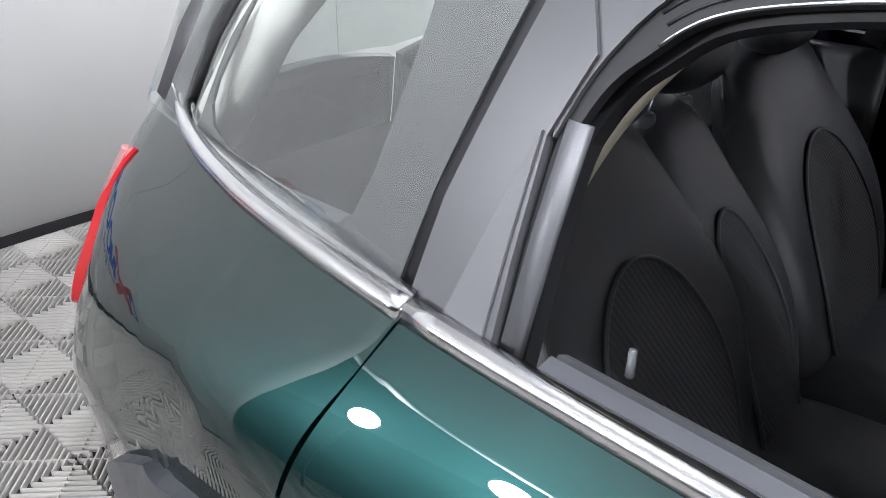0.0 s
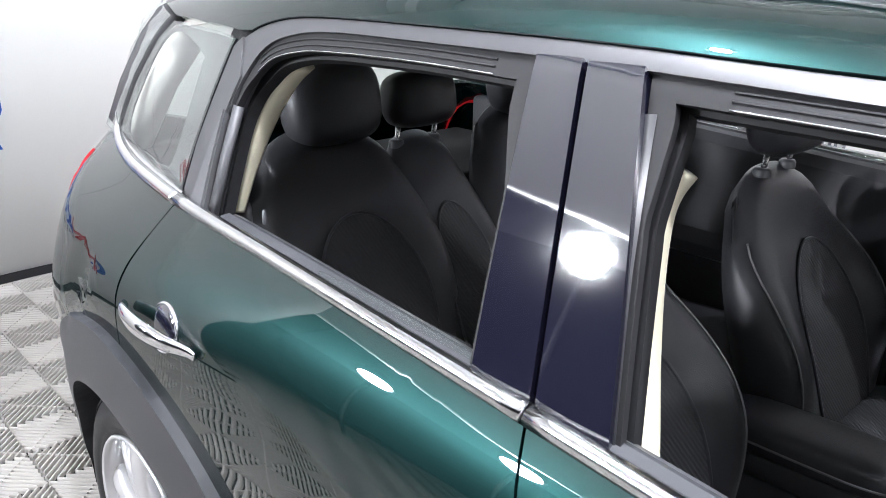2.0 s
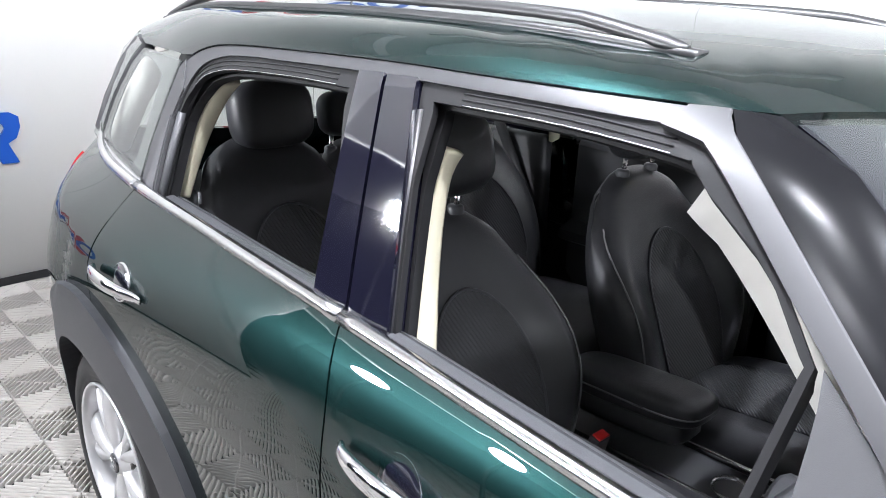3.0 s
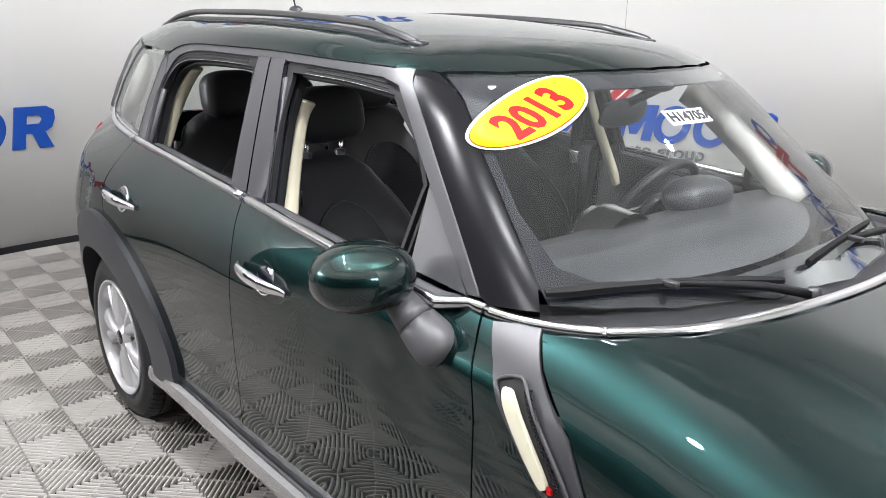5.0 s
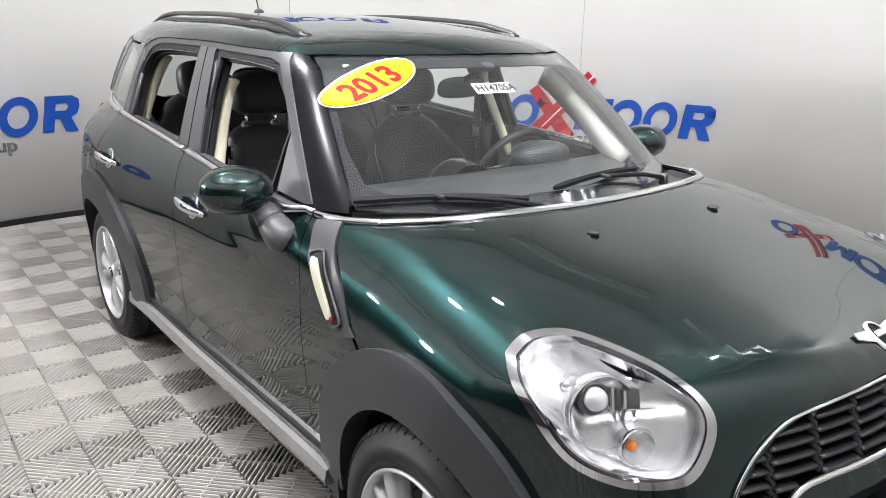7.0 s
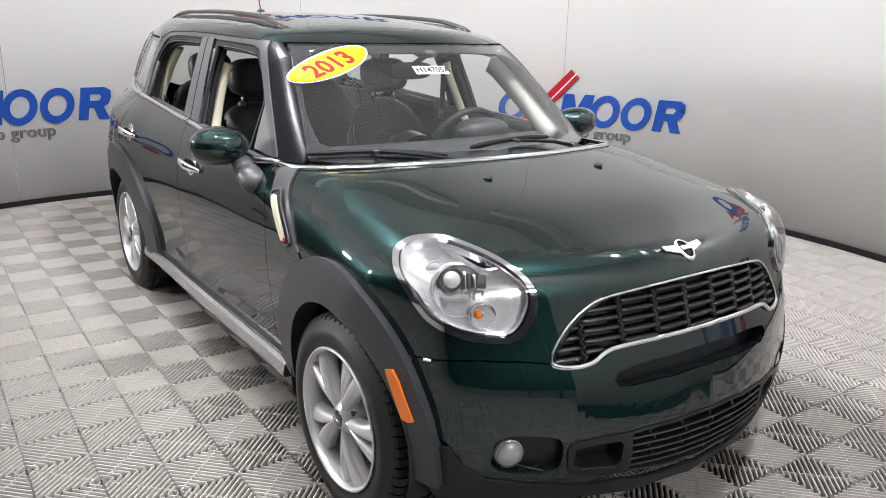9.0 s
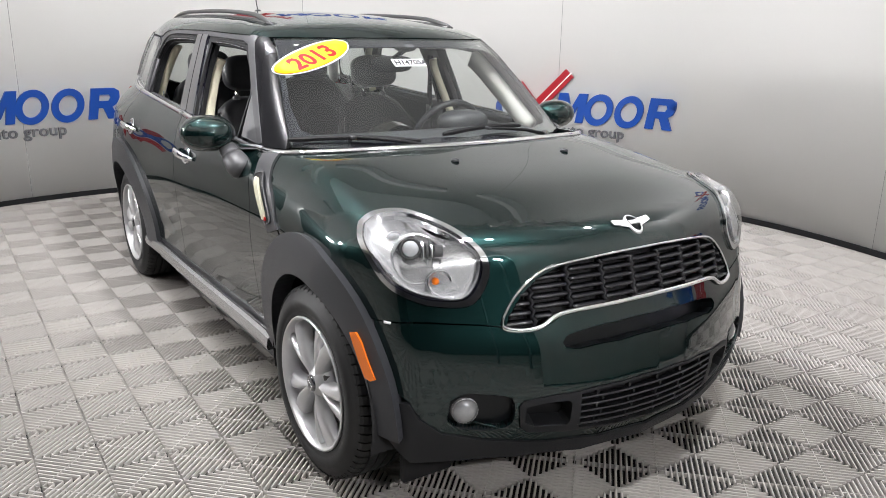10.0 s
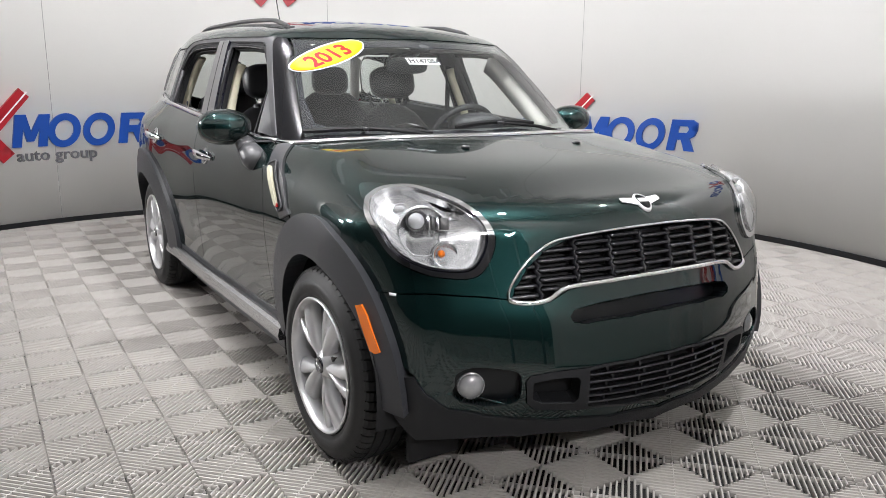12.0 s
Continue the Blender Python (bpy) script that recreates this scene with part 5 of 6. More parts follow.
FOG_GLASS = mat("frosted_lens", (0.26, 0.265, 0.27), 0.2, 0.4, coat=1.0, noise_scale=60, noise_amt=0.2)


def lower_intake():
    g = empty("lower_intake", "", "")
    g.parent = car
    tagged(g, "black lower grille between two square air ducts")
    ring3 = closed_both(INTAKE_UP, INTAKE_LOW)
    holes = [mapped(FRONT, [(1.905, -0.46, 0.395), (1.93, -0.40, 0.405), (1.95, -0.335, 0.405), (1.95, -0.325, 0.395), (1.945, -0.325, 0.335), (1.94, -0.335, 0.322), (1.91, -0.43, 0.328), (1.90, -0.46, 0.345)], s) for s in (-1, 1)]
    mid = mapped(FRONT, closed_both([(1.958, -0.295, 0.423), (1.975, -0.15, 0.432), (1.98, 0.0, 0.436)], [(1.945, -0.285, 0.305), (1.955, -0.15, 0.296), (1.96, 0, 0.293)]), -1)
    panel("frame", lower_skin, FRONT, mapped(FRONT, ring3, -1), LIP_BLACK, g, "matt black plastic frame", holes=holes + [mid], lift=0.004, rim=0.06, step=0.02)
    panel("backing", lower_skin, FRONT, mapped(FRONT, ring3, -1), RUBBER, g, lift=-0.06, rim=-0.03)
    for k in range(1, 6):
        bm = bmesh.new()
        z = 0.432 - 0.137 * k / 6
        sweep(bm, [Vector(on_front(y, z + 0.004 * (1 - (y / 0.3) ** 2) * (1 - k / 3), -0.006)) for y in np.linspace(-0.29, 0.29, 16)], [(-0.012, -0.0035), (0.008, -0.0035), (0.011, 0.0), (0.008, 0.003), (-0.012, 0.003)])
        part("slat", bm, GRILLE_MAT, g, smooth=False)
    for r in range(6):
        for c in range(-2, 3):
            y = c * 0.115 + (0.012 if r % 2 else -0.006)
            za, zb = 0.432 - 0.137 * r / 6, 0.432 - 0.137 * (r + 1) / 6
            bm = bmesh.new()
            sweep(bm, [Vector(on_front(y, za, -0.010)), Vector(on_front(y + 0.006, zb, -0.010))], [(-0.004, -0.012), (0.004, -0.012), (0.004, 0.006), (-0.004, 0.006)], up=(1, 0, 0))
            part("rib", bm, GRILLE_MAT, g, smooth=False)


lower_intake()
SLOT3 = closed_both(SLOT_UP, SLOT_LOW)
panel("slot_floor", lower_skin, FRONT, mapped(FRONT, SLOT3, -1), RECESS, car, "black slot across the bumper", lift=-0.05, rim=-0.045, gap=0.0)
for s in (-1, 1):
    f = empty("fog_lamp", "", "")
    f.parent = car
    tagged(f, "round fog lamp in a dark recess")
    hole = [(x, y * -s, z) for x, y, z in FOG_HOLE]
    panel("recess", lower_skin, FRONT, np.array([FRONT[1](p) for p in spline(hole + hole[:1], 4)[:-1]]), RECESS, f, "dark lamp recess", rim=-0.03, gap=-0.002, step=0.015, bulge=lambda p: -0.028 - 0.012 * np.clip((np.abs(p[:, 1]) - 0.5) / 0.1, 0, 1) * 0)
    bm = bmesh.new()
    lathe(bm, [(0.0, 0.012), (0.02, 0.010), (0.034, 0.003), (0.039, -0.004), (0.041, -0.010)], 32, "x")
    mm = Matrix.Translation((1.80, s * 0.607, 0.386)) @ pose(0, 0, 0, 0, 0, s * 18)
    bmesh.ops.transform(bm, verts=bm.verts, matrix=mm)
    part("lens", bm, FOG_GLASS, f, "frosted lens")
    bm = bmesh.new()
    lathe(bm, [(0.0, -0.03), (0.02, -0.022), (0.036, -0.006), (0.040, -0.004), (0.041, -0.03)], 32, "x")
    bmesh.ops.transform(bm, verts=bm.verts, matrix=mm)
    part("reflector", bm, REFLECTOR, f, "bright reflector")
    bm = bmesh.new()
    blob(bm, (1.775, s * 0.607, 0.384), (0.010, 0.008, 0.008))
    part("bulb", bm, CREAM, f)
    bm = bmesh.new()
    sweep(bm, [Vector((1.792, s * 0.595, 0.352)), Vector((1.825, s * 0.54, 0.335)), Vector((1.862, s * 0.485, 0.322))], circle(0.006, 8), scale=[0.5, 1, 0.5])
    part("blade", bm, PAINT, f, "glossy blade below the lamp")
    # amber side marker
    mk = panel("side_marker", lower_skin, SIDE[s], np.array([(1.553, 0.605), (1.577, 0.612), (1.60, 0.585), (1.648, 0.487), (1.632, 0.478), (1.612, 0.483)]), AMBER, car, "amber side marker lamp", lift=0.043, rim=0.02, gap=0.0, step=0.015)
    # tail lamp
    tl = [(-1.72, -0.70, 1.085), (-1.78, -0.70, 1.07), (-1.86, -0.64, 1.04), (-1.90, -0.62, 0.95), (-1.91, -0.64, 0.87), (-1.90, -0.70, 0.80), (-1.86, -0.745, 0.80), (-1.83, -0.755, 0.86), (-1.78, -0.745, 0.96)]
    panel("tail_lamp", lower_skin, REAR, mapped(REAR, spline(tl + tl[:1], 4)[:-1], s), RED_LENS, car, "red tail lamp", lift=0.004, rim=0.03, gap=0.0, step=0.02, bulge=lambda p: 0.012 * np.clip(1 - ((p[:, 2] - 0.94) / 0.16) ** 2 - ((p[:, 0] + 1.86) / 0.12) ** 2, 0, 1) ** 0.5)
    # front arch spat and deflector
    bm = bmesh.new()
    box(bm, 1.63, 1.655, s * 0.64 - 0.09, s * 0.64 + 0.09, 0.11, 0.24, 0.008)
    part("air_deflector", bm, RUBBER, car, "black rubber air deflector")

# wheel houses and underside
DARK = mat("dark_underside", (0.008, 0.008, 0.009), 0.9)
for hx in (HUB_F, HUB_R):
    for s in (-1, 1):
        bm = bmesh.new()
        rows = []
        for y in (0.50, 0.84):
            rows.append([bm.verts.new((hx + 0.385 * math.cos(a), s * y, HUB_Z + 0.012 + 0.385 * math.sin(a))) for a in np.linspace(-0.25, math.pi + 0.25, 25)])
        for i in range(24):
            bm.faces.new((rows[0][i], rows[0][i + 1], rows[1][i + 1], rows[1][i]))
        bm.faces.new(rows[0])
        part("wheel_house", bm, DARK, car, "black wheel house liner")
bm = bmesh.new()
box(bm, -1.85, 1.75, -0.50, 0.50, 0.19, 0.24, 0.02)
box(bm, -0.88, 0.88, -0.76, 0.76, 0.19, 0.24, 0.02)
part("underbody", bm, DARK, car, "black underbody")

# roof rails, antenna, washer jets, badge, wipers
RAIL = mat("rail_black", (0.02, 0.02, 0.021), 0.35, noise_scale=12, noise_amt=0.1)
for s in (-1, 1):
    q = spline([(0.10, 0.478, 1.472), (0.02, 0.474, 1.492), (-0.12, 0.466, 1.514), (-0.40, 0.462, 1.536), (-0.767, 0.460, 1.545), (-1.10, 0.462, 1.538), (-1.36, 0.466, 1.518), (-1.50, 0.468, 1.494), (-1.56, 0.468, 1.474)], 5)
    q = [(x - 0.035, y, on_top(x - 0.035, y, 0.0, upper_skin, 1.1)[2] + 0.004 + 0.016 * min(1, (0.12 - x) / 0.2, (x + 1.58) / 0.2)) for x, y, z in q]
    bm = bmesh.new()
    sweep(bm, [Vector((x, s * y, z)) for x, y, z in q], [(-0.016, -0.010), (0.016, -0.010), (0.018, 0.0), (0.010, 0.010), (0.0, 0.013), (-0.010, 0.010), (-0.018, 0.0)], scale=np.interp(np.linspace(0, 1, len(q)), [0, 0.06, 0.5, 0.94, 1], [0.45, 0.8, 0.85, 0.8, 0.45]))
    rail = part("roof_rail", bm, RAIL, car, "black roof rail")
    bm = bmesh.new()
    sweep(bm, [Vector(on_top(x, s * 0.47, 0.001, upper_skin, 1.1)) for x in np.linspace(0.08, -1.59, 24)], [(-0.02, -0.01), (0.02, -0.01), (0.018, 0.004), (-0.018, 0.004)])
    part("rail_base", bm, RAIL, rail)
bm = bmesh.new()
blob(bm, on_top(-1.35, 0.0, 0.004, upper_skin, 1.1), (0.045, 0.022, 0.022))
ant = part("antenna_foot", bm, RAIL, car, "black roof antenna foot")
bm = bmesh.new()
p0 = Vector(on_top(-1.35, 0.0, 0.015, upper_skin, 1.1))
sweep(bm, [p0 + Vector((-0.13, 0, 0.32)) * t for t in np.linspace(0, 1, 6)], circle(0.0035, 8))
part("antenna_rod", bm, RAIL, ant, "thin black antenna rod")
for s in (-1, 1):
    bm = bmesh.new()
    c = on_top(1.21, s * 0.257, 0.004)
    blob(bm, c, (0.018, 0.014, 0.007))
    part("washer_jet", bm, TRIM_DARK, car, "black washer jet")


BADGE = mat("badge_silver", (0.78, 0.78, 0.79), 0.38, 0.6, noise_scale=40, noise_amt=0.08)


def winged_badge():
    c = on_front(0.0, 0.858, 0)
    b = empty("badge", "", "")
    b.parent = car
    tagged(b, "silver winged badge without letters")
    place = lambda y, d, o: on_top(1.822 + d - 0.25 * y * y, y, o)
    for s in (-1, 1):
        bm = bmesh.new()
        rows = []
        for t in np.linspace(0, 1, 8):
            y = 0.018 + 0.060 * t
            hi, lo = -0.012 - 0.006 * t, 0.014 - 0.016 * t
            rows.append([bm.verts.new(place(s * y, d, o)) for d, o in ((hi, 0.002), (hi, 0.006), (lo, 0.006), (lo, 0.002))])
        for a, q in zip(rows, rows[1:]):
            for j in range(4):
                bm.faces.new((a[j], a[(j + 1) % 4], q[(j + 1) % 4], q[j]))
        bmesh.ops.recalc_face_normals(bm, faces=bm.faces)
        part("wing", bm, BADGE, b, smooth=False)
    for nm, r0, r1, o, m in (("badge_ring", 0.022, 0.028, 0.008, BADGE), ("badge_disc", 0.0, 0.023, 0.006, RECESS)):
        bm = bmesh.new()
        rows = []
        for k in range(28):
            a = 2 * math.pi * k / 28
            rows.append([bm.verts.new(place(r * math.sin(a), r * 1.15 * math.cos(a), oo)) for r, oo in ((max(r0, 0.0005), o), (r1 * 0.95, o), (r1, 0.001))])
        for k in range(28):
            a, q = rows[k], rows[(k + 1) % 28]
            for j in range(2):
                bm.faces.new((a[j], a[j + 1], q[j + 1], q[j]))
        bmesh.ops.recalc_face_normals(bm, faces=bm.faces)
        part(nm, bm, m, b)
    bm = bmesh.new()
    rows = [[bm.verts.new(place(y, d, o)) for d, o in ((-0.006, 0.006), (-0.005, 0.010), (0.005, 0.010), (0.006, 0.006))] for y in np.linspace(-0.02, 0.02, 5)]
    for a, q in zip(rows, rows[1:]):
        for j in range(3):
            bm.faces.new((a[j], a[j + 1], q[j + 1], q[j]))
    bmesh.ops.recalc_face_normals(bm, faces=bm.faces)
    part("badge_band", bm, BADGE, b, smooth=False)


winged_badge()


WIPER = mat("wiper_black", (0.005, 0.005, 0.0055), 0.6, noise_scale=20, noise_amt=0.1, Specular_IOR_Level=0.2)


def wiper(base, mid, tip, blade_far):
    w = empty("wiper", "", "")
    w.parent = car
    tagged(w, "black windscreen wiper")
    base, mid, tip, far = map(Vector, (base, mid, tip, blade_far))

    def clear(p, d=0.014):
        q = np.array([p], float)
        return p + Vector(gradient(upper_skin, q)[0]) * max(0.0, d - float(upper_skin(q)[0]))
    base, mid, tip, far = (clear(p) for p in (base, mid, tip, far))
    bm = bmesh.new()
    sweep(bm, [base, base.lerp(mid, 0.35) + Vector((0, 0, 0.012)), base.lerp(mid, 0.7) + Vector((0, 0, 0.010)), mid + Vector((0, 0, 0.006))], [(-0.009, -0.005), (0.009, -0.005), (0.006, 0.006), (-0.006, 0.006)], scale=[1.4, 1.15, 1.0, 0.85])
    part("arm", bm, WIPER, w)
    bm = bmesh.new()
    pts = [clear(tip.lerp(far, t)) for t in np.linspace(0, 1, 12)]
    sweep(bm, pts, [(-0.006, -0.010), (0.006, -0.010), (0.0065, 0.0), (0.0, 0.007), (-0.0065, 0.0)], scale=[0.8, 1.15, 1.1, 1, 1, 1, 1, 1, 1, 1, 0.9, 0.7])
    part("blade", bm, WIPER, w, smooth=False)
    bm = bmesh.new()
    box(bm, -0.024, 0.024, -0.007, 0.007, 0.0, 0.012, 0.003, Matrix.Translation(mid))
    part("clip", bm, TRIM_DARK, w)
    bm = bmesh.new()
    lathe(bm, [(0, 0.018), (0.012, 0.016), (0.016, 0.0), (0.016, -0.02)], 16, "z", base)
    part("pivot", bm, TRIM_DARK, w)


wiper((0.985, -0.20, 1.022), (0.822, -0.465, 1.050), (0.682, -0.656, 1.026), (0.925, -0.225, 1.034))
wiper((0.905, 0.42, 1.030), (0.925, 0.09, 1.066), (0.912, -0.122, 1.040), (0.87, 0.30, 1.062))


# windscreen stickers
def on_glass(u, v, base, ux, out):
    """A spot on the windscreen: u metres along the slanted line, v metres up."""
    y = base[0] + u * ux[0] - v * ux[1]
    h = base[1] + u * ux[1] + v * ux[0]
    z = 1.04 + h * 0.60
    p = march(upper_skin, np.array([[-0.3, y, z]]), np.array([[1.0, 0.0, 0.0]]), 2.0)
    return (p + gradient(upper_skin, p) * out)[0]


def oval(name, base, ux, rx, ry, material, parent, out, n=40):
    bm = bmesh.new()
    rings = []
    for k in (0.001, 0.4, 0.75, 1.0):
        rings.append([bm.verts.new(on_glass(rx * k * math.cos(a), ry * k * math.sin(a), base, ux, out)) for a in np.linspace(0, 2 * math.pi, n, endpoint=False)])
    rings.append([bm.verts.new(on_glass(rx * math.cos(a), ry * math.sin(a), base, ux, out - 0.0015)) for a in np.linspace(0, 2 * math.pi, n, endpoint=False)])
    for a, b in zip(rings, rings[1:]):
        for i in range(n):
            bm.faces.new((a[i], a[(i + 1) % n], b[(i + 1) % n], b[i]))
    bmesh.ops.remove_doubles(bm, verts=rings[0], dist=1e-3)
    bmesh.ops.recalc_face_normals(bm, faces=bm.faces)
    return part(name, bm, material, parent)


year = empty("year_sticker", "yellow oval windscreen sticker with a red year number", "sticker")
ang = math.radians(32.2)
UX, BASE = (math.cos(ang), math.sin(ang)), (-0.442, 0.4957)
oval("border", BASE, UX, 0.1925, 0.0605, PAPER, year, 0.0035)
oval("red_line", BASE, UX, 0.1865, 0.0550, STICKER_RED, year, 0.0045)
oval("yellow_field", BASE, UX, 0.1845, 0.0532, YELLOW, year, 0.0055)
lettering("number", "2013", 0.092, STICKER_RED, lambda x, y, o: on_glass((x - 0.095) * 1.16, y - 0.033, BASE, UX, 0.0062 + o), year, depth=0.001, bold=0.0034)
stock = empty("stock_label", "small white paper label with a black stock number", "label")
B2, U2 = (-0.0685, 0.463), (1.0, 0.012)
bm = bmesh.new()
g = [[bm.verts.new(on_glass(u, v, B2, U2, 0.004)) for u in np.linspace(-0.075, 0.075, 6)] for v in (-0.024, 0.024)]
for i in range(5):
    bm.faces.new((g[0][i], g[0][i + 1], g[1][i + 1], g[1][i]))
bmesh.ops.solidify(bm, geom=bm.faces, thickness=0.001)
part("paper", bm, PAPER, stock, smooth=False)
lettering("number", "H14705A", 0.042, INK, lambda x, y, o: on_glass(x * 0.92 - 0.068, y - 0.014, B2, U2, 0.0054 + o), stock, depth=0.001, bold=0.001)

# a small white price mark left on the bumper's edge
bm = bmesh.new()
box(bm, -0.011, 0.011, -0.0008, 0.0008, -0.004, 0.004, 0.0, Matrix.Translation(on_side(1.65, 0.649, -1, 0.001)) @ pose(0, 0, 0, 0, 4, 38))
part("white_mark", bm, PAPER, car, "tiny white sticker on the bumper")

# ---- cabin ----
LEATHER = mat("black_leather", (0.032, 0.0325, 0.036), 0.40, noise_scale=30, noise_amt=0.12, bump=0.3, bump_scale=700)
CLOTH = mat("charcoal_cloth", (0.042, 0.043, 0.046), 0.85, noise_scale=60, noise_amt=0.15)
SOFT_BLACK = mat("soft_black_plastic", (0.042, 0.043, 0.047), 0.42, noise_scale=15, noise_amt=0.12, bump=0.2, bump_scale=900)
BEIGE = mat("beige_trim", (0.62, 0.58, 0.44), 0.6, noise_scale=8, noise_amt=0.05)
LINER = mat("headliner", (0.45, 0.44, 0.41), 0.9, noise_scale=40, noise_amt=0.06)
CARPET = mat("black_carpet", (0.012, 0.012, 0.013), 0.95)
STITCH = mat("grey_stitch", (0.20, 0.20, 0.20), 0.7)
BUCKLE_RED = mat("red_button", (0.55, 0.02, 0.02), 0.4)
BELTING = mat("belt_webbing", (0.02, 0.02, 0.022), 0.7)


def cloth_lines(m):
    nt = m.node_tree
    co = nt.nodes.new("ShaderNodeTexCoord")
    w = nt.nodes.new("ShaderNodeTexWave")
    w.inputs["Scale"].default_value = 60
    w.inputs["Distortion"].default_value = 1.2
    w.bands_direction = "DIAGONAL"
    nt.links.new(co.outputs["Object"], w.inputs["Vector"])
    bp = nt.nodes.new("ShaderNodeBump")
    bp.inputs["Strength"].default_value = 0.6
    bp.inputs["Distance"].default_value = 0.003
    nt.links.new(w.outputs["Fac"], bp.inputs["Height"])
    nt.links.new(bp.outputs[0], nt.nodes["Principled BSDF"].inputs["Normal"])


cloth_lines(CLOTH)


def back_point(w, v, u, front, spec):
    """A point of a seat back: v up from 0 to 1, u across from -1 to 1, on its front or rear face."""
    width = w * (0.84 + 0.18 * math.sin(math.pi * min(1, v * 1.1 + 0.05))) * (1 - max(0, (v - 0.55) / 0.45) ** 2.4 * spec["shoulder"])
    k = min(1, max(0, (abs(u) - 0.42) / 0.5))
    bol = spec["bolster"] * k * k * (3 - 2 * k) * math.sin(math.pi * min(1, max(0.0, v * 1.2 + 0.08))) ** 1.5
    th = spec["thick"] * (1 - 0.35 * v) * (1 - abs(u) ** 5) ** 0.5 * (1 - max(0, (v - 0.9) / 0.1) ** 2 * 0.7)
    d = (th * 0.5 + bol) if front else -th * 0.55
    lum = 0.018 * math.sin(math.pi * v * 1.3) if front else 0
    return d + lum, u * width


def seat_back(name, parent, foot, head, w, spec, label=""):
    """A padded, bolstered seat back between its foot and head points, facing +x."""
    foot, head = Vector(foot), Vector(head)
    upv = head - foot
    L = upv.length
    upv = upv / L
    fwd = Vector((upv.z, 0, -upv.x))
    nv, nu = 22, 22

    def at(v, u, front, lift=0.0):
        d, y = back_point(w, v, u, front, spec)
        return foot + upv * (L * v * (1 - 0.10 * abs(u) ** 2.6 * v ** 5)) + fwd * (d + lift) + Vector((0, y, 0))
    bm = bmesh.new()
    F = [[bm.verts.new(at(v, u, True)) for u in np.linspace(-1, 1, nu)] for v in np.linspace(0, 1, nv)]
    B = [[bm.verts.new(at(v, u, False)) for u in np.linspace(-1, 1, nu)] for v in np.linspace(0, 1, nv)]
    for i in range(nv - 1):
        for j in range(nu - 1):
            bm.faces.new((F[i][j], F[i][j + 1], F[i + 1][j + 1], F[i + 1][j]))
            bm.faces.new((B[i][j], B[i + 1][j], B[i + 1][j + 1], B[i][j + 1]))
        bm.faces.new((F[i][0], F[i + 1][0], B[i + 1][0], B[i][0]))
        bm.faces.new((F[i][-1], B[i][-1], B[i + 1][-1], F[i + 1][-1]))
    for j in range(nu - 1):
        bm.faces.new((F[-1][j], F[-1][j + 1], B[-1][j + 1], B[-1][j]))
        bm.faces.new((F[0][j], B[0][j], B[0][j + 1], F[0][j + 1]))
    bmesh.ops.remove_doubles(bm, verts=bm.verts, dist=2e-4)
    bmesh.ops.recalc_face_normals(bm, faces=bm.faces)
    ob = part(name, bm, LEATHER, parent, label)
    # cloth inlay with a rounded head, and its seam
    bm = bmesh.new()
    top = spec.get("inlay", 0.66)
    wi = lambda v: spec.get("inlay_w", 0.58) * max(0.0, 1 - (v / top) ** 3.2) ** 0.5 * (0.86 + 0.14 * v / top)
    vs = top * np.sin(np.linspace(0, math.pi / 2, 16))
    G = [[bm.verts.new(at(v, u * max(wi(v), 0.02), True, 0.004)) for u in np.linspace(-1, 1, 12)] for v in vs]
    for a, b in zip(G, G[1:]):
        for j in range(11):
            bm.faces.new((a[j], a[j + 1], b[j + 1], b[j]))
    bmesh.ops.recalc_face_normals(bm, faces=bm.faces)
    part("inlay", bm, CLOTH, parent, "ribbed charcoal cloth inlay")
    bm = bmesh.new()
    pts = [at(v, -max(wi(v), 0.02), True, 0.004) for v in vs] + [at(v, max(wi(v), 0.02), True, 0.004) for v in vs[::-1]]
    sweep(bm, pts, circle(0.0035, 6), up=fwd)
    part("seam", bm, SOFT_BLACK, parent)
    if spec["bolster"] > 0.03:
        for sg in (-1, 1):
            bm = bmesh.new()
            sweep(bm, [at(v, sg * 0.93, True, 0.002) for v in np.linspace(0.05, 0.78, 16)], circle(0.0022, 6), up=fwd)
            part("stitching", bm, STITCH, parent, "pale stitched edge")
    return at


def headrest(parent, c, r, posts, tilt=-12):
    h = empty("headrest", "", "")
    h.parent = parent
    bm = bmesh.new()
    blob(bm, c, r, (0.62, 0.62), pose(0, 0, 0, 0, tilt, 0), 28, 16)
    part("cushion", bm, LEATHER, h, "padded black leather headrest")
    for y in posts:
        bm2 = bmesh.new()
        top = Vector((c[0] - 0.005, y, c[2] - r[2] * 0.7))
        sweep(bm2, [top, top + Vector((-0.012, 0, -0.085 - r[2] * 0.3))], circle(0.0065, 10))
        part("post", bm2, CHROME, h, "chrome headrest post")
        bm2 = bmesh.new()
        lathe(bm2, [(0.0, 0.008), (0.015, 0.007), (0.019, 0.002), (0.019, -0.012)], 18, "z", (c[0] - 0.014, y, c[2] - r[2] - 0.035))
        part("post_collar", bm2, SOFT_BLACK, h, "black post collar")
    return h


FRONT_SPEC = {"bolster": 0.055, "thick": 0.13, "shoulder": 0.30, "inlay": 0.70, "inlay_w": 0.60}
REAR_SPEC = {"bolster": 0.022, "thick": 0.13, "shoulder": 0.20, "inlay": 0.66, "inlay_w": 0.66}


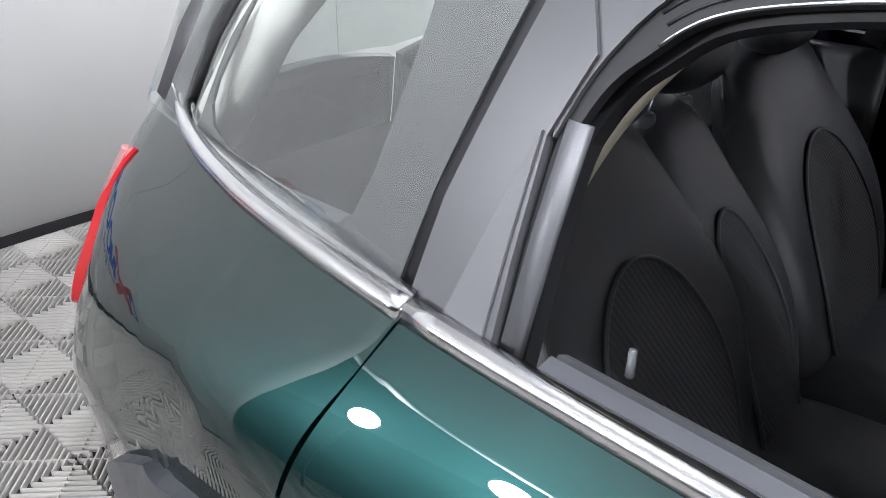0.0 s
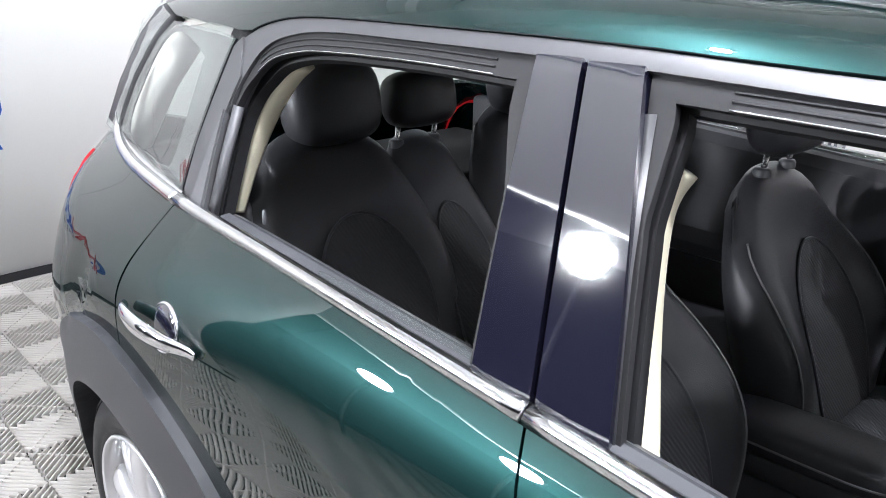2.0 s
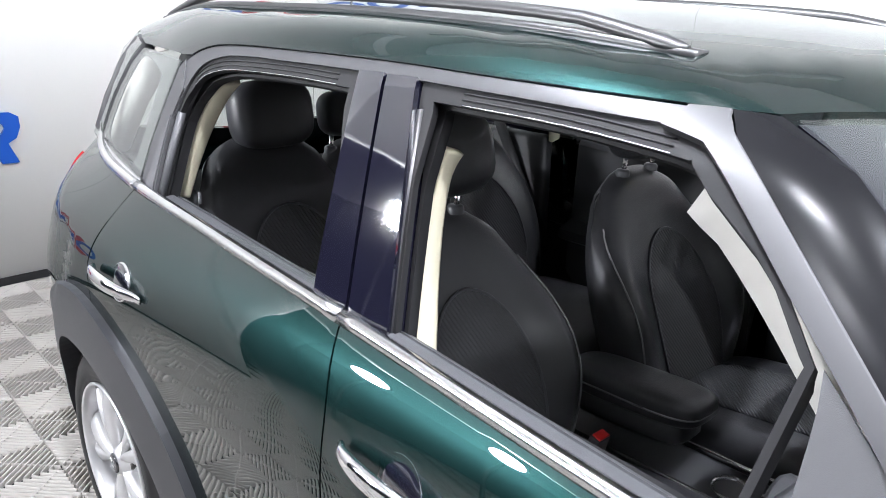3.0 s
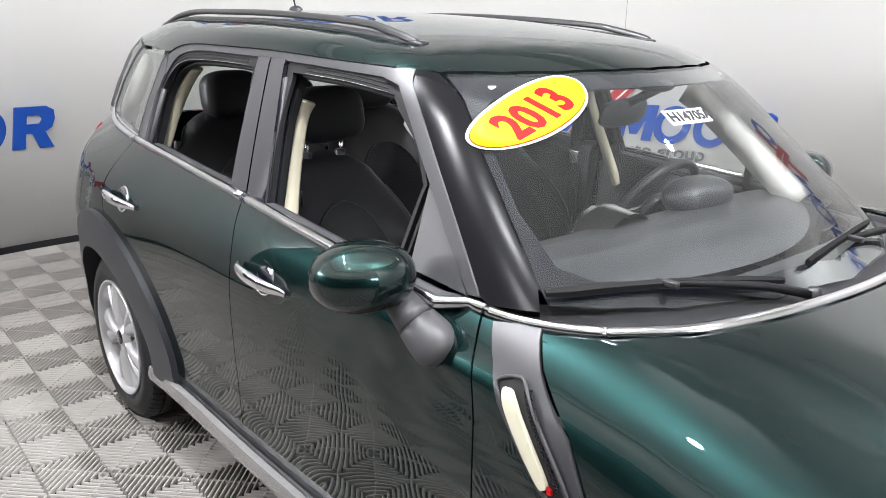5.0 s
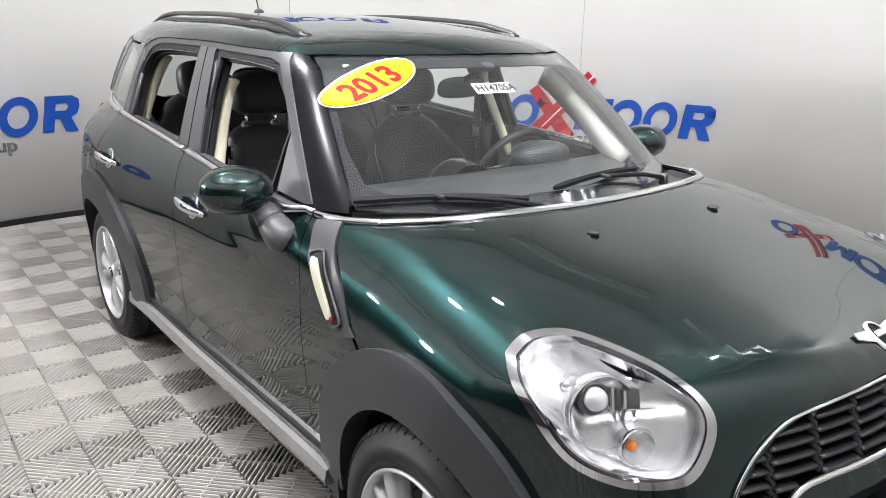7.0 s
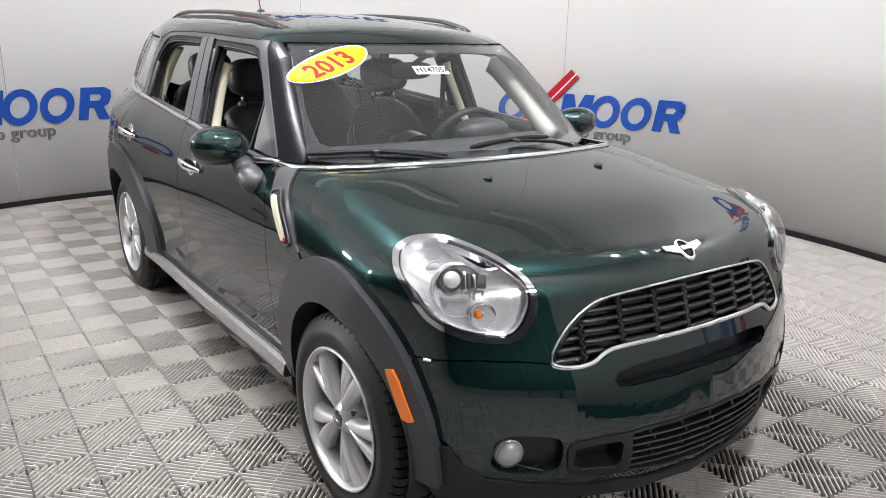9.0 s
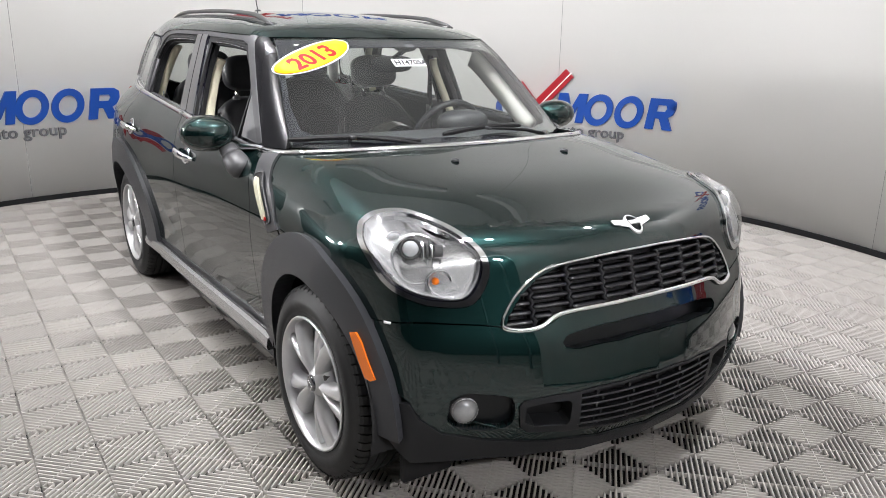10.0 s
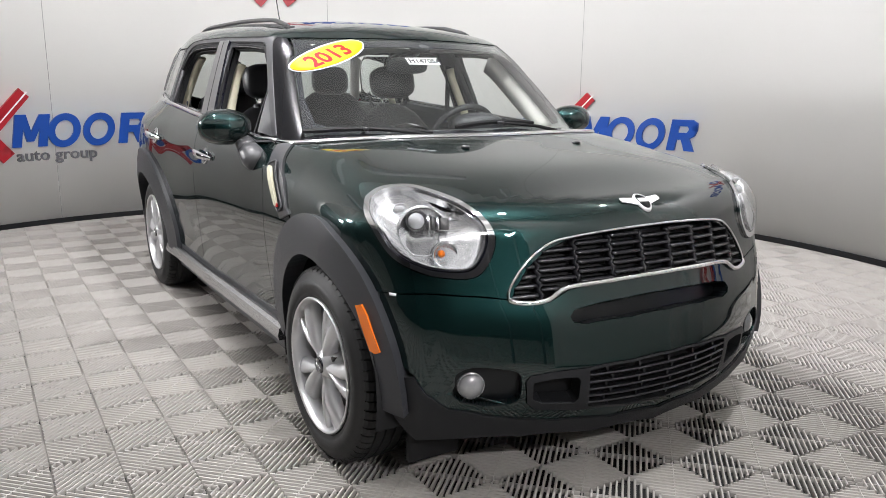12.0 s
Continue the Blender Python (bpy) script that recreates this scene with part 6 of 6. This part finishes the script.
def front_seat(y):
    s = empty("front_seat", "", "")
    s.parent = car
    tagged(s, "black leather front seat with a cloth centre")
    seat_back("backrest", s, (-0.36, y, 0.53), (-0.58, y, 1.105), 0.268, FRONT_SPEC, "bolstered black leather backrest")
    headrest(s, (-0.545, y, 1.225), (0.062, 0.136, 0.090), (y - 0.065, y + 0.065))
    bm = bmesh.new()
    blob(bm, (-0.10, y, 0.50), (0.28, 0.255, 0.10), (0.5, 0.6), pose(0, 0, 0, 0, -5, 0))
    for v in bm.verts:
        if abs(v.co.y - y) > 0.15:
            v.co.z += 0.03 * (abs(v.co.y - y) - 0.15) / 0.1
    part("cushion", bm, LEATHER, s, "bolstered seat cushion")
    bm = bmesh.new()
    blob(bm, (-0.08, y, 0.598), (0.22, 0.14, 0.012), (0.5, 0.6), pose(0, 0, 0, 0, -5, 0))
    part("cushion_inlay", bm, CLOTH, s)
    bm = bmesh.new()
    box(bm, -0.32, 0.12, y - 0.2, y + 0.2, 0.27, 0.42, 0.02)
    part("seat_base", bm, SOFT_BLACK, s)
    return s


front_seat(-0.37)
front_seat(0.37)


def rear_seat(y, w, rest_y, rest_w):
    s = empty("rear_seat", "", "")
    s.parent = car
    tagged(s, "black leather rear seat with a cloth centre")
    seat_back("backrest", s, (-1.03, y, 0.60), (-1.275, y, 1.175 if rest_w > 0.105 else 1.13), w, REAR_SPEC, "black leather backrest")
    headrest(s, (-1.243, rest_y, 1.227 if rest_w > 0.105 else 1.212), (0.055, rest_w, 0.092 if rest_w > 0.105 else 0.068), (rest_y - 0.06, rest_y + 0.06), -10)
    bm = bmesh.new()
    blob(bm, (-0.80, y, 0.57), (0.28, w * 1.02, 0.10), (0.45, 0.6), pose(0, 0, 0, 0, -3, 0))
    part("cushion", bm, LEATHER, s)
    return s


rear_seat(-0.385, 0.245, -0.358, 0.121)
rear_seat(-0.10, 0.14, -0.10, 0.10)
rear_seat(0.29, 0.265, 0.28, 0.121)

# side trims, pillars, belts
for s in (-1, 1):
    for nm, x0, x1 in (("front_door_trim", -0.27, 0.60), ("rear_door_trim", -1.02, -0.33)):
        bm = bmesh.new()
        rows = []
        for x in np.linspace(x0, x1, 10):
            b, zb = abs(on_side(x, BELT(x), s)[1]), BELT(x)
            prof = [(b - 0.012, zb + 0.004), (b - 0.035, zb + 0.006), (b - 0.038, zb - 0.012), (b - 0.045, zb + 0.002), (b - 0.060, zb - 0.006), (b - 0.074, zb - 0.035), (b - 0.085, 0.86), (b - 0.09, 0.80), (b - 0.15, 0.775), (b - 0.153, 0.745), (b - 0.10, 0.72), (b - 0.10, 0.55), (b - 0.12, 0.30)]
            rows.append([bm.verts.new((x, s * y, z)) for y, z in prof])
        for a, b in zip(rows, rows[1:]):
            for j in range(len(prof) - 1):
                bm.faces.new((a[j], a[j + 1], b[j + 1], b[j]))
        bm.faces.new(rows[0])
        bm.faces.new(rows[-1][::-1])
        bmesh.ops.recalc_face_normals(bm, faces=bm.faces)
        t = part(nm, bm, SOFT_BLACK, car, "black inner door panel", smooth=False)
        if nm == "front_door_trim":
            bm = bmesh.new()
            lathe(bm, [(0.075, -0.008), (0.085, 0.004), (0.095, -0.008)], 36, "y", (0.25, s * 0.625, 0.62))
            part("speaker_ring", bm, SATIN, t, "thin metal speaker ring")
        bm = bmesh.new()
        lathe(bm, [(0, 0.016), (0.0035, 0.015), (0.004, -0.01)], 10, "z", (x0 + 0.05, s * 0.70, BELT(x0)))
        part("lock_pin", bm, SOFT_BLACK, t)
    # black glass channels round the window openings
    front_o = [(0.335, 1.0), (0.368, 1.20), (0.29, 1.30)] + [tuple(p) for p in spline([(0.19, 1.397), (0.0, 1.412), (-0.2, 1.418), (-0.282, 1.42)], 5)] + [(-0.245, 1.25), (-0.203, 1.03)]
    rear_o = [(-0.396, 1.04), (-0.424, 1.42)] + [tuple(p) for p in spline([(-0.5, 1.422), (-0.63, 1.424), (-0.80, 1.421), (-0.90, 1.413), (-0.985, 1.389), (-1.038, 1.335), (-1.056, 1.26), (-1.060, 1.17), (-1.060, 1.07)], 6)]
    for pts, guide in ((front_o, [(-0.270, 1.375), (-0.245, 1.22), (-0.205, 1.02)]), (rear_o, [(-1.040, 1.285), (-1.046, 1.20), (-1.05, 1.09)])):
        o = resample(np.array(pts), 0.015)

        def deep(a, b, o=o):
            """The outline drawn in, deeper along its top, without the crossings in tight corners."""
            k = a + (b - a) * np.clip((o[:, 1] - 1.27) / 0.09, 0, 1)
            q = o + (shrink(o, 1.0) - o) * k[:, None]
            far = np.array([np.min(np.linalg.norm(o - p, axis=1)) for p in q])
            return q[far > 0.9 * k]

        panel("glass_channel", upper_skin, SIDE[s], o, RUBBER, car, "black rubber window channel", holes=[deep(0.010, 0.030)], lift=-0.010, rim=0.012, gap=0.0, step=0.015)
        panel("inner_seal", upper_skin, SIDE[s], shrink(o, 0.004), RUBBER, car, "black inner window seal", holes=[deep(0.012, 0.034)], lift=-0.034, rim=0.02, gap=0.0, step=0.015)
        keep = lambda q: q[1] > 1.33 and (q[0] > -0.19 and q[0] < 0.16 if pts is front_o else q[0] < -0.48 and q[0] > -1.0)
        for nm, inset, r, m, lab in (("bright_line", 0.0285, 0.0011, SATIN, "thin bright edge of the window channel"), ("seal_rib", 0.011, 0.0016, RUBBER, "raised rib of the window channel"), ("seal_rib", 0.020, 0.0014, RUBBER, "raised rib of the window channel")):
            line = sorted((tuple(q) for q in shrink(o, inset) if keep(q)), key=lambda q: q[0])
            bm = bmesh.new()
            sweep(bm, [Vector(on_side(x, z, s, -0.0095, upper_skin)) for x, z in line], circle(r, 6), up=(0, 1, 0))
            part(nm, bm, m, car, lab)
        bm = bmesh.new()
        sweep(bm, [Vector(on_side(x, z, s, -0.014, upper_skin)) for x, z in guide], [(-0.009, -0.006), (0.009, -0.006), (0.009, 0.004), (0.005, 0.008), (-0.005, 0.008), (-0.009, 0.004)], up=(0, 1, 0))
        part("glass_guide", bm, TRIM_DARK if guide[0][0] > -1 else SAIL, car, "dark grey upright glass guide")
    bm = bmesh.new()
    sweep(bm, [Vector(on_side(x, z, s, -0.016, upper_skin)) for x, z in ((-1.075, 1.41), (-1.095, 1.39), (-1.145, 1.2), (-1.18, 1.08))], [(-0.03, -0.004), (0.03, -0.004), (0.03, 0.004), (-0.03, 0.004)], up=(0, 1, 0))
    part("door_seal", bm, RUBBER, car, "black rubber seal in the door gap")
    # beige pillar covers
    for nm, way, wd in (("b_pillar_trim", [(-0.175, 0.96), (-0.200, 1.045), (-0.225, 1.128), (-0.247, 1.214), (-0.258, 1.279), (-0.256, 1.31), (-0.245, 1.335)], 0.008), ("c_pillar_trim", [(-1.112, 1.10), (-1.105, 1.136), (-1.094, 1.19), (-1.074, 1.252), (-1.052, 1.30), (-1.018, 1.35), (-0.98, 1.38)], 0.008), ("a_pillar_trim", [(0.58, 1.06), (0.45, 1.17), (0.32, 1.29), (0.20, 1.385)], 0.04)):
        bm = bmesh.new()
        path = [Vector(on_side(x, z, s, -0.09, upper_skin)) for x, z in spline(way, 4)]
        sweep(bm, path, [(-wd, -0.03), (wd, -0.03), (wd, 0.006), (wd * 0.6, 0.012), (-wd * 0.6, 0.012), (-wd, 0.006)], up=(0, 1, 0))
        part(nm, bm, BEIGE if nm != "a_pillar_trim" else LINER, car, "smooth beige inner pillar cover")
    panel("side_glass", upper_skin, SIDE[s], np.array([(-0.73, 1.07), (-0.72, 1.096), (-0.56, 1.094), (-0.42, 1.088), (-0.405, 1.05)]), PANE, car, "edge of the lowered door glass", lift=-0.016, rim=0.004, gap=0.0)
    bm = bmesh.new()
    sweep(bm, [Vector((-0.30, s * 0.60, 1.32)), Vector((-0.33, s * 0.615, 1.1)), Vector((-0.34, s * 0.64, 0.7)), Vector((-0.33, s * 0.66, 0.42))], [(-0.023, -0.001), (0.023, -0.001), (0.023, 0.001), (-0.023, 0.001)], up=(0, 1, 0))
    bt = part("seat_belt", bm, BELTING, car, "black seat belt")
    bm = bmesh.new()
    box(bm, -0.345, -0.30, s * 0.605 - 0.006, s * 0.605 + 0.006, 1.0, 1.05, 0.004)
    part("belt_tongue", bm, SATIN, bt)
    bm = bmesh.new()
    sweep(bm, [Vector((-1.33, s * 0.60, 1.15)), Vector((-1.20, s * 0.62, 0.9)), Vector((-1.05, s * 0.62, 0.68))], [(-0.023, -0.001), (0.023, -0.001), (0.023, 0.001), (-0.023, 0.001)], up=(0, 1, 0))
    part("rear_belt", bm, BELTING, car)

# buckles
for x, y, z, red in ((-0.25, -0.135, 0.612, True), (-0.25, 0.135, 0.612, True), (-1.03, -0.16, 0.70, False), (-1.03, 0.06, 0.70, False)):
    bm = bmesh.new()
    box(bm, -0.014, 0.014, -0.022, 0.022, -0.09, 0.0, 0.004, Matrix.Translation((x, y, z)) @ pose(0, 0, 0, 0, 14, 0))
    k = part("belt_buckle", bm, SOFT_BLACK, car, "black belt buckle")
    bm = bmesh.new()
    box(bm, -0.010, 0.013, -0.018, 0.018, 0.0, 0.006, 0.002, Matrix.Translation((x, y, z)) @ pose(0, 0, 0, 0, 14, 0))
    part("buckle_button", bm, BUCKLE_RED if red else SOFT_BLACK, k, "red release button" if red else "")
bm = bmesh.new()
box(bm, -0.008, 0.008, -0.028, 0.028, -0.02, 0.02, 0.004, Matrix.Translation((-1.045, 0.052, 0.735)) @ pose(0, 0, 0, 0, -26, 0))
part("anchor_cover", bm, RUBBER, car, "black child seat anchor slot")

# headliner, floor, boot
panel("headliner", upper_skin, TOPM, mapped(TOPM, [(0.30, -0.40, 1.40), (0.16, -0.56, 1.40), (-0.4, -0.60, 1.41), (-0.9, -0.62, 1.41), (-1.4, -0.57, 1.38), (-1.65, -0.35, 1.40), (-1.65, 0.35, 1.40), (-1.4, 0.57, 1.38), (-0.9, 0.62, 1.41), (-0.4, 0.60, 1.41), (0.16, 0.56, 1.40), (0.30, 0.40, 1.40), (0.38, 0, 1.40)], -1), LINER, car, "pale grey headliner", lift=-0.045, rim=0.004, gap=0.0, step=0.06)
bm = bmesh.new()
box(bm, -1.1, 0.75, -0.68, 0.68, 0.25, 0.29, 0.01)
box(bm, 0.72, 0.80, -0.68, 0.68, 0.25, 0.95, 0.01)
box(bm, -1.75, -1.05, -0.62, 0.62, 0.25, 0.52, 0.02)
part("cabin_floor", bm, CARPET, car, "black carpeted cabin floor")
bm = bmesh.new()
box(bm, -1.82, -1.33, -0.60, 0.60, 0.94, 0.97, 0.01)
part("parcel_shelf", bm, CARPET, car, "black boot cover")
for s in (-1, 1):
    bm = bmesh.new()
    box(bm, -1.78, -1.12, s * 0.66 - 0.03, s * 0.66 + 0.03, 0.5, 1.085, 0.02)
    part("boot_lining", bm, SOFT_BLACK, car, "black boot side lining")
for s in (-1, 1):
    bm = bmesh.new()
    sweep(bm, [Vector(on_side(x, z, s, -0.05, upper_skin)) for x, z in ((-1.64, 1.13), (-1.55, 1.28), (-1.46, 1.38))], circle(0.035, 8), up=(0, 1, 0))
    part("d_pillar_trim", bm, LINER, car)
# tailgate edge strip outside the glass
for s in (-1, 1):
    bm = bmesh.new()
    sweep(bm, [Vector((-1.70, s * 0.655, 1.15)), Vector((-1.655, s * 0.635, 1.24)), Vector((-1.585, s * 0.605, 1.345)), Vector((-1.54, s * 0.58, 1.40)), Vector((-1.53, s * 0.5, 1.44))], [(-0.035, -0.012), (0.02, -0.012), (0.03, 0.0), (0.02, 0.012), (-0.035, 0.012)], up=(0, 1, 0))
    part("tailgate_edge", bm, FRAME, car, "dark grey tailgate edge")

# dashboard
dash = empty("dashboard", "", "")
dash.parent = car
tagged(dash, "black dashboard with a large round centre dial")
bm = bmesh.new()
rows = []
for y in np.linspace(-0.66, 0.66, 26):
    k = 1 - (y / 0.7) ** 2
    prof = [(0.52 + 0.26 * k, 1.005), (0.47 + 0.16 * k, 1.02 + 0.008 * k), (0.40 + 0.06 * k, 1.02), (0.335, 0.995), (0.30, 0.95), (0.315, 0.88), (0.30, 0.80), (0.36, 0.70), (0.50, 0.62)]
    rows.append([bm.verts.new((x, y, z)) for x, z in prof])
for a, b in zip(rows, rows[1:]):
    for j in range(len(prof) - 1):
        bm.faces.new((a[j], a[j + 1], b[j + 1], b[j]))
bmesh.ops.recalc_face_normals(bm, faces=bm.faces)
part("dash_body", bm, SOFT_BLACK, dash, "soft black dash top")
bm = bmesh.new()
lathe(bm, [(0.0, -0.02), (0.11, -0.02), (0.12, -0.035), (0.135, -0.03), (0.14, 0.0), (0.13, 0.09)], 40, "x", (0.31, 0, 0.905))
part("centre_dial", bm, SATIN, dash, "large round centre dial rim")
for y in (-0.52, 0.55, -0.16, 0.16):
    bm = bmesh.new()
    lathe(bm, [(0.0, -0.005), (0.032, -0.008), (0.042, -0.018), (0.048, -0.01), (0.048, 0.03)], 28, "x", (0.305, y, 0.915))
    part("air_vent", bm, SOFT_BLACK, dash, "round air vent")
bm = bmesh.new()
blob(bm, (0.37, 0.36, 1.035), (0.08, 0.13, 0.055), (0.8, 0.8))
part("dial_hood", bm, SOFT_BLACK, dash, "small hood over the rev counter")
st = empty("steering_wheel", "", "")
st.parent = car
tagged(st, "three-spoke black leather steering wheel")
M = Matrix.Translation((0.205, 0.37, 0.955)) @ pose(0, 0, 0, 0, -62, 0)
bm = bmesh.new()
sweep(bm, [M @ Vector((0.182 * math.cos(a), 0.182 * math.sin(a), 0)) for a in np.linspace(0, 2 * math.pi, 48, endpoint=False)], circle(0.0155, 10), closed=True, up=M.to_3x3() @ Vector((0, 0, 1)))
part("rim", bm, LEATHER, st)
bm = bmesh.new()
blob(bm, M @ Vector((0, 0, -0.01)), (0.07, 0.07, 0.03), (0.9, 0.8), M.to_3x3().to_4x4())
part("hub", bm, SOFT_BLACK, st)
for a in (90, -90, 180):
    bm = bmesh.new()
    d = Vector((math.cos(radians(a)), math.sin(radians(a)), 0))
    sweep(bm, [M @ (d * r) for r in (0.05, 0.11, 0.175)], [(-0.02, -0.006), (0.02, -0.006), (0.02, 0.006), (-0.02, 0.006)], up=M.to_3x3() @ Vector((0, 0, 1)))
    part("spoke", bm, SATIN, st)
bm = bmesh.new()
sweep(bm, [M @ Vector((0, 0, -0.03)), Vector((0.34, 0.37, 0.87))], circle(0.045, 12))
part("column", bm, SOFT_BLACK, st)

# console and armrest
con = empty("centre_console", "", "")
con.parent = car
tagged(con, "black centre console with a padded armrest")
bm = bmesh.new()
box(bm, -0.45, 0.36, -0.09, 0.09, 0.28, 0.545, 0.02)
part("tunnel", bm, SOFT_BLACK, con)
bm = bmesh.new()
blob(bm, (-0.255, 0.0, 0.685), (0.185, 0.072, 0.038), (0.45, 0.55), pose(0, 0, 0, 0, -3, 0))
part("armrest", bm, LEATHER, con, "padded black armrest lid")
bm = bmesh.new()
blob(bm, (-0.265, 0.0, 0.635), (0.165, 0.062, 0.04), (0.45, 0.5), pose(0, 0, 0, 0, -3, 0))
part("armrest_box", bm, SOFT_BLACK, con)
bm = bmesh.new()
sweep(bm, [Vector((-0.255 + 0.183 * f(math.cos(a)), 0.072 * f(math.sin(a)), 0.683 + 0.01 * math.cos(a))) for a in np.linspace(0, 2 * math.pi, 40, endpoint=False) for f in [lambda v: math.copysign(abs(v) ** 0.45, v)]], circle(0.0025, 6), closed=True)
part("armrest_seam", bm, STITCH, con)
for x in (0.0, 0.09):
    bm = bmesh.new()
    lathe(bm, [(0.030, -0.05), (0.036, 0.0), (0.042, 0.006), (0.044, -0.004)], 28, "z", (x, 0.0, 0.546))
    part("cup_holder", bm, SATIN, con, "bright cup holder ring")
bm = bmesh.new()
sweep(bm, [Vector((0.22, 0, 0.54)), Vector((0.21, 0, 0.64))], circle(0.008, 10))
blob(bm, (0.208, 0, 0.665), (0.024, 0.022, 0.032))
part("gear_lever", bm, CHROME, con, "gear lever with a bright knob")
for y in (-0.08, 0.08):
    bm = bmesh.new()
    sweep(bm, [Vector((-0.42, y, 0.55)), Vector((0.3, y, 0.56))], circle(0.006, 8))
    part("console_rail", bm, SATIN, con)

# rear view mirror and visors
bm = bmesh.new()
blob(bm, (0.365, -0.03, 1.305), (0.018, 0.115, 0.036), (0.8, 0.6), pose(0, 0, 0, 0, 12, 8))
rv = part("inner_mirror", bm, SOFT_BLACK, car, "black oval inside mirror")
bm = bmesh.new()
sweep(bm, [Vector((0.38, -0.03, 1.33)), Vector((0.45, -0.01, 1.372))], circle(0.012, 8))
part("mirror_stem", bm, SOFT_BLACK, rv)
bm = bmesh.new()
blob(bm, (0.43, 0.0, 1.378), (0.05, 0.05, 0.018))
part("sensor_box", bm, SOFT_BLACK, rv)
for y in (-0.33, 0.33):
    bm = bmesh.new()
    box(bm, 0.20, 0.335, y - 0.15, y + 0.15, 1.372, 1.388, 0.006)
    part("sun_visor", bm, LINER, car, "pale grey sun visor")

for ob in car.children_recursive:
    if ob.type == "MESH" and ob.data.materials[0] in (PANE, PANE_DARK, LENS):
        ob.visible_shadow = False
# ---- floor tiles, last ----
floor = new("floor")
tagged(floor, "grey ribbed plastic interlocking tile floor", "floor", kind="structure")
bm = bmesh.new()
bmesh.ops.create_circle(bm, cap_ends=True, radius=12, segments=64, matrix=Matrix.Translation((0, 0, -0.018)))
part("subfloor", bm, UNDER, floor, "dark ground under the tiles", smooth=False)
tile_mesh = rib_tile()
spots = []
for i in range(-12, 19):
    for j in range(-17, 14):
        p = Vector((-0.105 + 0.4 * i, -1.05 + 0.4 * j, 0))
        spots.append(((p + Vector((0.2, 0.2, 0)) - Vector((1.2, -0.8, 0))).length, p))
spots.sort(key=lambda q: q[0])
near = 0
far = []
for d, p in spots:
    c = p + Vector((0.2, 0.2, 0)) - MID
    a = math.degrees(math.atan2(c.y, c.x)) % 360
    if c.length < R + 0.25 or (WALL_FROM % 360 < a or a < 0) or c.length < R + 3 and (a > 219 or a < 25):
        if near < 300:
            ob = new("tile", tile_mesh)
            ob.parent = floor
            ob.location = p
            near += 1
        else:
            far.append(p)
tv = np.array([tuple(v.co) for v in tile_mesh.vertices])
tf = [tuple(f.vertices) for f in tile_mesh.polygons]
vs, fs = [], []
for n, p in enumerate(far):
    vs += [tuple(q) for q in tv + np.array(p)]
    fs += [tuple(i + n * len(tv) for i in f) for f in tf]
me = bpy.data.meshes.new("outer_tiles")
me.from_pydata(vs, [], fs)
me.update()
me.materials.append(TILE)
ob = new("outer_tiles", me)
ob.parent = floor
tagged(ob, "more grey ribbed floor tiles", kind="stuff")
